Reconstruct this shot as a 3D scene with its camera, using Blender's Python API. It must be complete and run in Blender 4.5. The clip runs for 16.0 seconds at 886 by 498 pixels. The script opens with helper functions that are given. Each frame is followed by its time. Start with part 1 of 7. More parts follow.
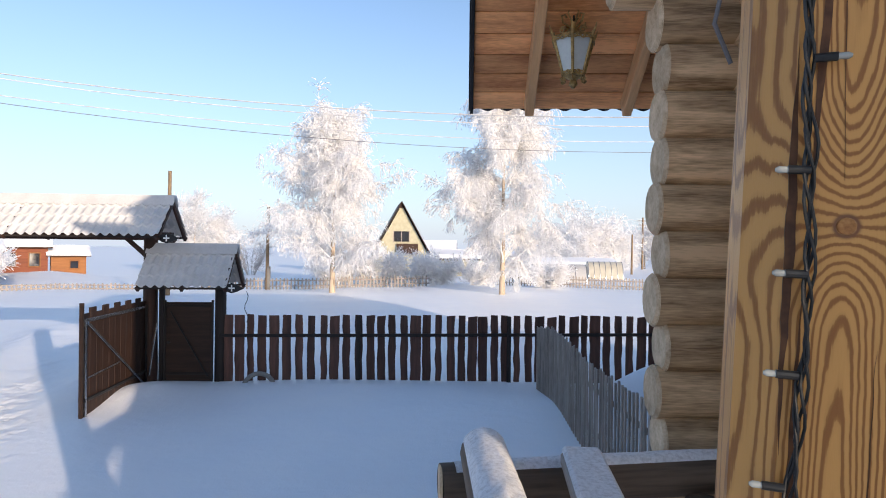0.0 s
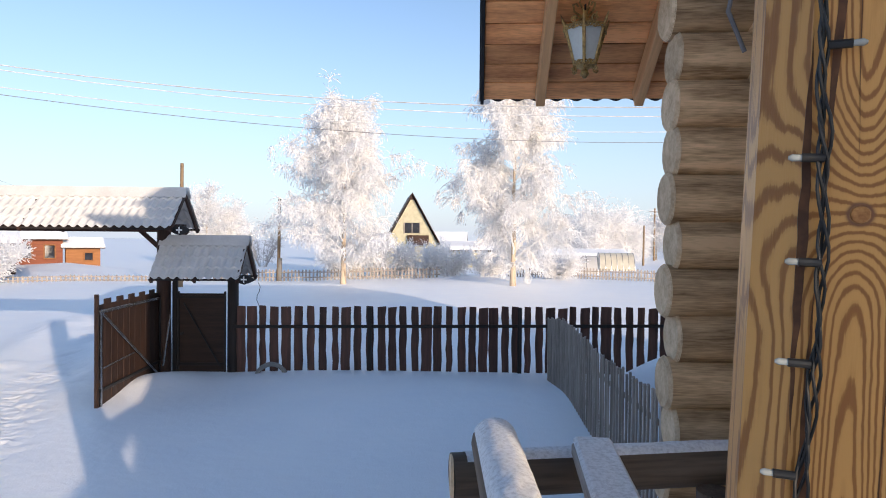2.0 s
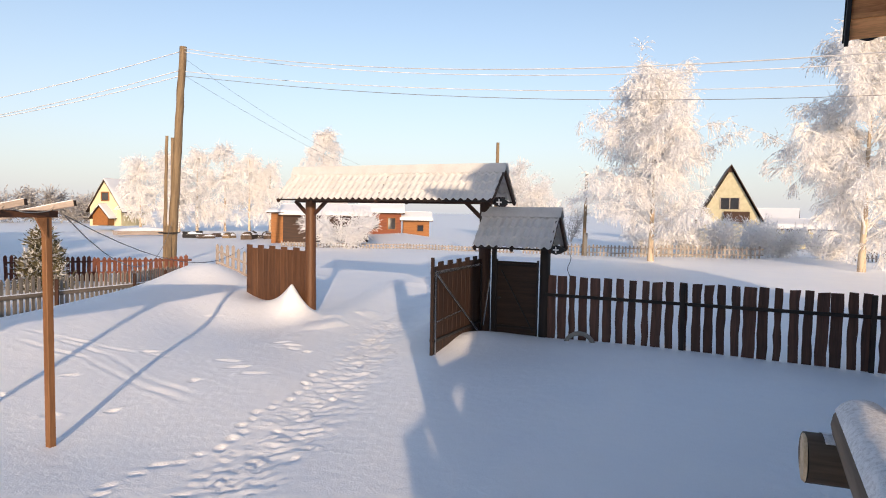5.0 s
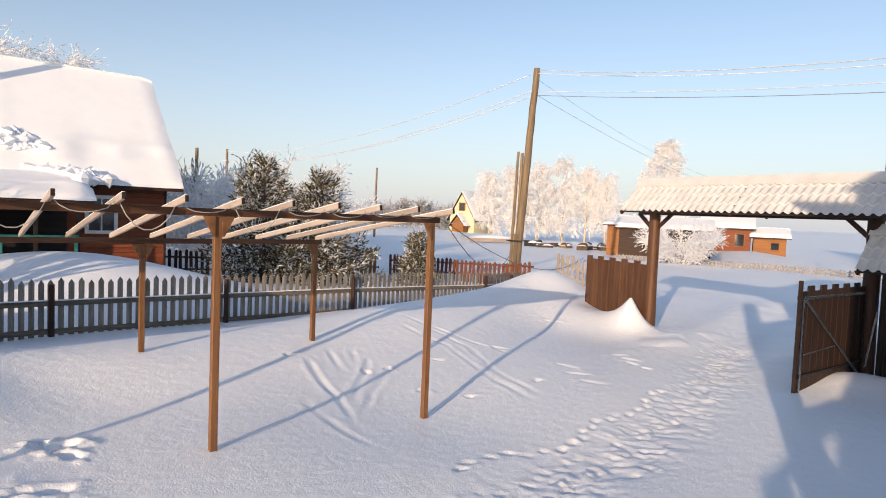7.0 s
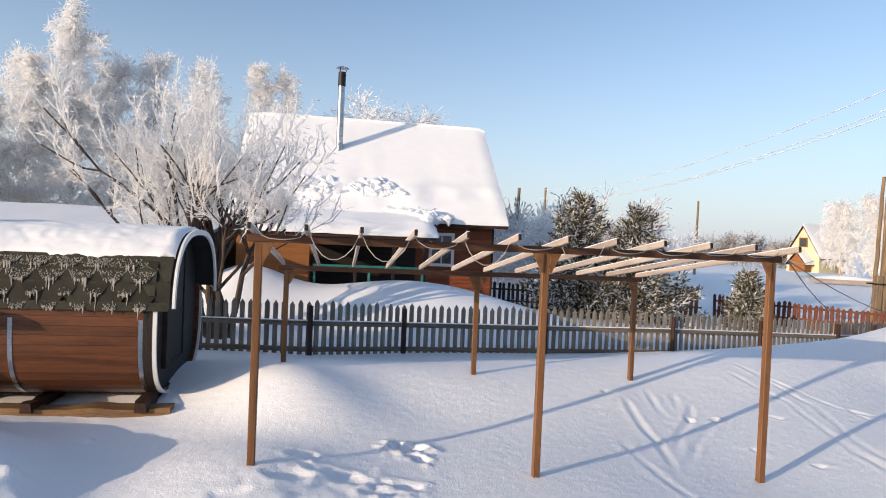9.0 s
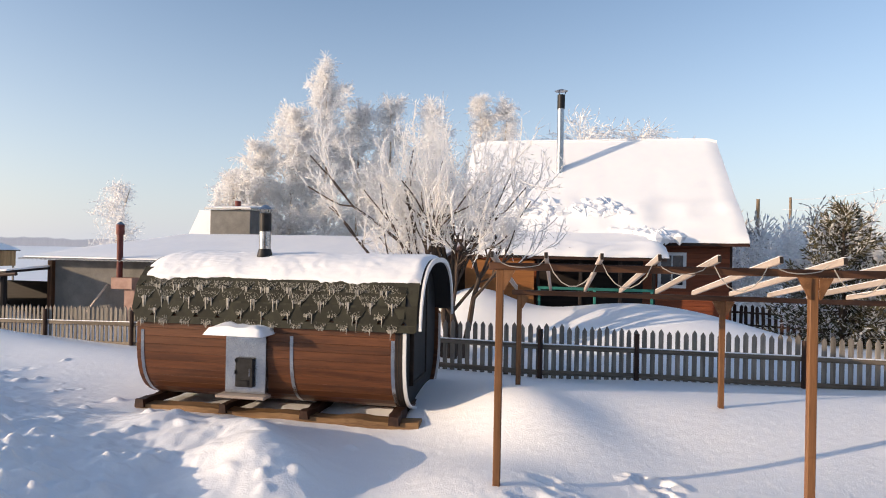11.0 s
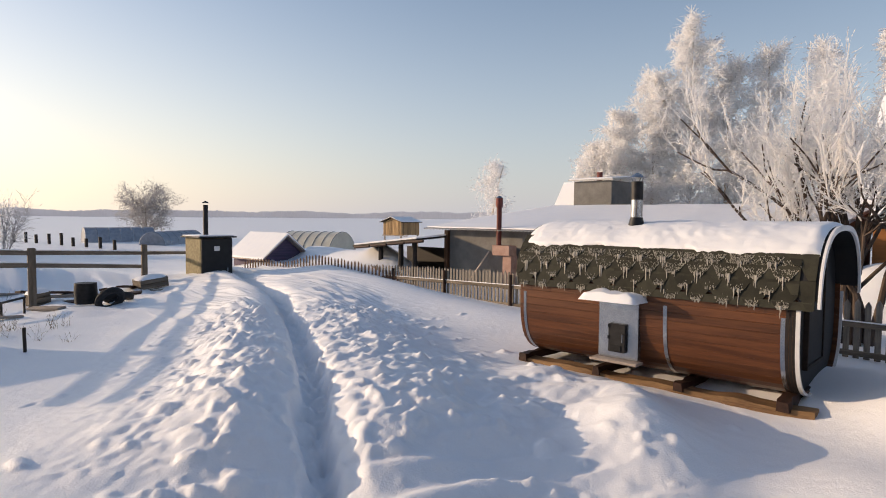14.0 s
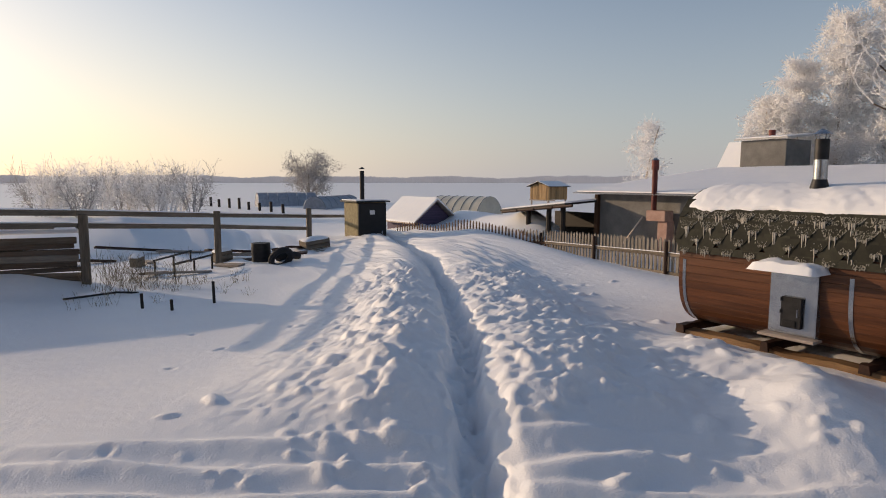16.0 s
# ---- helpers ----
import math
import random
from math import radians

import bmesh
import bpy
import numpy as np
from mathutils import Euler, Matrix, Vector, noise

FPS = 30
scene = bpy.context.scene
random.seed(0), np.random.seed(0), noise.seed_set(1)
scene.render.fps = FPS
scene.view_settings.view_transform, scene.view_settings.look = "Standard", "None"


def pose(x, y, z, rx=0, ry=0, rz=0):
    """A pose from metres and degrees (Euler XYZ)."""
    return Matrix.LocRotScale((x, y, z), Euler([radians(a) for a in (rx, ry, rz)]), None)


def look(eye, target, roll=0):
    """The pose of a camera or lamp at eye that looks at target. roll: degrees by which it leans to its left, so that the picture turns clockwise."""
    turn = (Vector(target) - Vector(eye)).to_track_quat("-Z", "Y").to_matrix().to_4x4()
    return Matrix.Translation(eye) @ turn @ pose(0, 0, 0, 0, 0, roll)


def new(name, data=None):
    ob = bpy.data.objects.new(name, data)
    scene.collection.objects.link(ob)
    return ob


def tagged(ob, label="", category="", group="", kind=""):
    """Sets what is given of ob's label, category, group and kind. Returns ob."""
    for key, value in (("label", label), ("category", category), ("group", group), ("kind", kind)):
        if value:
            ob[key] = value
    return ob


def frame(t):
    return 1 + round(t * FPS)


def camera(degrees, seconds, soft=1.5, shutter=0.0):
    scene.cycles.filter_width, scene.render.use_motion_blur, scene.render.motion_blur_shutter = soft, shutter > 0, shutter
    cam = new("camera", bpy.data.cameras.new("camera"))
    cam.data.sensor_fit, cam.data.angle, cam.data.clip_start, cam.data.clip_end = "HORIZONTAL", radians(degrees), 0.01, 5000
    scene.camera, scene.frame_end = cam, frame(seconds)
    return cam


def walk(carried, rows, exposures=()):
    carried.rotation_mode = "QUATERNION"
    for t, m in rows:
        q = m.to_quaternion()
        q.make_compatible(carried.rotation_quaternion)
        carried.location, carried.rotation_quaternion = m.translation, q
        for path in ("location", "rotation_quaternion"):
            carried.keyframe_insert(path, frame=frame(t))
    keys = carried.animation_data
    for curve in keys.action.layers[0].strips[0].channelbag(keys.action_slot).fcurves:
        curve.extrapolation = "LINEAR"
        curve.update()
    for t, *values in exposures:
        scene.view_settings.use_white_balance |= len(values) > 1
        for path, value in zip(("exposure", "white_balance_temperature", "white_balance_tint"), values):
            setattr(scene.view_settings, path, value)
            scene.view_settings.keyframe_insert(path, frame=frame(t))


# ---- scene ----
cam = camera(71.3, 16.0, soft=1.0)
PATH = [
    (0, (0.222, 0.48, 2.442), (0.143, 2.478, 2.443), 0.6),
    (0.5, (0.222, 0.48, 2.441), (0.119, 2.477, 2.429), 0.9),
    (1, (0.221, 0.476, 2.441), (0.118, 2.474, 2.417), 0.4),
    (1.5, (0.222, 0.479, 2.44), (0.115, 2.476, 2.406), 0.6),
    (2, (0.221, 0.476, 2.44), (0.108, 2.472, 2.413), 0.5),
    (2.5, (0.222, 0.477, 2.44), (0.099, 2.473, 2.399), 0.8),
    (3, (0.223, 0.471, 2.439), (0.001, 2.458, 2.385), 1.2),
    (5.5, (0.095, 0.349, 2.355), (-1.099, 1.949, 2.242), 1.5),
    (6, (0.082, 0.325, 2.358), (-1.27, 1.795, 2.249), 2.2),
    (6.5, (0.048, 0.282, 2.352), (-1.516, 1.522, 2.226), 2.0),
    (7, (-0.012, 0.237, 2.344), (-1.758, 1.207, 2.236), 2.4),
    (7.5, (-0.001, 0.206, 2.346), (-1.878, 0.888, 2.238), 1.7),
    (8, (0.024, 0.181, 2.353), (-1.927, 0.615, 2.271), 2.2),
    (8.5, (0.034, 0.149, 2.349), (-1.951, 0.388, 2.289), 2.5),
    (9, (0.041, 0.115, 2.363), (-1.959, 0.133, 2.326), 2.5),
    (11.5, (0.151, -0.125, 2.422), (-1.656, -0.981, 2.427), 1.7),
    (12, (0.188, -0.164, 2.398), (-1.501, -1.236, 2.389), 2.6),
    (12.5, (0.231, -0.175, 2.396), (-1.325, -1.431, 2.355), 1.9),
    (13, (0.242, -0.185, 2.394), (-1.227, -1.54, 2.308), 0.9),
    (13.5, (0.28, -0.199, 2.391), (-1.089, -1.654, 2.29), 0.7),
    (14, (0.299, -0.216, 2.382), (-0.942, -1.781, 2.278), 0.5),
    (14.5, (0.337, -0.24, 2.385), (-0.782, -1.894, 2.28), 0.8),
    (15, (0.343, -0.255, 2.379), (-0.637, -1.993, 2.231), 0.6),
    (15.5, (0.355, -0.272, 2.376), (-0.512, -2.065, 2.194), 0.3),
    (16, (0.349, -0.269, 2.374), (-0.49, -2.071, 2.154), 0.1),
]
walk(cam, [(t, look(*p)) for t, *p in PATH],
     exposures=[(0, 0.74, 6450, 15), (3, 0.74, 6650, 15), (5.5, 0.58, 7450, 18), (7, 0.55, 7300, 17), (8, 0.52, 7100, 15), (9, 0.55, 6750, 14), (11.5, 0.63, 7200, 17),
                (12.5, 0.53, 7400, 19), (14, 0.36, 7500, 18), (15.0, 0.16, 7600, 18), (16, -0.03, 7600, 18)])

# ---- world, sun ----
SUN_YAW, SUN_UP = 217.5, 12.0          # degrees: yaw from +y to the left, height over the horizon
sun_dir = Vector((-math.sin(radians(SUN_YAW)) * math.cos(radians(SUN_UP)),
                  math.cos(radians(SUN_YAW)) * math.cos(radians(SUN_UP)), math.sin(radians(SUN_UP))))
world = bpy.data.worlds.new("winter_sky")
scene.world = world
world.use_nodes = True
wn = world.node_tree
sky = wn.nodes.new("ShaderNodeTexSky")
sky.sky_type = 'NISHITA'
sky.sun_disc = False
sky.sun_elevation = radians(SUN_UP)
sky.sun_rotation = radians(360 - SUN_YAW)
sky.altitude = 100
sky.air_density, sky.dust_density, sky.ozone_density = 1.0, 1.0, 2.4
# pale frost haze that thickens towards the horizon all the way round
wtc, wsp, wmr, wpw, wmx = (wn.nodes.new(k) for k in ("ShaderNodeTexCoord", "ShaderNodeSeparateXYZ", "ShaderNodeMapRange", "ShaderNodeMath", "ShaderNodeMix"))
wn.links.new(wtc.outputs["Generated"], wsp.inputs[0])
wn.links.new(wsp.outputs["Z"], wmr.inputs["Value"])
wmr.inputs["From Min"].default_value, wmr.inputs["From Max"].default_value = 0.0, 0.55
wmr.inputs["To Min"].default_value, wmr.inputs["To Max"].default_value = 1.0, 0.0
wpw.operation = 'POWER'
wn.links.new(wmr.outputs[0], wpw.inputs[0])
wpw.inputs[1].default_value = 2.2
wsc = wn.nodes.new("ShaderNodeMath")
wsc.operation = 'MULTIPLY'
wsc.inputs[1].default_value = 0.82
wn.links.new(wpw.outputs[0], wsc.inputs[0])
wmx.data_type = 'RGBA'
wn.links.new(wsc.outputs[0], wmx.inputs["Factor"])
wn.links.new(sky.outputs[0], wmx.inputs["A"])
wdt, wgl, wgm, wad = (wn.nodes.new(k) for k in ("ShaderNodeVectorMath", "ShaderNodeMath", "ShaderNodeMix", "ShaderNodeMapRange"))
wdt.operation = 'DOT_PRODUCT'
wn.links.new(wtc.outputs["Generated"], wdt.inputs[0])
wdt.inputs[1].default_value = sun_dir
wn.links.new(wdt.outputs["Value"], wad.inputs["Value"])
wad.inputs["From Min"].default_value, wad.inputs["From Max"].default_value = 0.0, 1.0
wgl.operation = 'POWER'
wgl.inputs[1].default_value = 2.4
wn.links.new(wad.outputs[0], wgl.inputs[0])
wgm.data_type = 'RGBA'
wn.links.new(wgl.outputs[0], wgm.inputs["Factor"])
wgm.inputs["A"].default_value = (2.75, 3.2, 3.9, 1)      # haze away from the sun
wgm.inputs["B"].default_value = (9.0, 8.1, 6.3, 1)       # warm glow of the haze round the sun
wn.links.new(wgm.outputs["Result"], wmx.inputs["B"])
wn.links.new(wmx.outputs["Result"], wn.nodes["Background"].inputs[0])
wn.nodes["Background"].inputs[1].default_value = 0.150
sun = new("sun", bpy.data.lights.new("sun", 'SUN'))
sun.data.energy, sun.data.angle, sun.data.color = 3.0, radians(0.5), (1.0, 0.82, 0.60)
sun.matrix_world = look(sun_dir * 100, (0, 0, 0))

# ---- materials ----
def material(name, base, dark=None, rough=0.7, scale=8.0, stretch=(1, 1, 1), bump=0.2, fine=60.0, metal=0.0,
             spread=(0.35, 0.65), vary=0.12, spec=0.3):
    """Base colour mottled with a second one at two scales, a little different on each piece, with fine relief."""
    m = bpy.data.materials.new(name)
    m.use_nodes = True
    t = m.node_tree
    n, l = t.nodes, t.links
    b = n["Principled BSDF"]
    b.inputs["Roughness"].default_value = rough
    b.inputs["Metallic"].default_value = metal
    b.inputs["Specular IOR Level"].default_value = spec
    tc, mp = n.new("ShaderNodeTexCoord"), n.new("ShaderNodeMapping")
    mp.inputs["Scale"].default_value = stretch
    inf = n.new("ShaderNodeObjectInfo")
    off = n.new("ShaderNodeVectorMath")
    off.operation = 'SCALE'
    comb = n.new("ShaderNodeCombineXYZ")
    for i in range(3):
        l.new(inf.outputs["Random"], comb.inputs[i])
    off.inputs["Scale"].default_value = 37.0
    l.new(comb.outputs[0], off.inputs[0])
    add = n.new("ShaderNodeVectorMath")
    l.new(tc.outputs["Object"], add.inputs[0])
    l.new(off.outputs[0], add.inputs[1])
    l.new(add.outputs[0], mp.inputs["Vector"])
    n1, n2 = n.new("ShaderNodeTexNoise"), n.new("ShaderNodeTexNoise")
    for q, s, d in ((n1, scale, 5), (n2, fine, 3)):
        q.inputs["Scale"].default_value = s
        q.inputs["Detail"].default_value = d
        l.new(mp.outputs[0], q.inputs["Vector"])
    mid = n.new("ShaderNodeMath")
    mid.operation = 'MULTIPLY_ADD'
    mid.inputs[1].default_value = 0.35
    l.new(n2.outputs[0], mid.inputs[0])
    sc = n.new("ShaderNodeMath")
    sc.operation = 'MULTIPLY'
    sc.inputs[1].default_value = 0.65
    l.new(n1.outputs[0], sc.inputs[0])
    l.new(sc.outputs[0], mid.inputs[2])
    rp = n.new("ShaderNodeValToRGB")
    rp.color_ramp.elements[0].position, rp.color_ramp.elements[1].position = spread
    dark = dark or tuple(c * 0.6 for c in base)
    rp.color_ramp.elements[0].color, rp.color_ramp.elements[1].color = (*dark, 1), (*base, 1)
    l.new(mid.outputs[0], rp.inputs[0])
    hs = n.new("ShaderNodeHueSaturation")
    vr = n.new("ShaderNodeMapRange")
    vr.inputs["To Min"].default_value, vr.inputs["To Max"].default_value = 1 - vary, 1 + vary
    l.new(inf.outputs["Random"], vr.inputs["Value"])
    l.new(vr.outputs[0], hs.inputs["Value"])
    l.new(rp.outputs[0], hs.inputs["Color"])
    l.new(hs.outputs[0], b.inputs["Base Color"])
    bp = n.new("ShaderNodeBump")
    bp.inputs["Strength"].default_value = bump
    bp.inputs["Distance"].default_value = 0.01
    l.new(mid.outputs[0], bp.inputs["Height"])
    l.new(bp.outputs[0], b.inputs["Normal"])
    return m


LONG = (0.12, 1.6, 1.6)       # grain along a piece's own x
SNOW = material("snow", (0.93, 0.935, 0.945), (0.885, 0.90, 0.93), 0.5, 1.2, bump=0.35, fine=55, vary=0.0, spec=0.5)
sb = SNOW.node_tree.nodes["Bump"]
sb.inputs["Distance"].default_value, sb.inputs["Strength"].default_value = 0.02, 0.75
st, sl = SNOW.node_tree.nodes, SNOW.node_tree.links
sn_mid, sn_b = st.new("ShaderNodeTexNoise"), st.new("ShaderNodeBump")
sn_mid.inputs["Scale"].default_value, sn_mid.inputs["Detail"].default_value = 7.0, 6
sl.new(st["Texture Coordinate"].outputs["Object"], sn_mid.inputs["Vector"])
sn_b.inputs["Distance"].default_value, sn_b.inputs["Strength"].default_value = 0.03, 0.2
sl.new(sn_mid.outputs[0], sn_b.inputs["Height"])
sl.new(sb.outputs[0], sn_b.inputs["Normal"])
sl.new(sn_b.outputs[0], st["Principled BSDF"].inputs["Normal"])
sn_len, sn_fade = st.new("ShaderNodeVectorMath"), st.new("ShaderNodeMapRange")     # the open field is wind-packed and smooth
sn_len.operation = 'LENGTH'
sl.new(st["Texture Coordinate"].outputs["Object"], sn_len.inputs[0])
sl.new(sn_len.outputs["Value"], sn_fade.inputs["Value"])
sn_fade.inputs["From Min"].default_value, sn_fade.inputs["From Max"].default_value = 14.0, 60.0
sn_fade.inputs["To Min"].default_value, sn_fade.inputs["To Max"].default_value = 0.75, 0.03
sl.new(sn_fade.outputs[0], sb.inputs["Strength"])
sn_two = st.new("ShaderNodeMath")
sn_two.operation = 'MULTIPLY'
sn_two.inputs[1].default_value = 0.5
sl.new(sn_fade.outputs[0], sn_two.inputs[0])
sl.new(sn_two.outputs[0], sn_b.inputs["Strength"])
SNOWCAP = material("snow_cap", (0.93, 0.935, 0.945), (0.885, 0.90, 0.93), 0.55, 3, bump=0.6, fine=60, vary=0.0)
FROST = material("hoar_frost", (0.94, 0.93, 0.92), (0.86, 0.85, 0.85), 0.7, 2.0, bump=0.0, fine=9, vary=0.03, spec=0.2)
FENCEWOOD = material("side_fence_wood", (0.285, 0.255, 0.22), (0.12, 0.105, 0.088), 0.8, 9, (0.12, 1.6, 1.6), 0.35, 70)
SHEDPLANK = material("ochre_planks", (0.42, 0.27, 0.13), (0.24, 0.15, 0.075), 0.75, 9, (0.12, 1.6, 1.6), 0.3, 60, vary=0.35)
BOARDWOOD = material("brown_fence_boards", (0.125, 0.058, 0.042), (0.05, 0.026, 0.02), 0.6, 7, (0.12, 1.6, 1.6), 0.3, 60, vary=0.25)
PERGBEAM = material("dark_beam_wood", (0.12, 0.055, 0.03), (0.06, 0.028, 0.016), 0.55, 9, (0.12, 1.6, 1.6), 0.3, 60)
REDFENCE = material("red_brown_pickets", (0.17, 0.055, 0.03), (0.09, 0.03, 0.02), 0.65, 7, (0.12, 1.6, 1.6), 0.3, 60)
# right leaf and wicket door boards, the house's shade put into the colour
LEAFWOOD = material("shaded_leaf_boards", (0.045, 0.022, 0.014), (0.018, 0.010, 0.007), 0.6, 9, (0.12, 1.6, 1.6), 0.3, 60)
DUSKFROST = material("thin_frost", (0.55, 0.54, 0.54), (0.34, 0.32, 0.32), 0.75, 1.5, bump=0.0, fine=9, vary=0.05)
BIRCH = material("birch_bark", (0.56, 0.45, 0.34), (0.13, 0.09, 0.065), 0.8, 5, (1, 1, 0.25), 0.3, 24, spread=(0.36, 0.5))
BARK = material("grey_bark", (0.13, 0.095, 0.075), (0.045, 0.032, 0.026), 0.85, 9, (1, 1, 0.2), 0.4, 40)
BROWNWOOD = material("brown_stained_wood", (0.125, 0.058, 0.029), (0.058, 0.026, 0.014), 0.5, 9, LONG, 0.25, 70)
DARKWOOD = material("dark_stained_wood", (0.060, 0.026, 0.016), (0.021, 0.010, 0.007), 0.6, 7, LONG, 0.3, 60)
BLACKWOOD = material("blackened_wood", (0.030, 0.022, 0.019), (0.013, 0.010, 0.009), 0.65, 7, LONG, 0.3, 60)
GREYWOOD = material("weathered_grey_wood", (0.42, 0.37, 0.33), (0.19, 0.165, 0.145), 0.8, 9, LONG, 0.35, 70)
PALEWOOD = material("pale_sawn_wood", (0.50, 0.42, 0.37), (0.31, 0.25, 0.21), 0.65, 8, LONG, 0.25, 70)
OAKWOOD = material("oiled_post_wood", (0.24, 0.115, 0.052), (0.12, 0.055, 0.024), 0.5, 8, LONG, 0.2, 60)
POLEWOOD = material("pole_wood", (0.281, 0.202, 0.123), (0.133, 0.092, 0.057), 0.75, 10, LONG, 0.35, 60)
LOGWOOD = material("aged_log_wood", (0.66, 0.46, 0.27), (0.23, 0.14, 0.072), 0.65, 7, (0.22, 2.2, 2.2), 0.6, 60, spread=(0.36, 0.60), vary=0.32)
LOGEND = material("log_end_grain", (0.66, 0.52, 0.36), (0.40, 0.29, 0.18), 0.8, 14, bump=0.4, fine=80)
SOFFIT = material("soffit_boards", (0.84, 0.43, 0.19), (0.42, 0.165, 0.065), 0.5, 5, (0.35, 2.2, 2.2), 0.2, 50, vary=0.28, spread=(0.32, 0.60))
RAFTER = material("rafter_wood", (0.74, 0.45, 0.23), (0.48, 0.27, 0.13), 0.55, 7, LONG, 0.2, 50)
ROOFSHEET = material("frosted_roof_sheet", (0.60, 0.59, 0.585), (0.50, 0.49, 0.48), 0.6, 3, bump=0.2, fine=30)
STEEL = material("galvanised_steel", (0.46, 0.48, 0.51), (0.30, 0.32, 0.35), 0.26, 6, bump=0.1, fine=40, metal=0.9)
IRON = material("black_iron", (0.035, 0.035, 0.038), (0.02, 0.02, 0.02), 0.5, 10, bump=0.2, metal=0.6)
REDWALL = material("red_brown_boards", (0.27, 0.075, 0.03), (0.17, 0.045, 0.02), 0.6, 5, LONG, 0.25, 40)
ORANGEWALL = material("orange_boards", (0.310, 0.124, 0.037), (0.211, 0.081, 0.025), 0.6, 5, LONG, 0.25, 40)
CREAM = material("cream_paint", (0.74, 0.68, 0.46), (0.64, 0.58, 0.38), 0.7, 3, bump=0.15)
YELLOWWALL = material("yellow_brown_wall", (0.50, 0.47, 0.34), (0.38, 0.355, 0.25), 0.7, 3, bump=0.15)
WHITE = material("white_paint", (0.80, 0.80, 0.80), (0.70, 0.70, 0.70), 0.5, 5, bump=0.1)
CONCRETE = material("grey_render", (0.240, 0.232, 0.216), (0.160, 0.152, 0.144), 0.85, 2.5, bump=0.4, fine=30)
SHINGLE = material("green_bitumen_shingle", (0.040, 0.039, 0.027), (0.020, 0.020, 0.015), 0.85, 8, bump=0.5, fine=120, vary=0.3)
SAUNAWOOD = material("sauna_boards", (0.150, 0.056, 0.024), (0.072, 0.027, 0.013), 0.42, 6, LONG, 0.2, 50, spread=(0.38, 0.62))
BLACK = material("black_board", (0.022, 0.022, 0.024), (0.014, 0.014, 0.015), 0.6, 4, bump=0.2)
GLASS = material("dark_window_glass", (0.03, 0.035, 0.045), (0.02, 0.02, 0.025), 0.05, 2, bump=0.0, spec=0.8)
REDPIPE = material("red_oxide_metal", (0.20, 0.05, 0.04), (0.11, 0.03, 0.025), 0.6, 6, bump=0.2)
TEAL = material("teal_paint", (0.03, 0.22, 0.19), (0.02, 0.15, 0.13), 0.6, 6)
POLY = material("polycarbonate", (0.62, 0.58, 0.48), (0.48, 0.44, 0.36), 0.3, 2, bump=0.1)
RUBBER = material("rubber", (0.03, 0.03, 0.032), None, 0.8, 9)
# distance haze is put into this pale colour
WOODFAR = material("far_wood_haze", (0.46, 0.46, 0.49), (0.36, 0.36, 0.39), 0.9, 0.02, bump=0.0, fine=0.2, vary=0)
NEEDLE = material("spruce_needles", (0.149, 0.124, 0.068), (0.043, 0.046, 0.028), 0.8, 3, bump=0, fine=20)
CABLE = material("frosted_cable", (0.75, 0.76, 0.78), (0.5, 0.5, 0.52), 0.7, 6)
GREYCABLE = material("grey_cable", (0.20, 0.20, 0.21), None, 0.7, 6)

KNOT = material("dark_crack_wood", (0.12, 0.05, 0.02), (0.06, 0.024, 0.010), 0.6, 60, bump=0.2)
KNOTDISC = material("knot_wood", (0.40, 0.20, 0.068), (0.21, 0.085, 0.024), 0.6, 260, bump=0.2)
DARKLOG = material("weathered_dark_log", (0.16, 0.12, 0.09), (0.06, 0.045, 0.035), 0.75, 10, (0.1, 1.4, 1.4), 0.4, 50)
SKIDWOOD = material("sawn_skid_timber", (0.27, 0.158, 0.074), (0.105, 0.056, 0.028), 0.7, 7, LONG, 0.3, 50)
OLDRAIL = material("dark_old_rail_wood", (0.22, 0.18, 0.14), (0.085, 0.068, 0.05), 0.8, 9, LONG, 0.35, 60)
GRAINSNOW = material("grainy_frost", (0.84, 0.85, 0.87), (0.60, 0.60, 0.61), 0.8, 60, bump=0.7, fine=260, vary=0.0, spread=(0.34, 0.56))
CORD = material("pale_cord", (0.55, 0.52, 0.47), (0.4, 0.37, 0.33), 0.7, 10)
ICE = material("ice", (0.58, 0.54, 0.47), (0.36, 0.33, 0.28), 0.15, 8, bump=0.05, spec=0.6)
CRUST = material("frost_crust", (0.42, 0.40, 0.35), (0.20, 0.185, 0.15), 0.7, 30, bump=0.3)
BRICKPINK = material("pink_brick", (0.46, 0.30, 0.24), (0.34, 0.20, 0.16), 0.8, 6, bump=0.3)
OSB = material("chip_board", (0.30, 0.25, 0.13), (0.18, 0.14, 0.07), 0.7, 12, bump=0.2)
PURPLE = material("faded_purple_boards", (0.10, 0.07, 0.13), (0.05, 0.04, 0.07), 0.7, 6, LONG)
BRASS = material("aged_brass", (0.55, 0.38, 0.15), (0.20, 0.13, 0.055), 0.45, 30, bump=0.4, metal=0.45)
MILKGLASS = material("frosted_lantern_glass", (0.60, 0.66, 0.66), (0.50, 0.55, 0.56), 0.25, 6)
PLASTIC = material("black_plastic", (0.02, 0.022, 0.024), None, 0.4, 8)
CLEAR = material("milky_bulb", (0.40, 0.43, 0.41), None, 0.2, 8)
WEED = material("dry_weeds", (0.30, 0.25, 0.18), (0.16, 0.13, 0.09), 0.8, 8, bump=0)
# blue-grey of shaded snow, put into the colour of the low arches
BLUESNOWROOF = material("shaded_snow_cover", (0.30, 0.33, 0.38), (0.2, 0.22, 0.26), 0.6, 4)


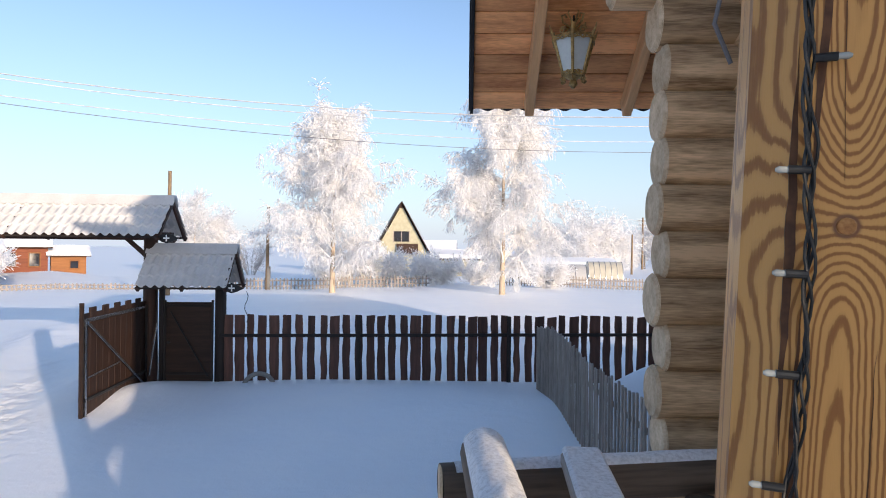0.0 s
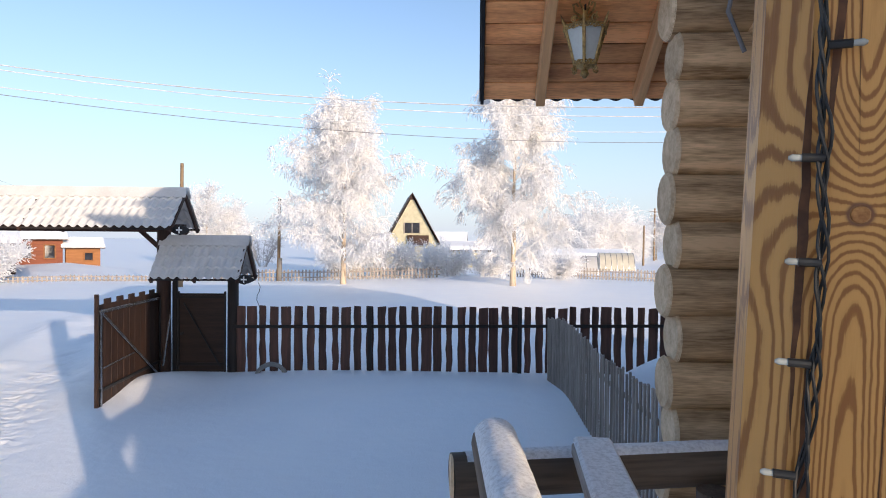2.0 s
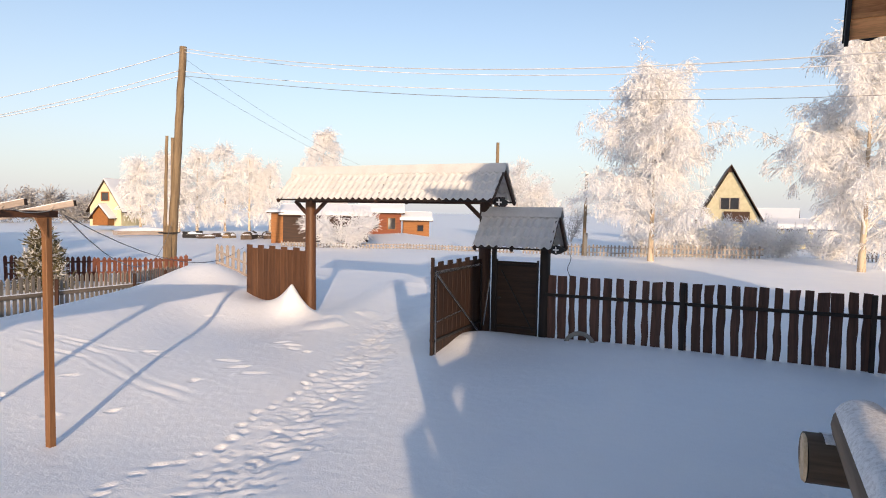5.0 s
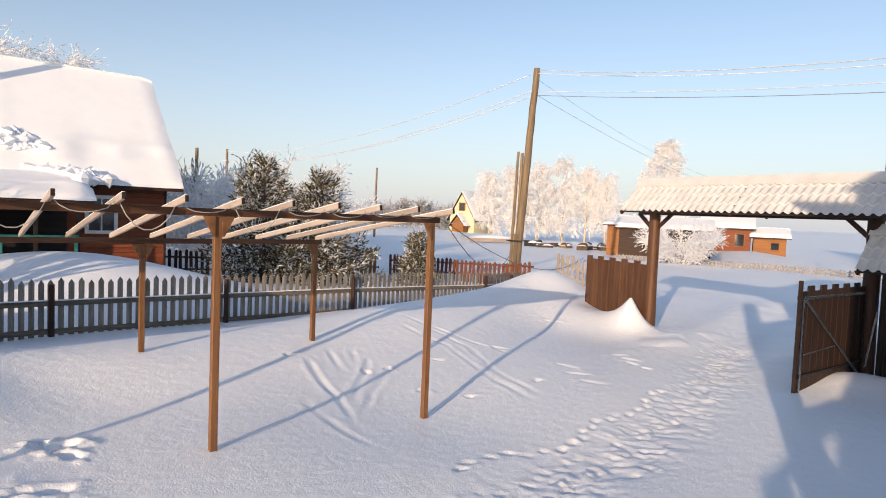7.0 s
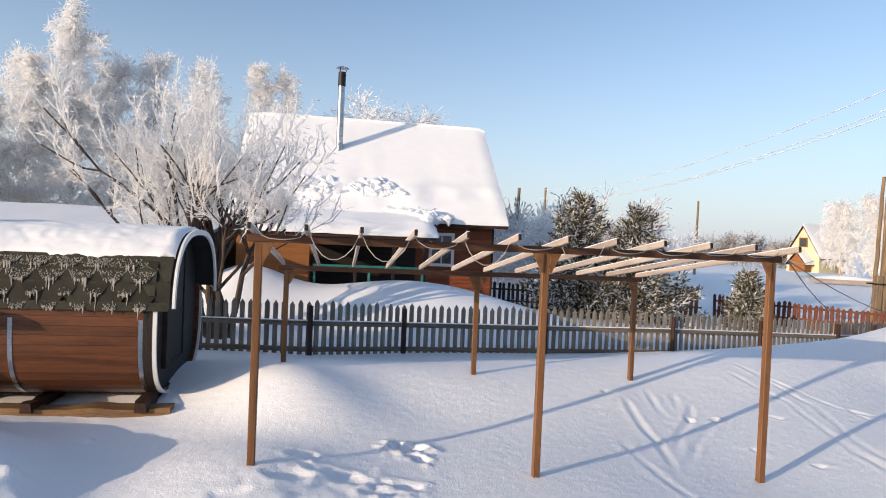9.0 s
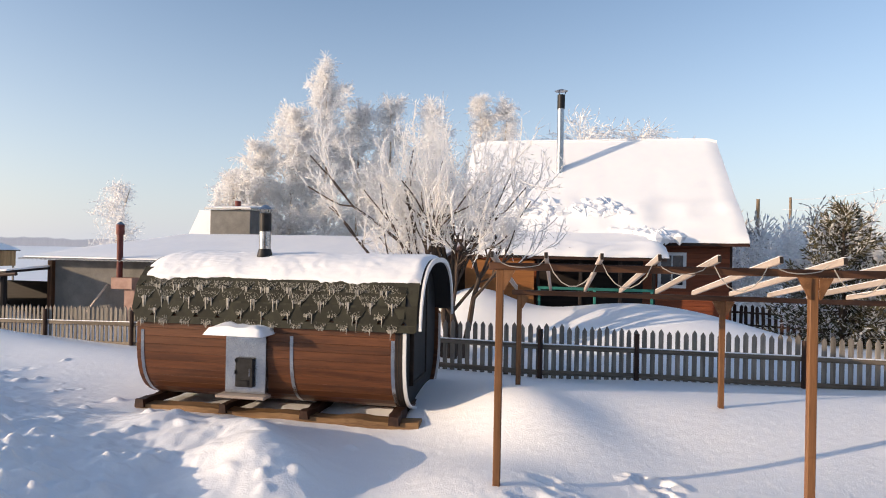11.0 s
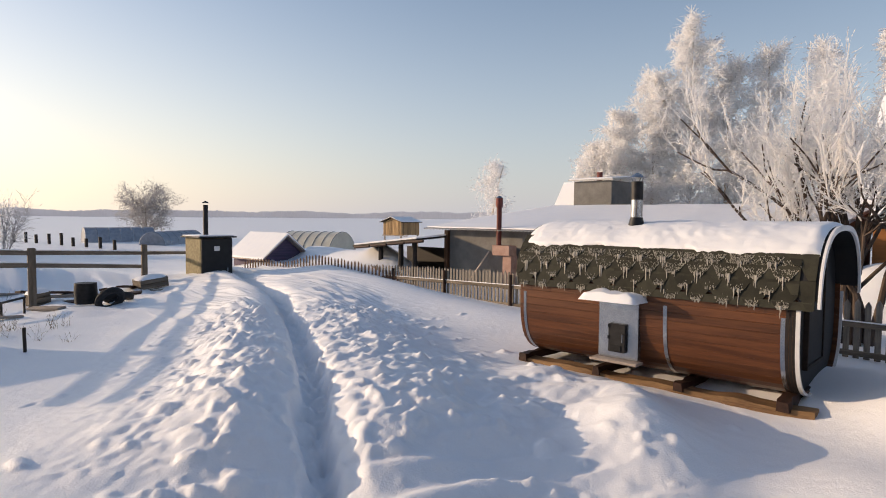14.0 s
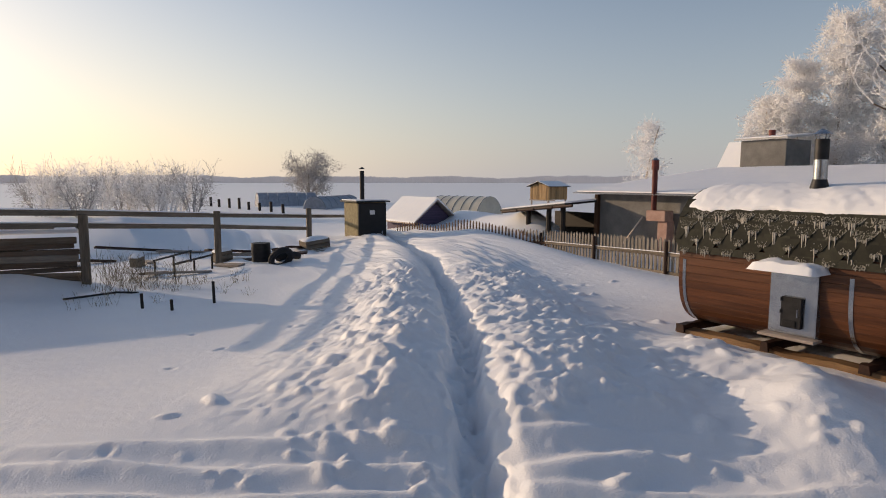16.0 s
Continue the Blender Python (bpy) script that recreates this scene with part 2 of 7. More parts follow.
def translucent(m, share, tint):
    """Thin frost lets part of the light through."""
    n, l = m.node_tree.nodes, m.node_tree.links
    tr, mx = n.new("ShaderNodeBsdfTranslucent"), n.new("ShaderNodeMixShader")
    tr.inputs[0].default_value = (*tint, 1)
    mx.inputs[0].default_value = share
    l.new(n["Principled BSDF"].outputs[0], mx.inputs[1])
    l.new(tr.outputs[0], mx.inputs[2])
    l.new(mx.outputs[0], n["Material Output"].inputs[0])


translucent(FROST, 0.5, (0.95, 0.94, 0.93))
wb = WOODFAR.node_tree.nodes["Principled BSDF"]     # the far backdrop glows faintly in place of bright winter haze
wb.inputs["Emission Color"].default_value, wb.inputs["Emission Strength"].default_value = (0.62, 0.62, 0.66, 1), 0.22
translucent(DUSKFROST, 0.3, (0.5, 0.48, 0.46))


def knotted(m, stretch, size, ink, share=0.75):
    """Dark knots with a soft halo, scattered along the grain."""
    n, l = m.node_tree.nodes, m.node_tree.links
    mp, vo, mr, mx, sel, gate_ = (n.new(k) for k in ("ShaderNodeMapping", "ShaderNodeTexVoronoi", "ShaderNodeMapRange", "ShaderNodeMix", "ShaderNodeMath", "ShaderNodeMath"))
    add = [k for k in n if k.bl_idname == "ShaderNodeVectorMath" and k.operation == 'ADD'][0]
    mp.inputs["Scale"].default_value = stretch
    l.new(add.outputs[0], mp.inputs["Vector"])
    l.new(mp.outputs[0], vo.inputs["Vector"])
    vo.inputs["Scale"].default_value = 1.0
    l.new(vo.outputs["Distance"], mr.inputs["Value"])
    mr.inputs["From Min"].default_value, mr.inputs["From Max"].default_value = size * 0.35, size
    mr.inputs["To Min"].default_value, mr.inputs["To Max"].default_value = share, 0.0
    sel.operation, gate_.operation = 'GREATER_THAN', 'MULTIPLY'
    l.new(vo.outputs["Color"], sel.inputs[0])
    sel.inputs[1].default_value = 0.5
    l.new(sel.outputs[0], gate_.inputs[0])
    l.new(mr.outputs[0], gate_.inputs[1])
    mx.data_type = 'RGBA'
    l.new(gate_.outputs[0], mx.inputs["Factor"])
    l.new(n["Hue/Saturation/Value"].outputs[0], mx.inputs["A"])
    mx.inputs["B"].default_value = (*ink, 1)
    l.new(mx.outputs["Result"], n["Principled BSDF"].inputs["Base Color"])


knotted(SOFFIT, (3.2, 7.0, 7.0), 0.17, (0.10, 0.035, 0.014))
knotted(LOGWOOD, (2.4, 6.0, 6.0), 0.16, (0.07, 0.038, 0.02))
knotted(SAUNAWOOD, (1.6, 9.0, 9.0), 0.10, (0.035, 0.013, 0.007), 0.6)


def flamed_pine(name, knot, light, dark):
    """Planed pine: growth lines that run up the post, part round a knot and fold into lobes beside it."""
    m = bpy.data.materials.new(name)
    m.use_nodes = True
    n, l = m.node_tree.nodes, m.node_tree.links
    b = n["Principled BSDF"]
    b.inputs["Roughness"].default_value = 0.5

    def calc(op, a, c=None, d=None):
        q = n.new("ShaderNodeMath")
        q.operation = op
        for k, v in enumerate((a, c, d)):
            if v is None:
                continue
            if isinstance(v, (int, float)):
                q.inputs[k].default_value = v
            else:
                l.new(v, q.inputs[k])
        return q.outputs[0]

    def cloud(stretch, detail, rough=0.5):
        mp, nz = n.new("ShaderNodeMapping"), n.new("ShaderNodeTexNoise")
        mp.inputs["Scale"].default_value = stretch
        l.new(tc.outputs["Object"], mp.inputs[0])
        l.new(mp.outputs[0], nz.inputs["Vector"])
        nz.inputs["Scale"].default_value, nz.inputs["Detail"].default_value, nz.inputs["Roughness"].default_value = 1.0, detail, rough
        return nz.outputs[0]

    tc, sp = n.new("ShaderNodeTexCoord"), n.new("ShaderNodeSeparateXYZ")
    l.new(tc.outputs["Object"], sp.inputs[0])
    wob = cloud((14, 14, 9), 4)
    x = calc('ADD', calc('SUBTRACT', sp.outputs["X"], knot[0]), calc('MULTIPLY_ADD', wob, 0.012, -0.006))
    z = calc('ADD', calc('SUBTRACT', sp.outputs["Z"], knot[2]), calc('MULTIPLY_ADD', cloud((9, 9, 9), 2), 0.012, -0.006))
    r2 = calc('ADD', calc('ADD', calc('MULTIPLY', x, x), calc('MULTIPLY', z, z)), 0.00003)
    kx, kz = calc('SUBTRACT', sp.outputs["X"], knot[0]), calc('SUBTRACT', sp.outputs["Z"], knot[2])
    r = calc('SQRT', calc('ADD', calc('MULTIPLY', kx, kx), calc('MULTIPLY', kz, kz)))
    # lines pinch together at the knot, fan out of it and arch below it
    x2 = calc('MULTIPLY', x, x)
    fan = calc('DIVIDE', calc('MULTIPLY_ADD', x2, 2.6, calc('MULTIPLY', calc('TANH', calc('MULTIPLY', z, 12.5)), calc('MULTIPLY', calc('EXPONENT', calc('MULTIPLY', x2, -170.0)), 0.08))), calc('SQRT', calc('ADD', x2, 0.0006)))
    near = calc('EXPONENT', calc('MULTIPLY', calc('MULTIPLY', r2, r2), -9000.0))
    broad = cloud((11, 11, 1.6), 3, 0.6)
    far = calc('MULTIPLY_ADD', x, 40.0, calc('MULTIPLY', broad, 26.0))
    jag = cloud((140, 140, 4.0), 4, 0.65)
    phase = calc('ADD', calc('MULTIPLY', fan, 21.0), calc('MULTIPLY', far, calc('SUBTRACT', 1.0, near)))
    wave = calc('SINE', calc('ADD', calc('MULTIPLY_ADD', jag, 3.4, phase), calc('MULTIPLY', cloud((30, 30, 30), 3), 2.5)))
    fine = cloud((330, 330, 9), 5, 0.7)
    tone = calc('ADD', calc('MULTIPLY_ADD', fine, 1.1, wave), calc('MULTIPLY', cloud((6, 6, 1.5), 3), 1.6))
    mr, rp = n.new("ShaderNodeMapRange"), n.new("ShaderNodeValToRGB")
    mr.inputs["From Min"].default_value, mr.inputs["From Max"].default_value = 0.2, 2.0
    l.new(tone, mr.inputs["Value"])
    l.new(mr.outputs[0], rp.inputs[0])
    e = rp.color_ramp.elements
    e[0].position, e[0].color = 0.18, (*dark, 1)
    e[1].position, e[1].color = 0.95, (*light, 1)
    for at, share in ((0.36, 0.22), (0.50, 0.78)):
        q = e.new(at)
        q.color = (*(a + (c - a) * share for a, c in zip(dark, light)), 1)
    core = calc('EXPONENT', calc('MULTIPLY', calc('POWER', calc('SUBTRACT', r, 0.0088), 2.0), -250000.0))     # resin-dark rim of the knot
    mx = n.new("ShaderNodeMix")
    mx.data_type = 'RGBA'
    l.new(core, mx.inputs["Factor"])
    l.new(rp.outputs[0], mx.inputs["A"])
    mx.inputs["B"].default_value = (0.16, 0.062, 0.02, 1)
    l.new(mx.outputs["Result"], b.inputs["Base Color"])
    bp = n.new("ShaderNodeBump")
    bp.inputs["Strength"].default_value, bp.inputs["Distance"].default_value = 0.35, 0.002
    l.new(fine, bp.inputs["Height"])
    l.new(bp.outputs[0], b.inputs["Normal"])
    return m


POSTPINE = flamed_pine("flamed_pine", (-0.072, -0.15, 2.462), (0.53, 0.268, 0.068), (0.245, 0.092, 0.012))

# ---- mesh helpers ----
class Shape:
    """Vertices and faces of one part, gathered piece by piece."""
    def __init__(self):
        self.v, self.f = [], []

    def add(self, verts, faces, m=None):
        k = len(self.v)
        self.v += [tuple(m @ Vector(p)) if m else tuple(p) for p in verts]
        self.f += [tuple(i + k for i in f) for f in faces]
        return self

    def box(self, x0, y0, z0, x1, y1, z1, c=0.006, m=None):
        """A box with chamfered edges."""
        c = min(c, 0.45 * min(x1 - x0, y1 - y0, z1 - z0))
        verts, ids = [], {}
        lo, hi = (x0, y0, z0), (x1, y1, z1)
        for s in [(a, b, d) for a in (0, 1) for b in (0, 1) for d in (0, 1)]:
            for ax in range(3):
                p = [(hi[i] - c if s[i] else lo[i] + c) for i in range(3)]
                p[ax] = hi[ax] if s[ax] else lo[ax]
                ids[s, ax] = len(verts)
                verts.append(p)
        faces = []
        for ax in range(3):
            u, w = (ax + 1) % 3, (ax + 2) % 3
            for e in (0, 1):
                q = []
                for a, b in ((0, 0), (1, 0), (1, 1), (0, 1)):
                    s = [0, 0, 0]
                    s[ax], s[u], s[w] = e, a, b
                    q.append(ids[tuple(s), ax])
                faces.append(q if e else q[::-1])
            for a in (0, 1):
                for b in (0, 1):
                    s0, s1 = [0, 0, 0], [0, 0, 0]
                    s0[u] = s1[u] = a
                    s0[w] = s1[w] = b
                    s0[ax], s1[ax] = 0, 1
                    q = [ids[tuple(s0), u], ids[tuple(s1), u], ids[tuple(s1), w], ids[tuple(s0), w]]
                    faces.append(q if a == b else q[::-1])
        for s in [(a, b, d) for a in (0, 1) for b in (0, 1) for d in (0, 1)]:
            q = [ids[s, 0], ids[s, 1], ids[s, 2]]
            faces.append(q if sum(s) % 2 else q[::-1])
        return self.add(verts, faces, m)

    def tube(self, pts, radii, n=8, cap=True, m=None):
        pts = [Vector(p) for p in pts]
        if not hasattr(radii, "__len__"):
            radii = [radii] * len(pts)
        verts, faces = [], []
        up = None
        for i, p in enumerate(pts):
            d = (pts[min(i + 1, len(pts) - 1)] - pts[max(i - 1, 0)]).normalized()
            if up is None:
                up = d.orthogonal().normalized()
            up = (up - d * up.dot(d))
            up = up.normalized() if up.length > 1e-6 else d.orthogonal().normalized()
            w = d.cross(up)
            for k in range(n):
                a = 2 * math.pi * k / n
                verts.append(p + (up * math.cos(a) + w * math.sin(a)) * radii[i])
        for i in range(len(pts) - 1):
            for k in range(n):
                a, b = i * n + k, i * n + (k + 1) % n
                faces.append((a, b, b + n, a + n))
        if cap:
            faces.append(tuple(range(n))[::-1])
            faces.append(tuple(range((len(pts) - 1) * n, len(pts) * n)))
        return self.add(verts, faces, m)

    def prism(self, profile, x0, x1, m=None):
        """A closed outline of (y, z) points drawn out along x."""
        n = len(profile)
        verts = [(x0, y, z) for y, z in profile] + [(x1, y, z) for y, z in profile]
        faces = [tuple(range(n))[::-1], tuple(range(n, 2 * n))]
        faces += [(i, (i + 1) % n, n + (i + 1) % n, n + i) for i in range(n)]
        return self.add(verts, faces, m)

    def sheet(self, grid, thick=0.0):
        """A surface from rows of points; with thick, closed downwards to that thickness."""
        r, c = len(grid), len(grid[0])
        verts = [p for row in grid for p in row]
        faces = [(i * c + j, i * c + j + 1, (i + 1) * c + j + 1, (i + 1) * c + j) for i in range(r - 1) for j in range(c - 1)]
        if thick:
            k = r * c
            verts += [(p[0], p[1], p[2] - thick) for p in verts[:k]]
            faces += [tuple(a + k for a in f[::-1]) for f in faces]
            rim = [j for j in range(c)] + [i * c + c - 1 for i in range(1, r)] + [(r - 1) * c + j for j in range(c - 2, -1, -1)] + [i * c for i in range(r - 2, 0, -1)]
            for a, b in zip(rim, rim[1:] + rim[:1]):
                faces.append((b, a, a + k, b + k))
        return self.add(verts, faces)

    def mesh(self, name, mat, smooth=False):
        me = bpy.data.meshes.new(name)
        me.from_pydata(self.v, [], self.f)
        me.materials.append(mat)
        if smooth:
            me.polygons.foreach_set("use_smooth", [True] * len(me.polygons))
        me.update()
        return me


def soften(me, angle=40):
    me.polygons.foreach_set("use_smooth", [True] * len(me.polygons))
    me.set_sharp_from_angle(angle=radians(angle))
    return me


def thing(name, m, label, category, group="", kind=""):
    ob = new(name)
    ob.matrix_basis = m
    ob.empty_display_size = 0.2
    return tagged(ob, label, category, group, kind)


def part(name, shape, mat=None, parent=None, label="", m=None, smooth=False):
    """One mesh object under a thing or a part; shape is a Shape, or a mesh that pieces share."""
    me = shape.mesh(name, mat, False) if isinstance(shape, Shape) else shape
    if smooth:
        soften(me)
    ob = new(name, me)
    ob.parent = parent
    if m:
        ob.matrix_basis = m
    return tagged(ob, label)


def solid(name, shape, mat, label, category, kind="", m=None, smooth=False, group=""):
    """A thing that is one mesh."""
    ob = part(name, shape, mat, None, "", m, smooth)
    return tagged(ob, label, category, group, kind)


def along(p, q, roll=0):
    """The pose whose x runs from p to q, z as upright as can be, and the length."""
    p, q = Vector(p), Vector(q)
    d = q - p
    x = d.normalized()
    up = Vector((0, 0, 1)) if abs(x.z) < 0.99 else Vector((0, 1, 0))
    y = up.cross(x).normalized()
    z = x.cross(y)
    m = Matrix((x, y, z)).transposed().to_4x4()
    m.translation = p
    return m @ Matrix.Rotation(radians(roll), 4, 'X'), d.length


def beam(name, p, q, w, h, mat, parent=None, label="", c=0.006, roll=0):
    """A squared timber from p to q, its own x along the grain."""
    m, n = along(p, q, roll)
    return part(name, Shape().box(0, -w / 2, -h / 2, n, w / 2, h / 2, c), mat, parent, label, m)


def log(name, p, q, r0, r1, mat, parent=None, label="", n=12, wob=0.0, seed=0):
    m, ln = along(p, q)
    rng = random.Random(seed)
    k = max(2, int(ln / 0.5))
    pts = [(ln * i / k, rng.uniform(-wob, wob) if 0 < i < k else 0, rng.uniform(-wob, wob) if 0 < i < k else 0) for i in range(k + 1)]
    return part(name, Shape().tube(pts, [r0 + (r1 - r0) * i / k for i in range(k + 1)], n), mat, parent, label, m, smooth=True)


def vnoise(x, y, seed=0):
    """Smooth noise between -1 and 1 on numpy arrays."""
    xi, yi = np.floor(x).astype(np.int64), np.floor(y).astype(np.int64)
    fx, fy = x - xi, y - yi
    fx, fy = fx * fx * (3 - 2 * fx), fy * fy * (3 - 2 * fy)

    def h(a, b):
        n = (a * 374761393 + b * 668265263 + seed * 1442695041) & 0xFFFFFFFF
        n = ((n ^ (n >> 13)) * 1274126177) & 0xFFFFFFFF
        return ((n ^ (n >> 16)) & 0xFFFF) / 32767.5 - 1
    return (h(xi, yi) * (1 - fx) + h(xi + 1, yi) * fx) * (1 - fy) + (h(xi, yi + 1) * (1 - fx) + h(xi + 1, yi + 1) * fx) * fy

# ---- the snow-covered ground ----
def step(a, b, v):
    t = np.clip((v - a) / (b - a), 0, 1)
    return t * t * (3 - 2 * t)


def hump(x, y, cx, cy, sx, sy, h, turn=0.0):
    c, s = math.cos(radians(turn)), math.sin(radians(turn))
    u, w = (x - cx) * c + (y - cy) * s, -(x - cx) * s + (y - cy) * c
    return h * np.exp(-(u / sx) ** 2 - (w / sy) ** 2)


def far_along(x, y, pts):
    """Distance to a line of points, signed side, and how far along it."""
    best, side, run = np.full(np.shape(x), 1e9), np.zeros(np.shape(x)), np.zeros(np.shape(x))
    gone = 0.0
    for (ax, ay), (bx, by) in zip(pts, pts[1:]):
        dx, dy = bx - ax, by - ay
        n = math.hypot(dx, dy)
        t = np.clip(((x - ax) * dx + (y - ay) * dy) / n ** 2, 0, 1)
        d = np.hypot(x - ax - t * dx, y - ay - t * dy)
        sg = np.sign((x - ax) * dy - (y - ay) * dx)
        near = d < best
        best, side, run = np.where(near, d, best), np.where(near, sg, side), np.where(near, gone + t * n, run)
        gone += n
    return best, side, run


TRENCH = [(-0.9, -1.8), (-1.82, -4.24), (-2.6, -6.0), (-3.46, -7.86), (-4.6, -10.8), (-6.15, -15.07), (-7.6, -21.5), (-9.5, -27)]
BANK = [(-9.4, -4.5), (-9.5, -1.0), (-10.2, 2.5), (-11.6, 6.5), (-13.4, 10.6), (-15.5, 14.5)]
DRIVE = [(-3.7, 2.6), (-4.14, 3.76), (-4.6, 5.04), (-5.56, 7.39), (-6.9, 9.7), (-8.6, 13.5), (-10.5, 18)]


def ground(x, y):
    x, y = np.asarray(x, float), np.asarray(y, float)
    far = np.hypot(x + 5, y)
    z = 0.06 * vnoise(x / 3.1, y / 3.1, 3) + 0.10 * vnoise(x / 9, y / 9, 5) * step(12, 40, far)
    z += 0.6 * vnoise(x / 60, y / 60, 6) * step(60, 200, far)
    z -= 0.6 * step(40, 160, far)
    # the bank behind the pergola, drifts and heaps
    d, s, r = far_along(x, y, BANK)
    z += (0.20 + 0.028 * r) * np.exp(-(d / 1.5) ** 2)
    z += hump(x, y, -13.0, 10.9, 1.3, 1.1, 0.35)
    z += 0.62 * np.exp(-np.abs((x + 9.7 + 0.4 * (y - 10.35)) / 0.42) ** 1.25 - np.abs((y - 10.35) / 0.42) ** 1.5) + hump(x, y, -10.6, 10.0, 1.4, 1.0, 0.25)
    z += hump(x, y, -7.9, -1.7, 1.15, 0.75, 0.36, 60) + hump(x, y, 3.6, -16.3, 1.5, 0.65, 0.5) + hump(x, y, -5.5, -4.05, 1.0, 0.62, 0.40, 40) + hump(x, y, -6.1, -5.9, 0.7, 0.5, 0.2, 70)
    z += hump(x, y, 0.2, 9.6, 2.6, 1.6, 0.22) + hump(x, y, 3.2, 9.6, 1.0, 0.8, 0.75)
    z += hump(x, y, -2.3, 10.8, 2.2, 0.8, 0.08) + hump(x, y, -5.0, 10.3, 0.5, 0.7, 0.16)
    z += hump(x, y, -5.75, -1.65, 0.9, 0.9, 0.19) - hump(x, y, -6.3, 3.8, 1.5, 1.5, 0.11) + hump(x, y, -8.8, -0.6, 1.0, 2.6, 0.16)
    z += hump(x, y, -16.6, -0.6, 1.9, 3.8, 1.15) + hump(x, y, -17.0, -5.2, 2.2, 1.6, 1.15)
    z += hump(x, y, -4.7, -3.1, 0.8, 0.4, 0.05, 25) * (1 + 0.3 * vnoise(x * 3, y * 3, 57)) + hump(x, y, -6.3, -4.9, 0.5, 0.35, 0.12, 70)
    z += hump(x, y, -29.6, 40.4, 6.5, 2.2, 0.85, 36)
    # far meadow rises to the road
    z += 0.30 * step(20, 27, y) * step(30, -10, np.abs(x)) * step(60, 34, y)
    # the land falls a little beyond the trench's end, a long snowed-up heap closes the garden
    z -= 0.25 * step(15, 23, -y) * step(60, 40, np.abs(y))
    z += hump(x, y, 2.0, -26.5, 5.5, 1.5, 1.25, -3) * (1 + 0.12 * vnoise(x * 0.7, y * 0.7, 55))
    z += hump(x, y, -13.0, -20.8, 2.4, 1.2, 1.2, 80) + hump(x, y, -12.6, -25.0, 1.6, 1.6, 0.9)
    # the bank that leans against the side fence
    d, s, r = far_along(x, y, [(-9.7, -8.0), (-9.6, -10.5), (-9.65, -14.0), (-9.95, -17.4), (-10.6, -21.5)])
    z += (0.12 + 0.035 * r) * np.exp(-(d / 1.3) ** 2)
    # the trodden trench and its lumpy banks
    d, s, r = far_along(x, y, TRENCH)
    # the path runs along a ridge that falls off faster towards the sauna
    z += np.where(s > 0, 0.30 * np.exp(-(d / 2.6) ** 2), 0.32 * np.exp(-(d / 2.2) ** 2)) * step(2.8, 6.0, r) * step(36, 26, r)
    z += np.where(s > 0, 0.12, 0.0) * np.exp(-((d - 0.75) / 0.8) ** 2) * step(1.8, 3.6, r) * step(0.15, 0.45, d) * step(6.5, 3.4, r)
    edge = 0.19 + 0.05 * vnoise(r * 1.3, s * 5.0, 8) + 0.05 * vnoise(r * 5, s * 5.0, 9) + 0.03 * vnoise(r * 11, s * 5.0, 10)
    band = np.where(s > 0, 0.65 * np.exp(-((d - 0.75) / np.where(d > 0.75, 1.0, 0.62)) ** 2), np.exp(-((d - 0.75) / 0.62) ** 2)) * step(3.2, 4.2, r) * step(30, 24, r)
    wx, wy = x + 0.12 * vnoise(x * 3, y * 3, 17), y + 0.12 * vnoise(x * 3, y * 3, 18)
    clods = np.maximum(vnoise(wx * 2.1, wy * 2.1, 11), 0) * 0.06 + np.maximum(vnoise(wx * 5.5, wy * 5.5, 12), -0.1) * 0.02 + 0.018 * vnoise(wx * 11, wy * 11, 13) + 0.008 * vnoise(wx * 22, wy * 22, 16)
    z += band * (0.20 + clods)
    wide = np.exp(-((d - 1.5) / 1.1) ** 2) * np.where(s > 0, 1.25, 1.0) * step(3.2, 4.5, r) * step(30, 24, r)
    z += wide * clods * 0.9 + wide * 0.07
    z -= (0.25 + 0.05 * vnoise(x * 6, y * 6, 14) + 0.045 * vnoise(x * 12, y * 12, 15)) * step(edge + 0.06, edge - 0.05, d) * step(-0.1, 0.3, r) * step(33, 28, r)
    # shovelled ridges across the near end of the trench
    for k, (ya, h) in enumerate(((-5.5, 0.08), (-5.0, 0.10), (-4.5, 0.10), (-3.9, 0.09))):
        yy = y - (ya - 0.41 * (x + 0.9) + 0.10 * vnoise(x * 0.9, 0 * x + k, 20) + 0.03 * vnoise(x * 4, 0 * x + k, 23))
        z += 0.75 * h * np.exp(-(np.where(yy > 0, yy / 0.22, yy / 0.10)) ** 2) * step(0.26, 0.40, d) * step(4.2, 2.6, np.abs(x + 0.9)) * (1 + 0.25 * vnoise(x * 1.3, y * 1.3, 22) + 0.06 * vnoise(x * 7, y * 7, 24))
    # churned snow in front of the sauna
    z += hump(x, y, -5.2, -5.2, 2.0, 1.6, 1.0) * (0.05 * vnoise(x * 1.9, y * 1.9, 31) + 0.03 * vnoise(wx * 4.1, wy * 4.1, 32) + 0.012 * vnoise(wx * 9, wy * 9, 33))
    z += (hump(x, y, -5.4, -0.9, 0.5, 0.9, 1.0, 35) + hump(x, y, -4.4, -3.4, 1.3, 1.0, 0.5)) * (0.03 * np.maximum(vnoise(wx * 3.0, wy * 3.0, 61), 0) + 0.012 * vnoise(wx * 9, wy * 9, 62))
    # heaps under the snow of the kitchen garden
    z += hump(x, y, -3.5, -24, 3.5, 5.5, 1.0) * (0.30 * np.maximum(vnoise(x * 0.9, y * 0.9, 51), 0) + 0.14 * vnoise(x * 2.1, y * 2.1, 52) + 0.1)
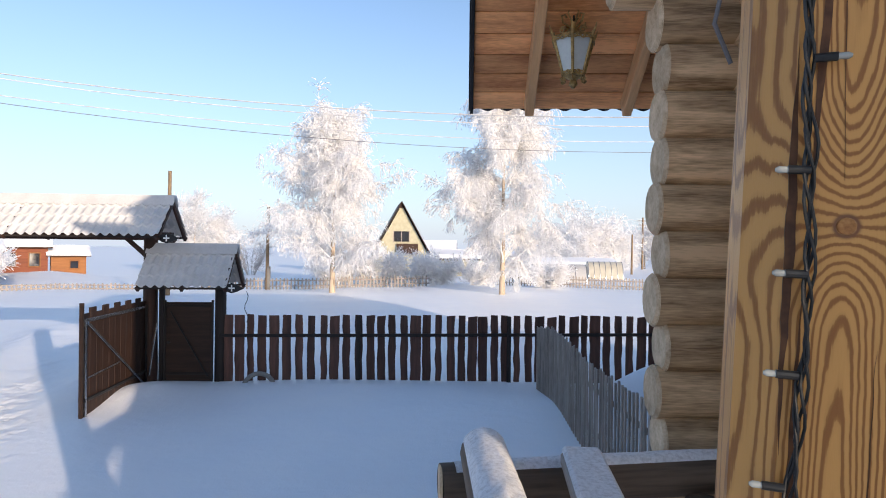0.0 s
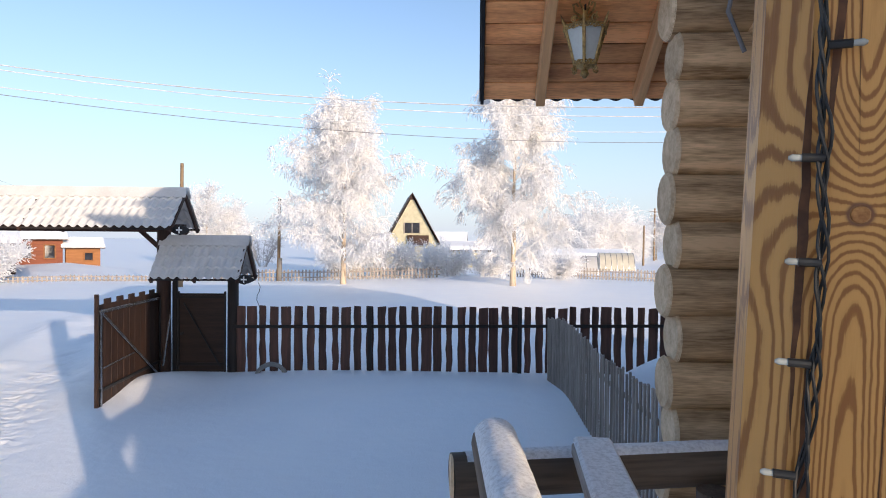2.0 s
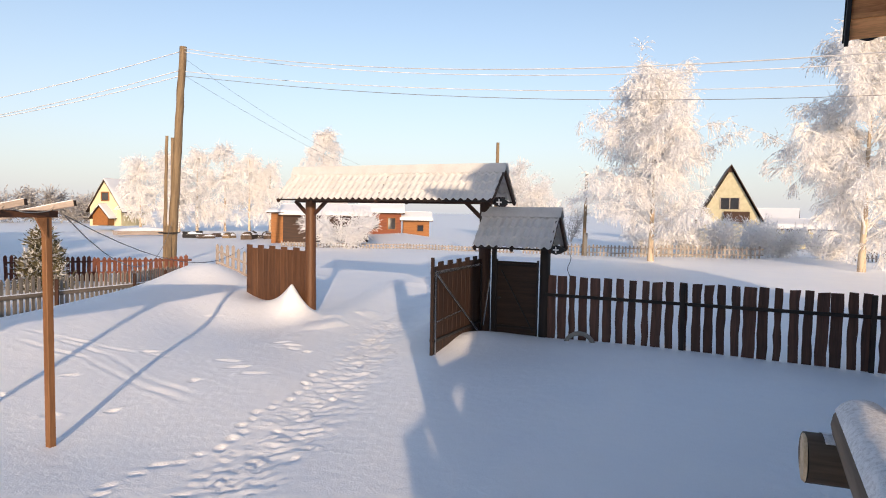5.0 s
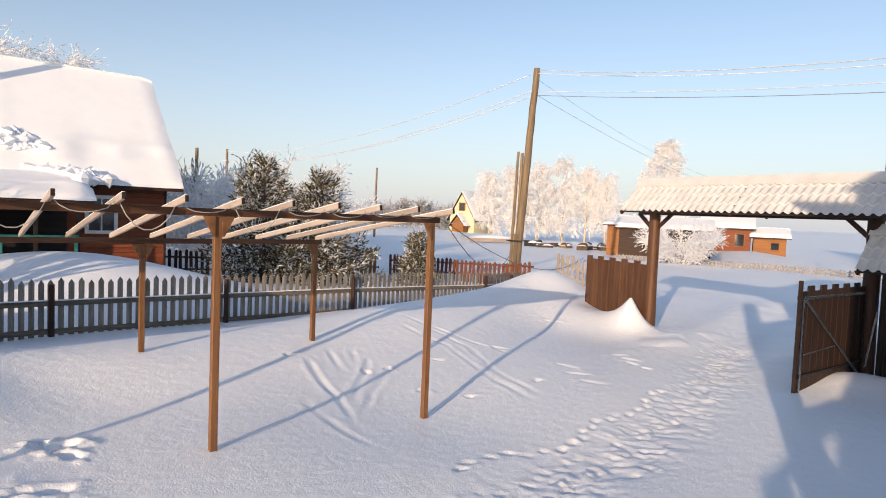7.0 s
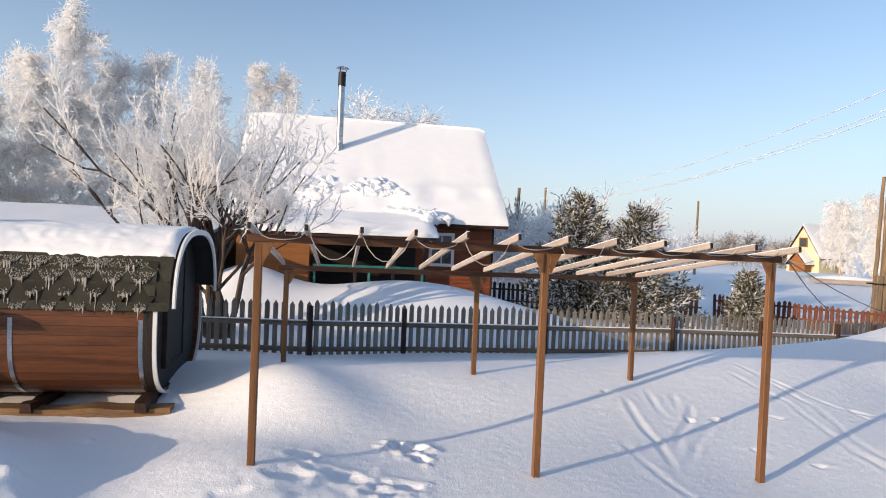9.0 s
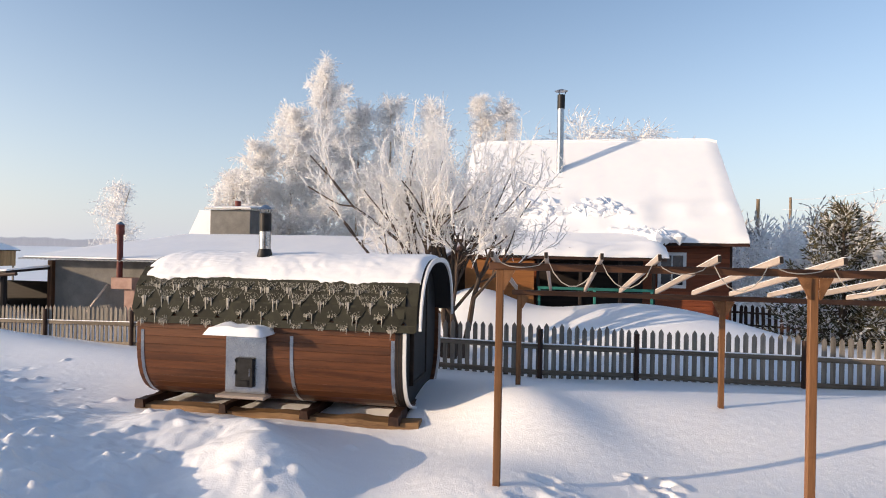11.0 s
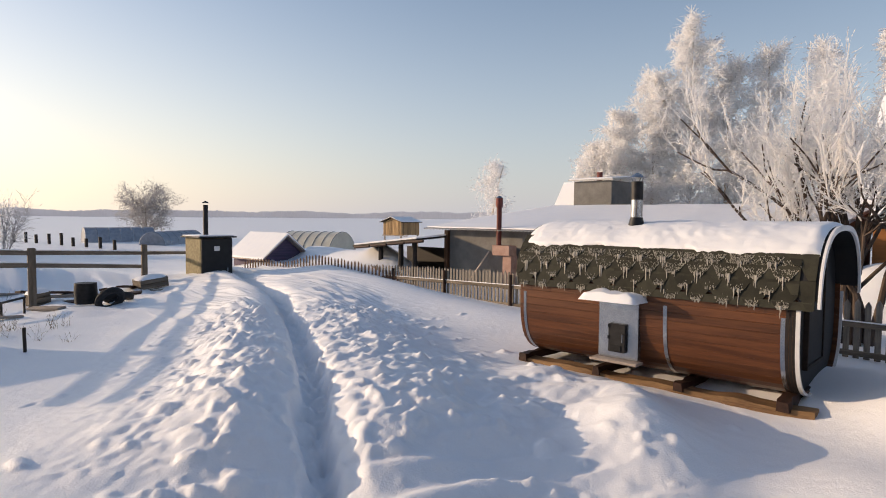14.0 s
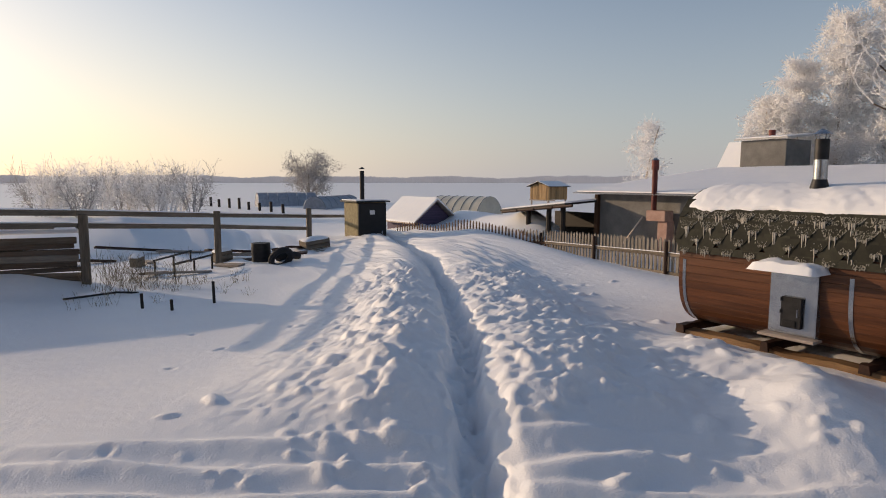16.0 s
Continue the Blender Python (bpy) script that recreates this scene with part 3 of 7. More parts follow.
    z += hump(x, y, -14.5, -25, 3.5, 4.0, 0.75) * (0.8 + 0.4 * vnoise(x * 0.8, y * 0.8, 53)) + hump(x, y, -16, -35, 5, 3, 0.7)
    # the walked drive to the gate
    d, s, r = far_along(x, y, DRIVE)
    z -= 0.10 * np.exp(-(d / 0.7) ** 2)
    z += np.exp(-(d / 0.42) ** 2) * (0.015 * vnoise(x * 5.5, y * 5.5, 41) + 0.014 * vnoise(x * 12, y * 12, 44))
    z += np.exp(-((d - 1.1) / 0.5) ** 2) * step(6, 9, r) * (0.12 + 0.10 * np.maximum(vnoise(x * 2.1, y * 2.1, 43), 0))
    return z


def gz(x, y):
    return float(ground(np.array([x]), np.array([y]))[0])


def lines(a, b, fine, out):
    mid = list(np.arange(a, b, fine))
    left, v, s = [], a, fine
    while v > -out:
        s *= 1.16
        v -= s
        left.append(v)
    right, v, s = [], mid[-1], fine
    while v < out:
        s *= 1.16
        v += s
        right.append(v)
    return np.array(left[::-1] + mid + right)


gx, gy = lines(-12.0, 2.4, 0.035, 2600), lines(-12.0, 11.4, 0.036, 2600)
GX, GY = np.meshgrid(gx, gy)
GZ = ground(GX, GY)


def dent(px, py, turn, length, width, depth):
    """A print pressed into the snow, with a small rim."""
    i0, i1 = np.searchsorted(gx, (px - 0.5, px + 0.5))
    j0, j1 = np.searchsorted(gy, (py - 0.5, py + 0.5))
    X, Y = GX[j0:j1, i0:i1], GY[j0:j1, i0:i1]
    c, s = math.cos(turn), math.sin(turn)
    u, w = ((X - px) * c + (Y - py) * s) / length, (-(X - px) * s + (Y - py) * c) / width
    r = np.sqrt(u * u + w * w) * (1 + 0.35 * vnoise(X * 13, Y * 13, 29))
    GZ[j0:j1, i0:i1] += -depth * np.exp(-(r ** 4)) + 0.25 * depth * np.exp(-((r - 1.5) / 0.35) ** 2) * (1 + vnoise(X * 9, Y * 9, 30))


def lump(px, py, turn, length, width, h):
    """A rounded clod of snow."""
    i0, i1 = np.searchsorted(gx, (px - 0.5, px + 0.5))
    j0, j1 = np.searchsorted(gy, (py - 0.5, py + 0.5))
    X, Y = GX[j0:j1, i0:i1], GY[j0:j1, i0:i1]
    c, s = math.cos(turn), math.sin(turn)
    u, w = ((X - px) * c + (Y - py) * s) / length, (-(X - px) * s + (Y - py) * c) / width
    r = u * u + w * w
    r = r * (1 + 0.5 * vnoise(X * 9, Y * 9, 19))
    GZ[j0:j1, i0:i1] += h * np.where(r < 1, np.sqrt(np.maximum(1 - r, 0)), 0) * 0.75 + 0.25 * h * np.exp(-r * 0.8)


rng = random.Random(4)
# clods thrown up on both sides of the trench, thinning outwards
for (ax, ay), (bx, by) in zip(TRENCH[1:-1], TRENCH[2:]):
    n = math.hypot(bx - ax, by - ay)
    vx, vy = (by - ay) / n, -(bx - ax) / n
    for i in range(int(n * 170)):
        t, sg = rng.random(), rng.choice((-1, 1))
        off = sg * (0.34 + abs(rng.gauss(0, 1.15 if sg > 0 else 0.9)))
        size = rng.random()
        l = rng.uniform(0.035, 0.07) if size < 0.76 else rng.uniform(0.075, 0.12) if size < 0.95 else rng.uniform(0.12, 0.18)
        cx, cy = ax + (bx - ax) * t + vx * off, ay + (by - ay) * t + vy * off
        if cy > -5.7 - 0.41 * (cx + 0.9) and (sg < 0) == (vx > 0) and rng.random() < 0.9:
            continue
        if size < 0.76 and cy > -9 and rng.random() < 0.55:
            continue
        lump(cx, cy, rng.uniform(0, 3.1), l, l * rng.uniform(0.45, 0.85), l * rng.uniform(0.2, 0.45))
        if i % 5 == 0:
            dent(cx + rng.gauss(0, 0.2), cy + rng.gauss(0, 0.2), rng.uniform(0, 3.1), l * 1.2, l * 0.75, rng.uniform(0.01, 0.03))
for (ax, ay), (bx, by) in zip(DRIVE, DRIVE[1:]):
    for i in range(int(60 * math.hypot(bx - ax, by - ay))):
        t, l = rng.random(), rng.uniform(0.028, 0.05)
        (lump if i % 2 else dent)(ax + (bx - ax) * t + rng.gauss(0, 0.24), ay + (by - ay) * t + rng.gauss(0, 0.1), rng.uniform(0, 3.1), l, l * 0.65, rng.uniform(0.008, 0.018))
for i in range(34):
    l = rng.uniform(0.04, 0.10)
    lump(rng.gauss(-4.9, 0.9), rng.gauss(-4.6, 0.8), rng.uniform(0, 3.1), l, l * rng.uniform(0.6, 0.9), l * rng.uniform(0.2, 0.5))
def prints(pts, pace=0.33, side=0.13, depth=0.07, size=(0.15, 0.08), jitter=0.05):
    k = 0
    for (ax, ay), (bx, by) in zip(pts, pts[1:]):
        n = math.hypot(bx - ax, by - ay)
        a = math.atan2(by - ay, bx - ax)
        for i in range(int(n / pace)):
            t, sg = i * pace / n, (1 if k % 2 else -1) * side
            k += 1
            dent(ax + (bx - ax) * t - math.sin(a) * sg + rng.uniform(-jitter, jitter), ay + (by - ay) * t + math.cos(a) * sg + rng.uniform(-jitter, jitter),
                 a + rng.uniform(-0.3, 0.3), size[0] * rng.uniform(0.85, 1.2), size[1] * rng.uniform(0.85, 1.2), depth * rng.uniform(0.6, 1.2))


for k in range(2):
    prints([(x + rng.uniform(-0.2, 0.2), y) for x, y in DRIVE], 0.24, 0.12, 0.02, (0.055, 0.032), 0.19)
prints([(-4.93, 3.2), (-5.06, 3.69), (-4.96, 4.31), (-5.05, 4.77), (-5.44, 5.47), (-5.59, 6.33), (-6.26, 7.54)], 0.2, 0.035, 0.03, (0.07, 0.04), 0.02)
prints([(-4.9, -1.7), (-5.5, -0.7), (-6.4, -0.25)], 0.36, 0.14, 0.03, (0.12, 0.06), 0.1)
for k in range(3):
    prints([(x, y) for x, y in TRENCH], 0.25, 0.08, 0.045, (0.09, 0.05), 0.06)
GROOVES = (((-8.89, 2.9), (-6.92, 2.86), (-6.09, 2.71)), ((-9.22, 3.33), (-8.28, 3.28)), ((-9.25, 3.72), (-8.62, 3.62)), ((-7.51, 2.43), (-6.36, 2.55), (-5.61, 2.76)), ((-8.85, 3.94), (-7.24, 3.02)), ((-8.15, 3.87), (-6.8, 2.99)),
           ((-10.23, 4.99), (-9.1, 5.48), (-7.49, 5.26), (-6.35, 5.19)), ((-10.28, 5.45), (-8.98, 5.82), (-7.6, 5.5), (-6.44, 5.42)), ((-10.6, 5.2), (-9.6, 5.9), (-8.3, 6.4)))
for groove in GROOVES:
    xs, ys = [p[0] for p in groove], [p[1] for p in groove]
    i0, i1 = np.searchsorted(gx, (min(xs) - 0.4, max(xs) + 0.4))
    j0, j1 = np.searchsorted(gy, (min(ys) - 0.4, max(ys) + 0.4))
    X, Y = GX[j0:j1, i0:i1], GY[j0:j1, i0:i1]
    d, s, r = far_along(X + 0.03 * vnoise(X * 2.3, Y * 2.3, 45), Y + 0.03 * vnoise(X * 2.3, Y * 2.3, 46), groove)
    ends = np.minimum(1, np.minimum(r, r.max() - r) / 0.35) * (0.7 + 0.5 * vnoise(r * 3, r * 0 + xs[0], 47))
    GZ[j0:j1, i0:i1] += ends * (-0.014 * np.exp(-(d / 0.045) ** 2) + 0.006 * np.exp(-((d - 0.085) / 0.04) ** 2))
# scuffed snow round a deep hole by the pergola
for x, y, l, d in ((-6.66, -0.12, 0.17, 0.09), (-6.4, 0.0, 0.12, 0.06), (-5.67, -0.07, 0.16, 0.04), (-5.49, -0.29, 0.15, 0.035), (-5.72, -0.65, 0.2, 0.03), (-6.1, -1.1, 0.18, 0.03), (-5.58, -1.18, 0.2, 0.04), (-5.3, 0.05, 0.15, 0.03)):
    dent(x, y, rng.uniform(0.8, 2.2), l, l * 0.5, d)
    for k in range(4 if x < -6.3 else 1):
        lump(x + rng.gauss(0.05, 0.13), y + rng.gauss(0, 0.13), rng.uniform(0, 3), rng.uniform(0.03, 0.06), rng.uniform(0.025, 0.05), rng.uniform(0.01, 0.03))
for x, y in ((-7.5, 6.76), (-7.1, 6.6), (-6.65, 6.5), (-7.84, 8.21), (-7.5, 8.1), (-7.27, 7.94), (-8.84, 6.35), (-10.49, 8.85)):
    dent(x, y, rng.uniform(0, 1.0), 0.15, 0.06, 0.02)
for k in range(9):
    dent(rng.uniform(-11, -6.6), rng.uniform(1.5, 8.5), rng.uniform(0, 3), 0.08, 0.05, 0.03)
for k in range(12):
    dent(rng.uniform(-2.6, 1.5), rng.uniform(-11, -5.5), rng.uniform(0, 3), rng.uniform(0.05, 0.11), 0.045, 0.018)

nx, ny = len(gx), len(gy)
me = bpy.data.meshes.new("ground")
co = np.stack([GX, GY, GZ], -1).reshape(-1, 3)
idx = np.arange(nx * ny).reshape(ny, nx)
quads = np.stack([idx[:-1, :-1], idx[:-1, 1:], idx[1:, 1:], idx[1:, :-1]], -1).reshape(-1, 4)
me.vertices.add(len(co))
me.vertices.foreach_set("co", co.ravel())
me.loops.add(quads.size)
me.loops.foreach_set("vertex_index", quads.ravel())
me.polygons.add(len(quads))
me.polygons.foreach_set("loop_start", np.arange(0, quads.size, 4))
me.polygons.foreach_set("use_smooth", np.ones(len(quads), bool))
me.update(calc_edges=True)
me.materials.append(SNOW)
tagged(new("ground", me), "deep white snow with drifts, footprints and a trodden trench", "snow", kind="structure")

# ---- the gate: two posts under a tiled roof, a wicket beside it ----
GATE = pose(-4.15, 11.3, 0, 0, 0, 5.5)


def tiled_slope(length, run, drop, wave=0.15, rows=4, amp=0.028):
    """A pressed roof sheet: waves along x, steps down the slope (along -y), top edge at y=0, z=0."""
    grid = []
    for r in range(rows):
        for t, lift in ((r / rows, 0.0), ((r + 0.85) / rows, 0.026), ((r + 0.999) / rows, 0.034)):
            row = []
            for i in range(int(length / 0.0233) + 1):
                x = min(i * 0.0233, length)
                w = math.sin(2 * math.pi * x / wave)
                row.append((x, -run * t - 0.006 * w * (lift > 0.03), -drop * t + lift + amp * (w if w > 0 else 0.6 * w)))
            grid.append(row)
    return Shape().sheet(grid, 0.008)


def roofed(parent, x0, x1, ridge, eave, half, name="roof"):
    ln = x1 - x0
    r = part("roof", tiled_slope(ln, half, ridge - eave), ROOFSHEET, parent, "pressed metal roof sheet white with frost", pose(x0, 0, ridge), smooth=True)
    back = part("roof", tiled_slope(ln, half, ridge - eave), ROOFSHEET, parent, "", pose(x1, 0, ridge, 0, 0, 180), smooth=True)
    cap = Shape().prism([(-0.16, -0.15), (-0.05, 0.035), (0.05, 0.035), (0.16, -0.15), (0.13, -0.15), (0, 0.0), (-0.13, -0.15)], x0 - 0.02, x1 + 0.02)
    part("ridge_cap", cap, ROOFSHEET, parent, "frosted ridge flashing", pose(0, 0, ridge + 0.03))
    for x in (x0 + 0.04, (x0 + x1) / 2, x1 - 0.04):
        for s in (-1, 1):
            beam("rafter", (x, 0, ridge - 0.06), (x, s * half * 0.97, eave - 0.04), 0.05, 0.07, DARKWOOD, parent)
    for s in (-1, 1):
        beam("batten", (x0, s * half * 0.93, eave + 0.0), (x1, s * half * 0.93, eave + 0.0), 0.06, 0.035, BLACKWOOD, parent)


gate = thing("gate", GATE, "dark wooden yard gate under a frosted tiled roof, leaves open", "gate")
# left post coloured as sunlit, right post as shaded
for x, h in ((-5.43, 2.6), (-1.22, 2.6)):
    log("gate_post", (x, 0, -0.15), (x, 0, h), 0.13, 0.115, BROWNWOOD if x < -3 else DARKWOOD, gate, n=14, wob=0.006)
beam("lintel", (-5.75, 0, 2.62), (-0.85, 0, 2.62), 0.14, 0.14, DARKWOOD, gate)
for x, s in ((-5.43, 1), (-1.22, -1)):
    beam("brace", (x, 0, 2.2), (x + s * 0.42, 0, 2.58), 0.07, 0.07, DARKWOOD, gate)
    beam("brace", (x, 0, 2.2), (x - s * 0.42, 0, 2.58), 0.07, 0.07, DARKWOOD, gate)
roofed(gate, -5.85, -0.82, 3.28, 2.60, 0.68)


def leaf(parent, n, w, gap, top, mat, crenel=True):
    """A gate leaf in its own x-z plane: boards, rails, a diagonal."""
    rng = random.Random(7)
    for i in range(n):
        h = top + (0.07 if crenel and i % 2 else 0.0) + rng.uniform(-0.006, 0.006)
        m = pose(i * w + gap / 2 + (w - gap) / 2, 0, 0.05, 0, -90, 0)
        part("board", Shape().box(0, -0.012, -(w - gap) / 2, h, 0.012, (w - gap) / 2, 0.004), mat, parent, "", m)


for px_, pz_, par in ((-0.72, 2.58, gate), (0.36, 1.75, None)):
    s3 = Shape().prism([(-0.21, 0), (-0.09, -0.06), (0, -0.085), (0.09, -0.06), (0.21, 0), (0.09, 0.06), (0, 0.085), (-0.09, 0.06)], -0.012, 0.012)
    orn = part("ornament", s3, BLACK, par, "black diamond plate with a white star", pose(px_, -0.60, pz_, 0, 0, 78))
    if par is None:
        star_host = orn
    for k in range(2):
        part("star", Shape().box(-0.018, -0.055, -0.012, -0.013, 0.055, 0.012, 0.001), WHITE, orn, "white star", pose(0, 0, 0, 90 * k, 0, 0))
# darker boards than the left leaf, to show it shaded
right_leaf = thing("gate_leaf", GATE @ pose(-1.27, -0.10, -0.08, 0, 0, -88.5), "brown boarded gate leaf standing open into the yard, coloured as shaded", "gate leaf", "leaves of the gate")
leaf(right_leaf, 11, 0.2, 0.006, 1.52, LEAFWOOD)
for z in (0.35, 1.47):
    beam("rail", (0, -0.035, z), (2.2, -0.035, z), 0.03, 0.06, BLACKWOOD, right_leaf)
    beam("rail", (0, 0.035, z), (2.2, 0.035, z), 0.03, 0.05, STEEL if z > 1 else IRON, right_leaf, "grey steel rail")
beam("diagonal_bar", (0.15, 0.055, 0.15), (2.15, 0.055, 1.44), 0.012, 0.045, STEEL, right_leaf, "grey steel brace")
beam("edge_bar", (2.17, 0.035, 0.05), (2.17, 0.035, 1.5), 0.04, 0.03, STEEL, right_leaf, "grey steel edge")
beam("edge_bar", (0.03, 0.035, 0.05), (0.03, 0.035, 1.5), 0.04, 0.03, IRON, right_leaf)
beam("latch_bar", (1.1, 0.05, 0.70), (2.12, 0.05, 0.66), 0.015, 0.025, STEEL, right_leaf, "bent steel latch bar")
beam("edge_post", (2.22, 0, -0.1), (2.22, 0, 1.72), 0.05, 0.05, BROWNWOOD, right_leaf)
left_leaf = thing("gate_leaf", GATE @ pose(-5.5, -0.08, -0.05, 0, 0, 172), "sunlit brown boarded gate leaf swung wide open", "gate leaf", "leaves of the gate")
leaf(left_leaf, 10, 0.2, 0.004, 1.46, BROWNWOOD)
for z in (0.4, 1.3):
    beam("rail", (0, -0.035, z), (2.0, -0.035, z), 0.03, 0.06, DARKWOOD, left_leaf)

wicket = thing("wicket_gate", GATE, "dark brown wicket door under a small frosted tiled roof", "gate")
log("gate_post", (0, 0, -0.1), (0, 0, 1.95), 0.10, 0.095, BLACKWOOD, wicket, n=10)
beam("gate_post", (-1.02, 0, -0.1), (-1.02, 0, 1.95), 0.08, 0.08, BLACKWOOD, wicket)
star_host.parent = wicket
roofed(wicket, -1.24, 0.28, 2.44, 1.74, 0.62)
door = part("door", Shape().box(-0.95, -0.02, 0.06, -0.13, 0.02, 1.46, 0.005), LEAFWOOD, wicket, "dark brown door panel")
for z in (0.2, 1.40):
    beam("rail", (-0.95, -0.035, z), (-0.13, -0.035, z), 0.025, 0.05, BLACKWOOD, wicket)
beam("diagonal_bar", (-0.85, -0.05, 1.3), (-0.2, -0.05, 0.15), 0.02, 0.025, IRON, wicket)
for x in (-0.95, -0.13):
    beam("stile", (x, -0.035, 0.06), (x, -0.035, 1.5), 0.03, 0.05, BLACKWOOD, wicket)
part("knob", Shape().tube([(-0.88, -0.03, 0.75), (-0.88, -0.075, 0.75)], [0.022, 0.03], 10), IRON, wicket, smooth=True)
beam("prop", (-1.16, -0.18, 0.2), (-1.05, -0.14, 1.1), 0.03, 0.03, STEEL, wicket, "leaning grey bar")
part("cord", Shape().tube([(0.60 + 0.03 * math.sin(k * 1.3), -0.6, 1.70 - 0.075 * k) for k in range(8)], 0.006, 5), IRON, wicket, "dangling curled wire", smooth=True)

# ---- front fence of dark unedged boards ----
def wavy_board(h, w, seed):
    r = random.Random(seed)
    n = 7
    left = [(-w / 2 + r.uniform(-0.012, 0.012), h * i / n) for i in range(n + 1)]
    right = [(w / 2 + r.uniform(-0.012, 0.012), h * i / n) for i in range(n + 1)]
    right[-1] = (right[-1][0], h + r.uniform(-0.02, 0.01))
    s = Shape()
    verts = [(z, -0.012, x) for x, z in left] + [(z, -0.012, x) for x, z in right]
    verts += [(z, 0.012, x) for x, z in left] + [(z, 0.012, x) for x, z in right]
    k, faces = n + 1, []
    for i in range(n):
        faces += [(i, i + 1, k + i + 1, k + i), (2 * k + i, 3 * k + i, 3 * k + i + 1, 2 * k + i + 1),
                  (i, 2 * k + i, 2 * k + i + 1, i + 1), (k + i, k + i + 1, 3 * k + i + 1, 3 * k + i)]
    faces += [(n, 2 * k + n, 3 * k + n, k + n), (0, k, 3 * k, 2 * k)]
    return s.add(verts, faces).mesh("board", BOARDWOOD)


front = thing("front_fence", GATE, "fence of dark brown uneven boards standing in deep snow", "fence")
x, k = 0.16, 0
frng = random.Random(3)
shared = [wavy_board(1.36, w, 40 + i) for i, w in enumerate((0.11, 0.13, 0.145, 0.15, 0.16, 0.185, 0.13, 0.16))]
while x < 9.5:
    me = shared[frng.randrange(8)]
    part("board", me, None, front, "", pose(x, -0.05, -0.12 + frng.uniform(-0.012, 0.012), 0, -90, 0))
    x += 0.205 + frng.uniform(-0.02, 0.02)
beam("rail", (0.0, -0.09, 0.88), (9.6, -0.09, 0.92), 0.045, 0.055, BLACKWOOD, front)
for x in (2.45, 5.15, 7.9):
    beam("fence_post", (x, -0.12, -0.2), (x, -0.12, 1.24), 0.07, 0.07, BLACKWOOD, front)

# ---- grey picket fence that divides the yard ----
def picket_mesh(h, w, name="picket", mat=None, t=0.02, tip=0.05):
    s = Shape()
    prof = [(-w / 2, 0), (w / 2, 0), (w / 2, h - tip), (0, h), (-w / 2, h - tip)]
    verts = [(z, -t / 2, x) for x, z in prof] + [(z, t / 2, x) for x, z in prof]
    s.add(verts, [(0, 1, 2, 3, 4), (9, 8, 7, 6, 5)] + [(i, i + 5, (i + 1) % 5 + 5, (i + 1) % 5) for i in range(5)])
    return s.mesh(name, mat)


grey = thing("picket_fence", pose(1.42, 11.0, 0), "low fence of weathered grey narrow pickets", "fence", "picket fences")
pm = [picket_mesh(1.16, w, mat=GREYWOOD, tip=0.01) for w in (0.055, 0.065, 0.075)]
for i in range(70):
    t = i / 69
    px, py = 1.42 + 0.55 * t, 11.0 - 7.2 * t
    part("picket", pm[frng.randrange(3)], None, grey, "", pose(px - 1.42, py - 11.0, gz(px, py) - 0.1 + 0.13 * t + frng.uniform(-0.03, 0.03), 0, -90 + frng.uniform(-1.5, 1.5), 85.6))
for z in (0.35, 0.85):
    beam("rail", (0.03, 0, z), (0.58, -7.2, z), 0.03, 0.05, GREYWOOD, grey)

# ---- long side fence with pointed pickets ----
SIDE = [(-12.3, -31.0), (-11.7, -18.0), (-11.45, -12.0), (-11.5, -4.4), (-11.35, -2.2), (-12.4, -0.5), (-13.7, 5.4), (-15.4, 10.2), (-17.6, 13.6)]
side = thing("side_fence", pose(*SIDE[4], 0), "long grey-brown picket fence half buried in snow", "fence", "picket fences")


def foot(x, y):
    """Height of the picket feet: the fence sinks away from the pergola to the far garden."""
    return float(np.interp(y, (-31, -22, -16, -12, -2.2, -0.5, 2.4, 5.4, 10.2, 13.6), (-0.83, -0.65, -0.36, -0.21, -0.05, -0.16, -0.18, -0.23, -0.44, -0.65)))


pm = [picket_mesh(h, 0.088, mat=FENCEWOOD, tip=0.07) for h in (1.13, 1.16)]
px0, py0 = SIDE[4]
for (ax, ay), (bx, by) in zip(SIDE, SIDE[1:]):
    n = int(math.hypot(bx - ax, by - ay) / (0.152 if ay > -19 else 0.21))
    a = math.degrees(math.atan2(by - ay, bx - ax))
    for i in range(n):
        x, y = ax + (bx - ax) * i / n, ay + (by - ay) * i / n
        z = foot(x, y)
        part("picket", pm[i % 2], None, side, "", pose(x - px0, y - py0, z + frng.uniform(-0.015, 0.015), 0, -90, a))
    for h in (0.25, 0.73):
        za, zb = foot(ax, ay) + h, foot(bx, by) + h
        off = Vector((math.sin(radians(a)), -math.cos(radians(a)), 0)) * -0.04
        beam("rail", Vector((ax - px0, ay - py0, za)) - off, Vector((bx - px0, by - py0, zb)) - off, 0.045, 0.09, OLDRAIL, side)
        if h > 0.5:
            part("snow_cover", Shape().box(0, -0.025, 0.0, math.hypot(bx - ax, by - ay), 0.025, 0.022, 0.01), SNOWCAP, side, "", along(Vector((ax - px0, ay - py0, za + 0.04)) - off, Vector((bx - px0, by - py0, zb + 0.04)) - off)[0])
    for i in range(max(1, round(n * 0.155 / 2.6))):
        t = i / max(1, round(n * 0.155 / 2.6))
        x, y = ax + (bx - ax) * t - px0, ay + (by - ay) * t - py0
        ux, uy = math.sin(radians(a)) * 0.09, -math.cos(radians(a)) * 0.09
        log("fence_post", (x + ux, y + uy, -0.3), (x + ux, y + uy, 1.06 + foot(x + px0, y + py0)), 0.05, 0.045, DARKWOOD, side, n=8)

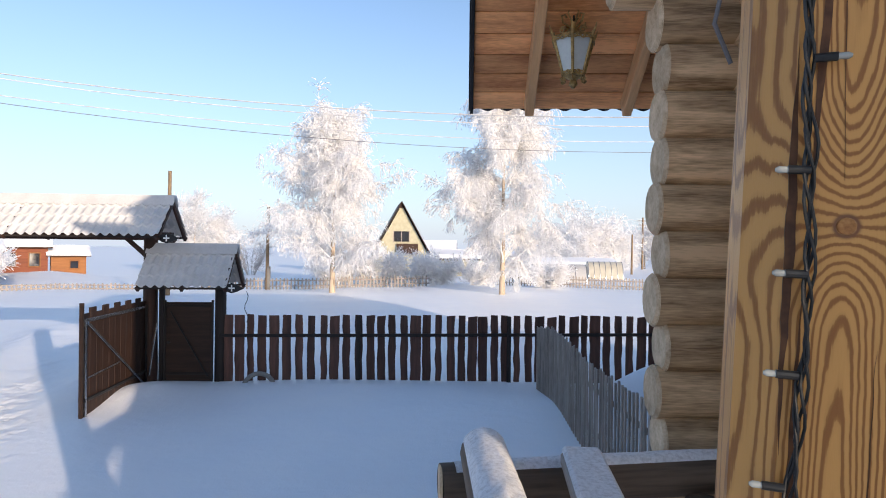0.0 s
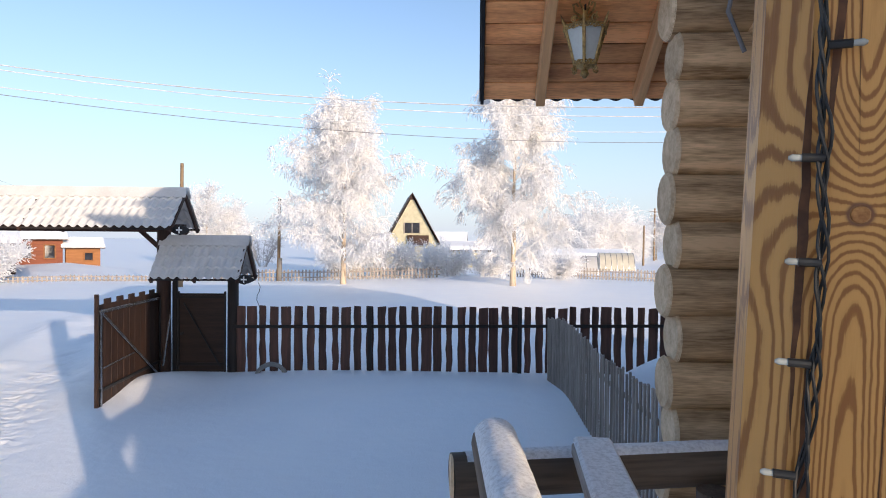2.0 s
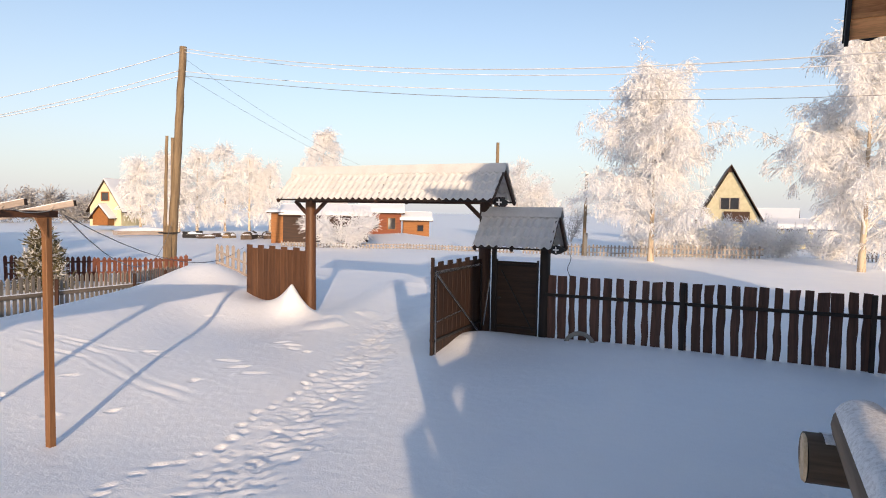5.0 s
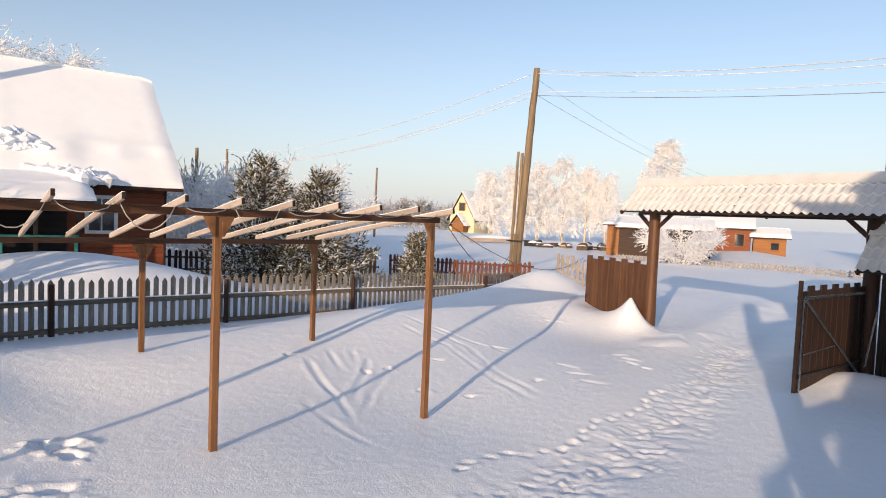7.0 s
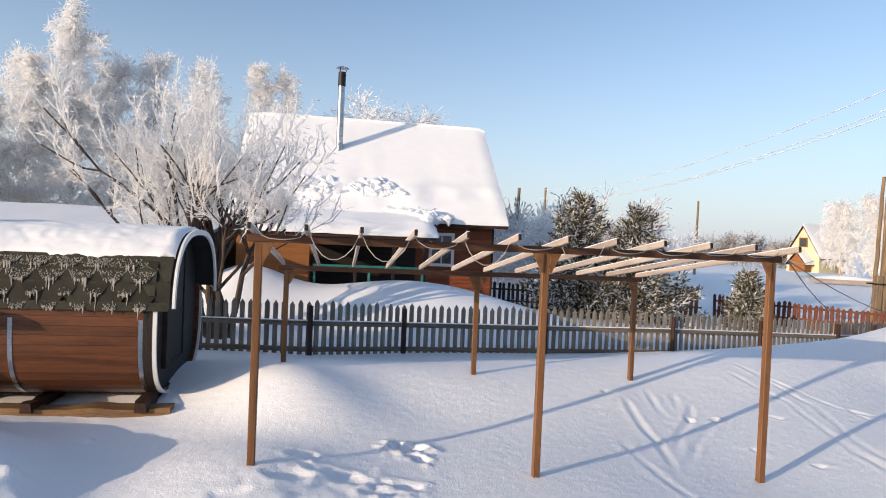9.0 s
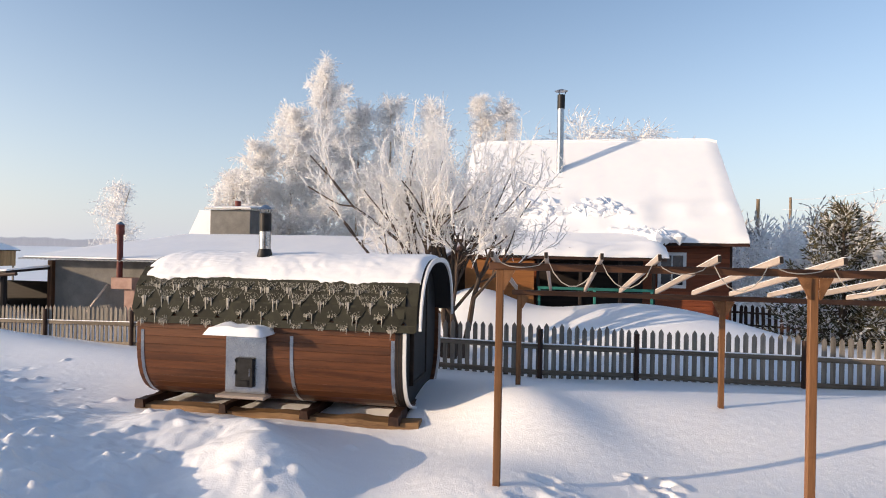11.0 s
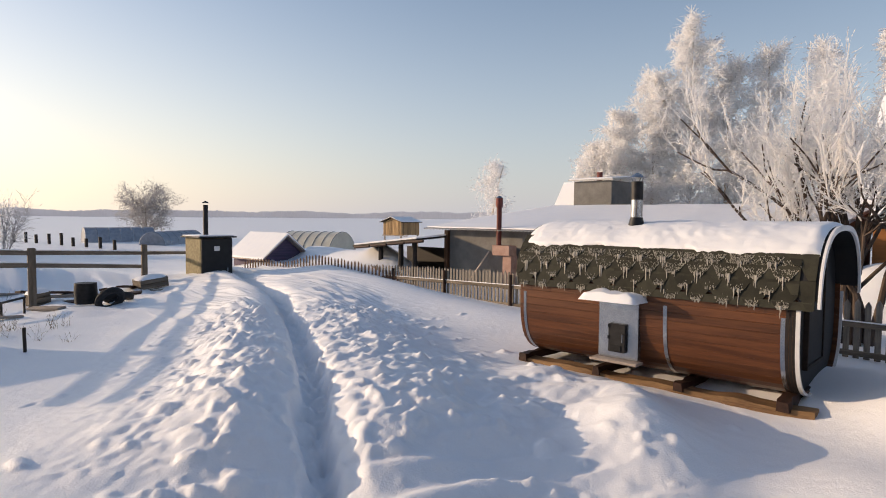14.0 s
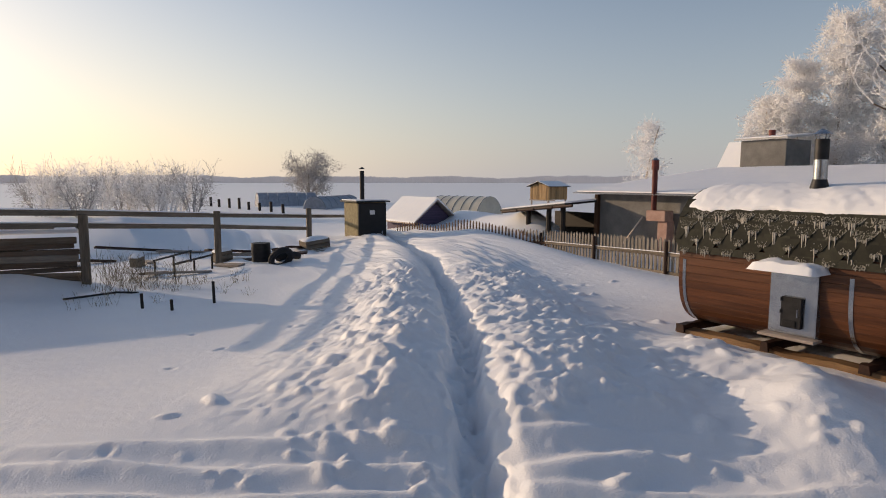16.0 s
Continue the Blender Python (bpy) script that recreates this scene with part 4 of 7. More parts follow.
# ---- pergola ----
PERG = pose(-6.08, 1.19, 0, 0, 0, 98.75)
pergola = thing("pergola", PERG, "open brown timber pergola frame with pale sloping rafters", "pergola")
for x in (2.49, 0.0, -2.75):
    for y, top in ((0.0, 2.25), (3.05, 1.81)):
        p = PERG @ Vector((x, y, 0))
        beam("post", (x, y, gz(p.x, p.y) - 0.25), (x, y, top), 0.07, 0.07, OAKWOOD, pergola, roll=0)
        for s in (-1, 1):
            if (x > 2 and s > 0) or (x < -2 and s < 0):
                continue
            g = Shape().prism([(0, 0), (0, -0.19), (s * 0.015, -0.19), (s * 0.11, 0)][::s], -0.012, 0.012)
            part("gusset", g, OAKWOOD, pergola, "", pose(x + s * 0.035, y - 0.045, top, 0, 0, 90) @ pose(0, 0, 0, 0, 0, 180 if s > 0 else 180))
for y, z in ((0.0, 2.285), (3.05, 1.845)):
    beam("beam", (-2.86, y, z), (2.6, y, z), 0.05, 0.07, PERGBEAM, pergola)
FALL = 0.44 / 3.05
for i in range(12):
    x = -2.80 + i * 0.487
    lo_, hi_ = (x, 3.16, 2.352 - FALL * 3.16), (x, -0.32, 2.352 + FALL * 0.32)
    beam("rafter", lo_, hi_, 0.034, 0.06, PALEWOOD, pergola)
    m, ln = along(lo_, hi_)
    part("rafter_end", Shape().box(ln, -0.015, -0.028, ln + 0.006, 0.015, 0.028, 0.002), BLACKWOOD, pergola, "dark sawn end", m)
    part("snow_cover", Shape().box(0.02, -0.014, 0.030, ln - 0.02, 0.014, 0.039, 0.004), SNOWCAP, pergola, "", m)

crng = random.Random(21)
pts = []
for i in range(12):
    x, drop = -2.80 + i * 0.487, crng.choice((0.03, 0.05, 0.08, 0.22))
    for k in range(7):
        t = k / 7
        pts.append((x + 0.487 * t, -0.045 - 0.012 * math.sin(6.28 * t), 2.33 - 4 * drop * t * (1 - t) + 0.05 * math.exp(-(t / 0.12) ** 2)))
part("cord", Shape().tube(pts, 0.005, 5), CORD, pergola, "pale cord of dead string lights", smooth=True)

# ---- the sauna ----
SAUNA = pose(-6.8, -7.16, 0, 0, 0, 98.75)
sauna = thing("sauna", SAUNA, "rounded-square timber sauna with dark green shingles and icicles, on wooden skids", "sauna")
LEN, WID, BOT, TOP, XEND = 3.95, 2.4, 0.165, 2.27, 4.16


def shell(grow=0.0, n=14):
    """The rounded outline (y, z), from the top centre round the near side to the bottom centre and on, closed."""
    pts = []
    cy, cz = WID / 2, (BOT + TOP) / 2
    a, b = WID / 2 + grow, (TOP - BOT) / 2 + grow
    for i in range(4 * n):
        t = 2 * math.pi * i / (4 * n)
        c, s = math.cos(t), math.sin(t)
        e = 0.74 if c > 0 else 0.60
        pts.append((cy - a * math.copysign(abs(s) ** e, s), cz + b * math.copysign(abs(c) ** e, c)))
    return pts


out, inn = shell(), shell(-0.045)
n = len(out)
# boards round the shell, each a stave
def arc_points(pts, step_len):
    """Points at even steps along the closed outline."""
    res, carry = [], 0.0
    m = len(pts)
    for i in range(m):
        p, q = Vector(pts[i]), Vector(pts[(i + 1) % m])
        d = (q - p).length
        while carry <= d:
            res.append(tuple(p + (q - p) * (carry / d)))
            carry += step_len
        carry -= d
    return res


sp = arc_points(shell(0, 40), 0.115)
for (y0, z0), (y1, z1) in zip(sp, sp[1:] + sp[:1]):
    zc = (z0 + z1) / 2
    if zc > 1.46:
        continue
    d = Vector((0, y1 - y0, z1 - z0))
    ln = d.length
    a = math.degrees(math.atan2(d.z, d.y))
    part("stave", Shape().box(0, 0.0012, 0.0, LEN, ln - 0.0012, 0.04, 0.002), SAUNAWOOD, sauna, "", pose(0, y0, z0) @ Matrix.Rotation(math.atan2(d.z, d.y), 4, 'X'))
# end walls
for x0, x1, mat in ((0.02, 0.07, SAUNAWOOD), (LEN - 0.12, LEN - 0.06, BLACK)):
    part("end_wall", Shape().prism([p for p in inn][::-1], x0, x1), mat, sauna)
# straps
for x in (0.07, 2.35, 3.78):
    s = Shape()
    o2 = [p for p in shell(0.006, 14) if p[1] < 1.40]
    near = [p for p in o2 if p[0] < WID / 2]
    grid = [[(x, y, z) for y, z in near], [(x + 0.05, y, z) for y, z in near]]
    part("strap", s.sheet(grid), STEEL, sauna, "bright steel strap", smooth=True)
# roof shell, hexagonal shingles, snow with a ragged edge
def roof_band(grow, low):
    pts = shell(grow, 24)
    k = len(pts)
    return [p for p in pts[k // 2:] if p[1] > low] + [p for p in pts[:k // 2] if p[1] > low]


outer, inner = roof_band(0.03, 1.37), roof_band(-0.012, 1.37)
part("roof_shell", Shape().prism(outer + inner[::-1], -0.06, XEND), BLACK, sauna, "black roof shell")
near = [p for p in shell(0.036, 60)[:120] if p[1] > 1.0]
acc, run = [(0.0, near[0])], 0.0
for p, q in zip(near, near[1:]):
    run += math.hypot(q[0] - p[0], q[1] - p[1])
    acc.append((run, q))


def on_shell(s):
    """Point and downward direction at arc length s from the roof's crown down the near side."""
    for (s0, p), (s1, q) in zip(acc, acc[1:]):
        if s0 <= s <= s1:
            t = (s - s0) / (s1 - s0)
            d = Vector((q[0] - p[0], q[1] - p[1])).normalized()
            return Vector((p[0] + (q[0] - p[0]) * t, p[1] + (q[1] - p[1]) * t)), d
    return Vector(acc[-1][1]), Vector((0, -1))


low_s = next(s for s, p in acc if p[1] < 1.36)
HEXW, HEXH = 0.34, 0.32
hexa = [(-HEXW / 2, -HEXH * 0.55), (HEXW / 2, -HEXH * 0.55), (HEXW / 2, 0.0), (HEXW * 0.22, HEXH * 0.5), (-HEXW * 0.22, HEXH * 0.5), (-HEXW / 2, 0.0)]
hs = Shape()
hs.add([(x, y, 0.0) for x, y in hexa] + [(x * 0.985, y * 0.985, 0.009) for x, y in hexa],
       [(6, 7, 8, 9, 10, 11)] + [(i, (i + 1) % 6, (i + 1) % 6 + 6, i + 6) for i in range(6)])
hex_mesh = hs.mesh("shingle", SHINGLE)
def cut_shingle(sg):
    """Half a tab, at the end of a course."""
    half = [(0.0, -HEXH * 0.55), (sg * HEXW / 2, -HEXH * 0.55), (sg * HEXW / 2, 0.0), (sg * HEXW * 0.22, HEXH * 0.5), (0.0, HEXH * 0.5)][::sg]
    return Shape().add([(x, y, 0.0) for x, y in half] + [(x, y, 0.009) for x, y in half],
                       [(5, 6, 7, 8, 9)] + [(i, (i + 1) % 5, (i + 1) % 5 + 5, i + 5) for i in range(5)]).mesh("shingle", SHINGLE)


cut_left, cut_right = cut_shingle(1), cut_shingle(-1)
ice_rng = random.Random(12)
ice_meshes = []
for k in range(5):
    ln = (0.07, 0.13, 0.21, 0.30, 0.40)[k]
    ice_meshes.append(soften(Shape().tube([(0, 0, 0.02), (0.003, 0, -ln * 0.35), (-0.002, 0, -ln * 0.75), (0, 0, -ln)], [0.010, 0.0065, 0.0042, 0.0012], 6).mesh("icicle", ICE)))
crust = Shape()
p0_, d0_ = on_shell(low_s - 0.09)
p1_, d1_ = on_shell(low_s + 0.01)
strip = Shape().add([(0.0, p0_.x - 0.014, p0_.y), (XEND - 0.05, p0_.x - 0.014, p0_.y), (XEND - 0.05, p1_.x - 0.016, p1_.y), (0.0, p1_.x - 0.016, p1_.y),
                     (0.0, p0_.x + 0.01, p0_.y), (XEND - 0.05, p0_.x + 0.01, p0_.y), (XEND - 0.05, p1_.x + 0.01, p1_.y), (0.0, p1_.x + 0.01, p1_.y)],
                    [(0, 3, 2, 1), (4, 5, 6, 7), (0, 1, 5, 4), (1, 2, 6, 5), (2, 3, 7, 6), (3, 0, 4, 7)])
part("eave_strip", strip, SHINGLE, sauna, "straight bottom strip of the shingles")
def crumb(q, w, h):
    crust.add([(-w, 0, -h), (w * 0.6, 0, -h * 1.2), (w, 0, w), (-w * 0.7, 0, w * 1.1), (0, -w * 1.1, -h * 0.2)], [(0, 1, 4), (1, 2, 4), (2, 3, 4), (3, 0, 4), (3, 2, 1, 0)], Matrix.Translation(q))


SNOWLINE = 0.63         # arc from the drip edge up to the snow
for r in range(4):
    s = low_s - HEXH * 0.5 - r * HEXH * 0.52
    p, d = on_shell(s)
    nrm = Vector((d.y, -d.x))
    base = Matrix(((1, 0, 0, 0), (0, d.x, nrm.x, p.x + nrm.x * 0.003 * r), (0, d.y, nrm.y, p.y + nrm.y * 0.003 * r), (0, 0, 0, 1)))
    under = r >= 2                 # the course right under the snow is crusted all over
    for i in range(14):
        x = 0.11 + (i - (0.5 if r % 2 else 0.0)) * HEXW * 0.985
        if not -0.1 < x < XEND + 0.1:
            continue
        m = base @ pose(x, 0, 0, 1.2)
        m.translation.x = x
        if x < 0.10 or x > XEND - 0.22:
            part("shingle", cut_left if x < 0.10 else cut_right, None, sauna, "", m)
            continue
        part("shingle", hex_mesh, None, sauna, "", m)
        # ice hangs where the tabs end
        for j in range(ice_rng.choice((2, 3, 4, 5) if under else (0, 1, 2, 3) if r else (0, 0, 1, 1))):
            u = ice_rng.gauss(0, 0.13) * HEXW
            v = HEXH * 0.5 if abs(u) < HEXW * 0.22 else HEXH * 0.25
            q = m @ Vector((u, v - 0.005, 0.012))
            part("icicle", ice_meshes[min(4, int(abs(ice_rng.gauss(0, 2.9 if under else 2.2 if r else 0.8))))], None, sauna, "", Matrix.Translation(q))
        lots = ice_rng.uniform(0.5, 1.4)
        for j in range(int((230 if under else 34 if r else 60) * lots)):
            u = ice_rng.uniform(-0.5, 0.5) * HEXW
            if under:
                v = (ice_rng.uniform(-0.25, 0.5) if r == 2 else ice_rng.uniform(0.1, 0.5)) * HEXH
            else:
                v = (0.5 - abs(ice_rng.gauss(0, 0.10))) * HEXH
                u *= 0.42
            tip = HEXH * (0.5 if abs(u) < HEXW * 0.22 else 0.5 * (0.5 - abs(u) / HEXW) / 0.28)
            q = m @ Vector((u, min(v, tip), 0.010))
            w = ice_rng.uniform(0.0025, 0.0065)
            crumb(q, w, w * ice_rng.uniform(0.8, 2.6))
        # rime tufts that drip from the tab's edge
        for j in range(int(12 * lots)):
            u = ice_rng.gauss(0, 0.10) * HEXW
            q = m @ Vector((u, HEXH * (0.49 if abs(u) < HEXW * 0.22 else 0.30), 0.010))
            w = ice_rng.uniform(0.004, 0.008)
            crumb(q, w, w * ice_rng.uniform(1.5, 5.0))
tagged(part("frost_crust", crust, CRUST, sauna, "crusted frost on the shingles"), kind="stuff")
# snow lies over the crown and ends in a soft lip on each side
grid, total = [], low_s - SNOWLINE
for i in range(111):
    x = -0.03 + (XEND + 0.0) * i / 110
    rag = 0.05 * noise.noise((x * 1.1, 0, 0)) + 0.035 * noise.noise((x * 4.5, 2, 0)) + 0.03 * noise.noise((x * 13, 4, 0))
    end = min(1.0, (i + 0.3) / 7, (110.3 - i) / 3)
    row = []
    for j in range(-44, 45):
        reach = total + rag
        u = math.copysign(abs(j / 44) ** 0.75, j) * reach
        p, d = on_shell(abs(u))
        nn = Vector((d.y, -d.x))
        if nn.dot(p - Vector((WID / 2, 1.3))) < 0:
            nn = -nn
        gap = reach - abs(u)
        th = -0.012 + (0.062 * min(1.0, gap / 0.06) ** 0.5 + 0.022 * noise.noise((x * 2.2, u * 2, 5)) * min(1, gap * 6) + 0.011 * noise.noise((x * 9, u * 9, 7)) * min(1, gap * 9) + 0.005 * noise.noise((x * 27, u * 27, 7)) * min(1, gap * 12)) * end ** 0.5
        y, z = p.x + nn.x * th, p.y + nn.y * th
        row.append((x, y if j >= 0 else WID - y, z))
    grid.append(row)
part("snow_cover", Shape().sheet(grid), SNOWCAP, sauna, "thick lumpy snow on the roof", smooth=True)
trim_o, trim_i = roof_band(0.05, 1.34), roof_band(-0.02, 1.34)
part("trim", Shape().prism(trim_o + trim_i[::-1], XEND, XEND + 0.03), WHITE, sauna, "white frosted edge trim")
lo = [p for p in shell(0.012, 24) if p[1] < 1.40]
li = [p for p in shell(-0.018, 24) if p[1] < 1.40]
part("trim", Shape().prism(lo + li[::-1], LEN - 0.01, LEN + 0.035), WHITE, sauna, "white frosted edge trim")
# dark boards at the door end
near_low = [p for p in shell(0.005, 24) if p[1] < 1.40 and p[0] < WID / 2]
for k in range(3):
    x0 = 3.835 + 0.037 * k
    grid = [[(x0, y, z) for y, z in near_low], [(x0 + 0.033, y, z) for y, z in near_low]]
    part("dark_board", Shape().sheet(grid, 0.006), BLACKWOOD, sauna, "dark stained end board", smooth=True)
# the door end
door = part("door", Shape().box(LEN - 0.06, 0.62, 0.55, LEN - 0.02, 1.46, 2.0, 0.005), BLACK, sauna, "black door")
for y in (0.60, 1.44):
    part("door_frame", Shape().box(LEN - 0.06, y, 0.52, LEN, y + 0.05, 2.0, 0.004), BLACKWOOD, sauna, "dark door frame")
part("door_frame", Shape().box(LEN - 0.06, 0.60, 0.50, LEN, 1.49, 0.55, 0.004), BLACKWOOD, sauna)
part("step", Shape().box(4.15, 0.5, 0.02, 4.75, 1.6, 0.12, 0.01), GREYWOOD, sauna, "snowy wooden step")
part("snow_cover", Shape().box(4.17, 0.52, 0.12, 4.73, 1.58, 0.17, 0.02), SNOWCAP, sauna)
# skids of rough wavy slabs
def slab(length, w, h, seed):
    sh, top, low = Shape(), [], []
    for i in range(33):
        x = length * i / 32
        a = 0.03 * noise.noise((x * 1.6, seed, 0)) + 0.015 * noise.noise((x * 6, seed, 1))
        b = 0.03 * noise.noise((x * 1.6, seed, 4)) + 0.012 * noise.noise((x * 6, seed, 5))
        a, b = a * 1.8, b * 1.8
        c = h + 0.035 * noise.noise((x * 1.7, seed, 8)) + 0.012 * noise.noise((x * 7, seed, 9))
        top.append([(x, -w / 2 + a, 0), (x, -w / 2 + a + 0.015, c), (x, w / 2 + b - 0.01, c + 0.004), (x, w / 2 + b, 0), (x, -w / 2 + a, 0)])
    sh.sheet(top)
    return capped(sh, len(sh.v))


def capped(sh, k):
    """Closes both sawn ends of a slab."""
    sh.f += [(3, 2, 1, 0), (k - 5, k - 4, k - 3, k - 2)]
    return sh


for k, y in enumerate((0.11, WID - 0.12)):
    part("skid", slab(4.15, 0.26, 0.19, 3.3 + k), SKIDWOOD, sauna, "rough unedged slab", pose(0.02, y, -0.045), smooth=True)
for x in (0.1, 1.4, 2.6, 3.85):
    part("cross_beam", slab(WID + 0.05, 0.14, 0.12, x), DARKWOOD, sauna, "", pose(x, -0.05, 0.105, 0, 0, 90), smooth=True)
# stove box
part("stove_front", Shape().box(1.42, -0.05, 0.40, 2.02, 0.06, 1.24, 0.01), STEEL, sauna, "galvanised steel stove panel")
stove = part("stove_door", Shape().box(1.60, -0.10, 0.50, 1.86, -0.055, 0.90, 0.008), IRON, sauna, "black iron stove door")
part("handle", Shape().tube([(1.83, -0.105, 0.66), (1.83, -0.14, 0.66), (1.83, -0.14, 0.76), (1.83, -0.105, 0.76)], 0.008, 6), STEEL, stove, "steel bar handle", smooth=True)
part("ash_flap", Shape().box(1.63, -0.112, 0.52, 1.80, -0.100, 0.60, 0.004), IRON, stove)
for z in (0.68, 0.84):
    part("hinge", Shape().tube([(1.605, -0.108, z), (1.605, -0.108, z + 0.05)], 0.009, 7), IRON, stove, smooth=True)
part("stove_roof", Shape().box(1.30, -0.33, 1.235, 2.10, 0.04, 1.25, 0.004), STEEL, sauna)
grid = [[(1.27 + 0.86 * i / 16, -0.38 + 0.44 * j / 8, 1.235 + 0.125 * min(1, 6 * min(i, 16 - i) / 16) ** 0.35 * min(1, 6 * min(j, 8 - j + 0.6) / 8) ** 0.35 * (1 + 0.35 * noise.noise((i * 0.35, j * 0.5, 3)))) for i in range(17)] for j in range(9)]
part("snow_cover", Shape().sheet(grid), SNOWCAP, sauna, "snow on the little stove roof", smooth=True)
part("shelf", Shape().box(1.36, -0.2, 0.36, 2.08, 0.02, 0.40, 0.01), PALEWOOD, sauna)
chim = Shape().tube([(1.62, 0.66, 2.2), (1.62, 0.66, 2.92)], 0.085, 18)
pipe = part("chimney", chim, STEEL, sauna, "sooty steel chimney", smooth=True)
part("cowl", Shape().tube([(1.62, 0.66, 2.99), (1.62, 0.66, 3.06)], [0.13, 0.02], 16), STEEL, pipe, smooth=True)
part("soot_band", Shape().tube([(1.62, 0.66, 2.66), (1.62, 0.66, 2.93)], 0.088, 18), IRON, pipe, "soot-blackened top", smooth=True)
for k in range(4):
    a = k * math.pi / 2
    part("stay", Shape().tube([(1.62 + 0.07 * math.cos(a), 0.66 + 0.07 * math.sin(a), 2.92), (1.62 + 0.10 * math.cos(a), 0.66 + 0.10 * math.sin(a), 3.0)], 0.008, 5), STEEL, pipe)
part("collar", Shape().tube([(1.62, 0.66, 2.2), (1.62, 0.66, 2.40)], [0.14, 0.088], 16), IRON, pipe, smooth=True)

# ---- the neighbour's house ----
HOUSE = pose(-20.8, 1.95, 0, 0, 0, 99.0)
house = thing("house", HOUSE, "red-brown wooden house with a steep snow-covered roof", "house")
HL = 8.2
part("wall", Shape().box(-HL, 0.03, -0.2, -0.02, 7.4, 2.9, 0.01), REDWALL, house, "core of red-brown timber walls")
board = Shape().box(0, -0.03, 0.0, HL, 0.0, 0.145, 0.006).mesh("board", REDWALL)
for i in range(16):
    part("board", board, None, house, "", pose(-HL, 0.028, 0.55 + i * 0.15))
part("corner_board", Shape().box(-0.02, -0.02, 0.3, 0.05, 0.14, 2.85, 0.006), DARKWOOD, house)
part("gable", Shape().prism([(0, 2.85), (7.4, 2.85), (3.7, 6.1)], -0.08, 0), REDWALL, house)


def roof_snow(x0, x1, y0, z0, y1, z1, thick, seed, nx=70, ny=34, slump=0.0):
    """Snow lying on a slope from the eave (y0, z0) up to (y1, z1), with a rounded, uneven lip."""
    grid = []
    for j in range(ny + 1):
        t = j / ny
        row = []
        for i in range(nx + 1):
            x = x0 + (x1 - x0) * i / nx
            e = min(1.0, 9 * t) ** 0.5 * min(1.0, 18 * min(i, nx - i) / nx + 0.15) ** 0.5
            th = thick * (0.25 + 0.75 * e) + 0.022 * noise.noise((x * 0.6, t * 4, seed)) + 0.010 * noise.noise((x * 2.1, t * 13, seed))
            th += slump * math.exp(-((t - 0.22) / 0.10) ** 2) * max(0.0, 0.35 + noise.noise((x * 0.9, t * 9, seed + 3)))
            lip = (0.06 * noise.noise((x * 1.3, 9, seed)) - 0.03) * (1 - t)
            row.append((x, y0 + (y1 - y0) * t + lip, z0 + (z1 - z0) * t + max(0.05, th)))
        grid.append(row)
    return Shape().sheet(grid, 0.04)


for s2 in (0, 1):
    y0, y1 = (-0.45, 3.75) if not s2 else (7.85, 3.65)
    prof = [(y0, 2.72), (y1, 6.45), (y1, 6.52), (y0, 2.80)]
    part("roof", Shape().prism(prof if not s2 else prof[::-1], -HL - 0.4, 0.42), DARKWOOD, house)
    part("snow_cover", roof_snow(-HL - 0.38, 0.41, y0, 2.80, y1, 6.53, 0.22, 3 + s2, slump=0.0 if s2 else 0.16), SNOWCAP, house, "thick smooth snow on the roof", smooth=True)
part("chimney", Shape().tube([(-5.22, 2.2, 5.0), (-5.22, 2.2, 7.65)], 0.12, 14), STEEL, house, "tall steel chimney pipe", smooth=True)
part("chimney", Shape().tube([(-5.22, 2.2, 7.6), (-5.22, 2.2, 8.1)], 0.135, 14), IRON, house, "sooty chimney top", smooth=True)
part("cowl", Shape().tube([(-5.22, 2.2, 8.24), (-5.22, 2.2, 8.31)], [0.24, 0.05], 14), STEEL, house, smooth=True)
for k in range(3):
    a = k * 2.1
    part("stay", Shape().tube([(-5.22 + 0.11 * math.cos(a), 2.2 + 0.11 * math.sin(a), 8.08), (-5.22 + 0.18 * math.cos(a), 2.2 + 0.18 * math.sin(a), 8.26)], 0.012, 5), IRON, house)
win = part("window", Shape().box(-2.05, -0.045, 1.50, -1.40, 0.0, 2.42, 0.004), GLASS, house, "dark glass pane")
for bx in ((-2.15, 1.40, -1.30, 1.50), (-2.15, 2.42, -1.30, 2.52), (-2.15, 1.50, -2.05, 2.42), (-1.40, 1.50, -1.30, 2.42), (-1.745, 1.50, -1.705, 2.42)):
    part("frame", Shape().box(bx[0], -0.07, bx[1], bx[2], 0.0, bx[3], 0.006), WHITE, win, "pale window frame")
# veranda under a lower, snow-laden roof
part("porch_roof", Shape().prism([(-2.6, 2.25), (0, 2.75), (0, 2.82), (-2.6, 2.32)], -8.0, -2.3), DARKWOOD, house)
part("snow_cover", roof_snow(-8.0, -2.25, -2.62, 2.32, 0.3, 3.0, 0.24, 9, slump=0.14), SNOWCAP, house, smooth=True)
part("wall", Shape().box(-7.9, -2.45, -0.1, -5.9, -2.35, 2.2, 0.01), ORANGEWALL, house, "orange boarded veranda wall")
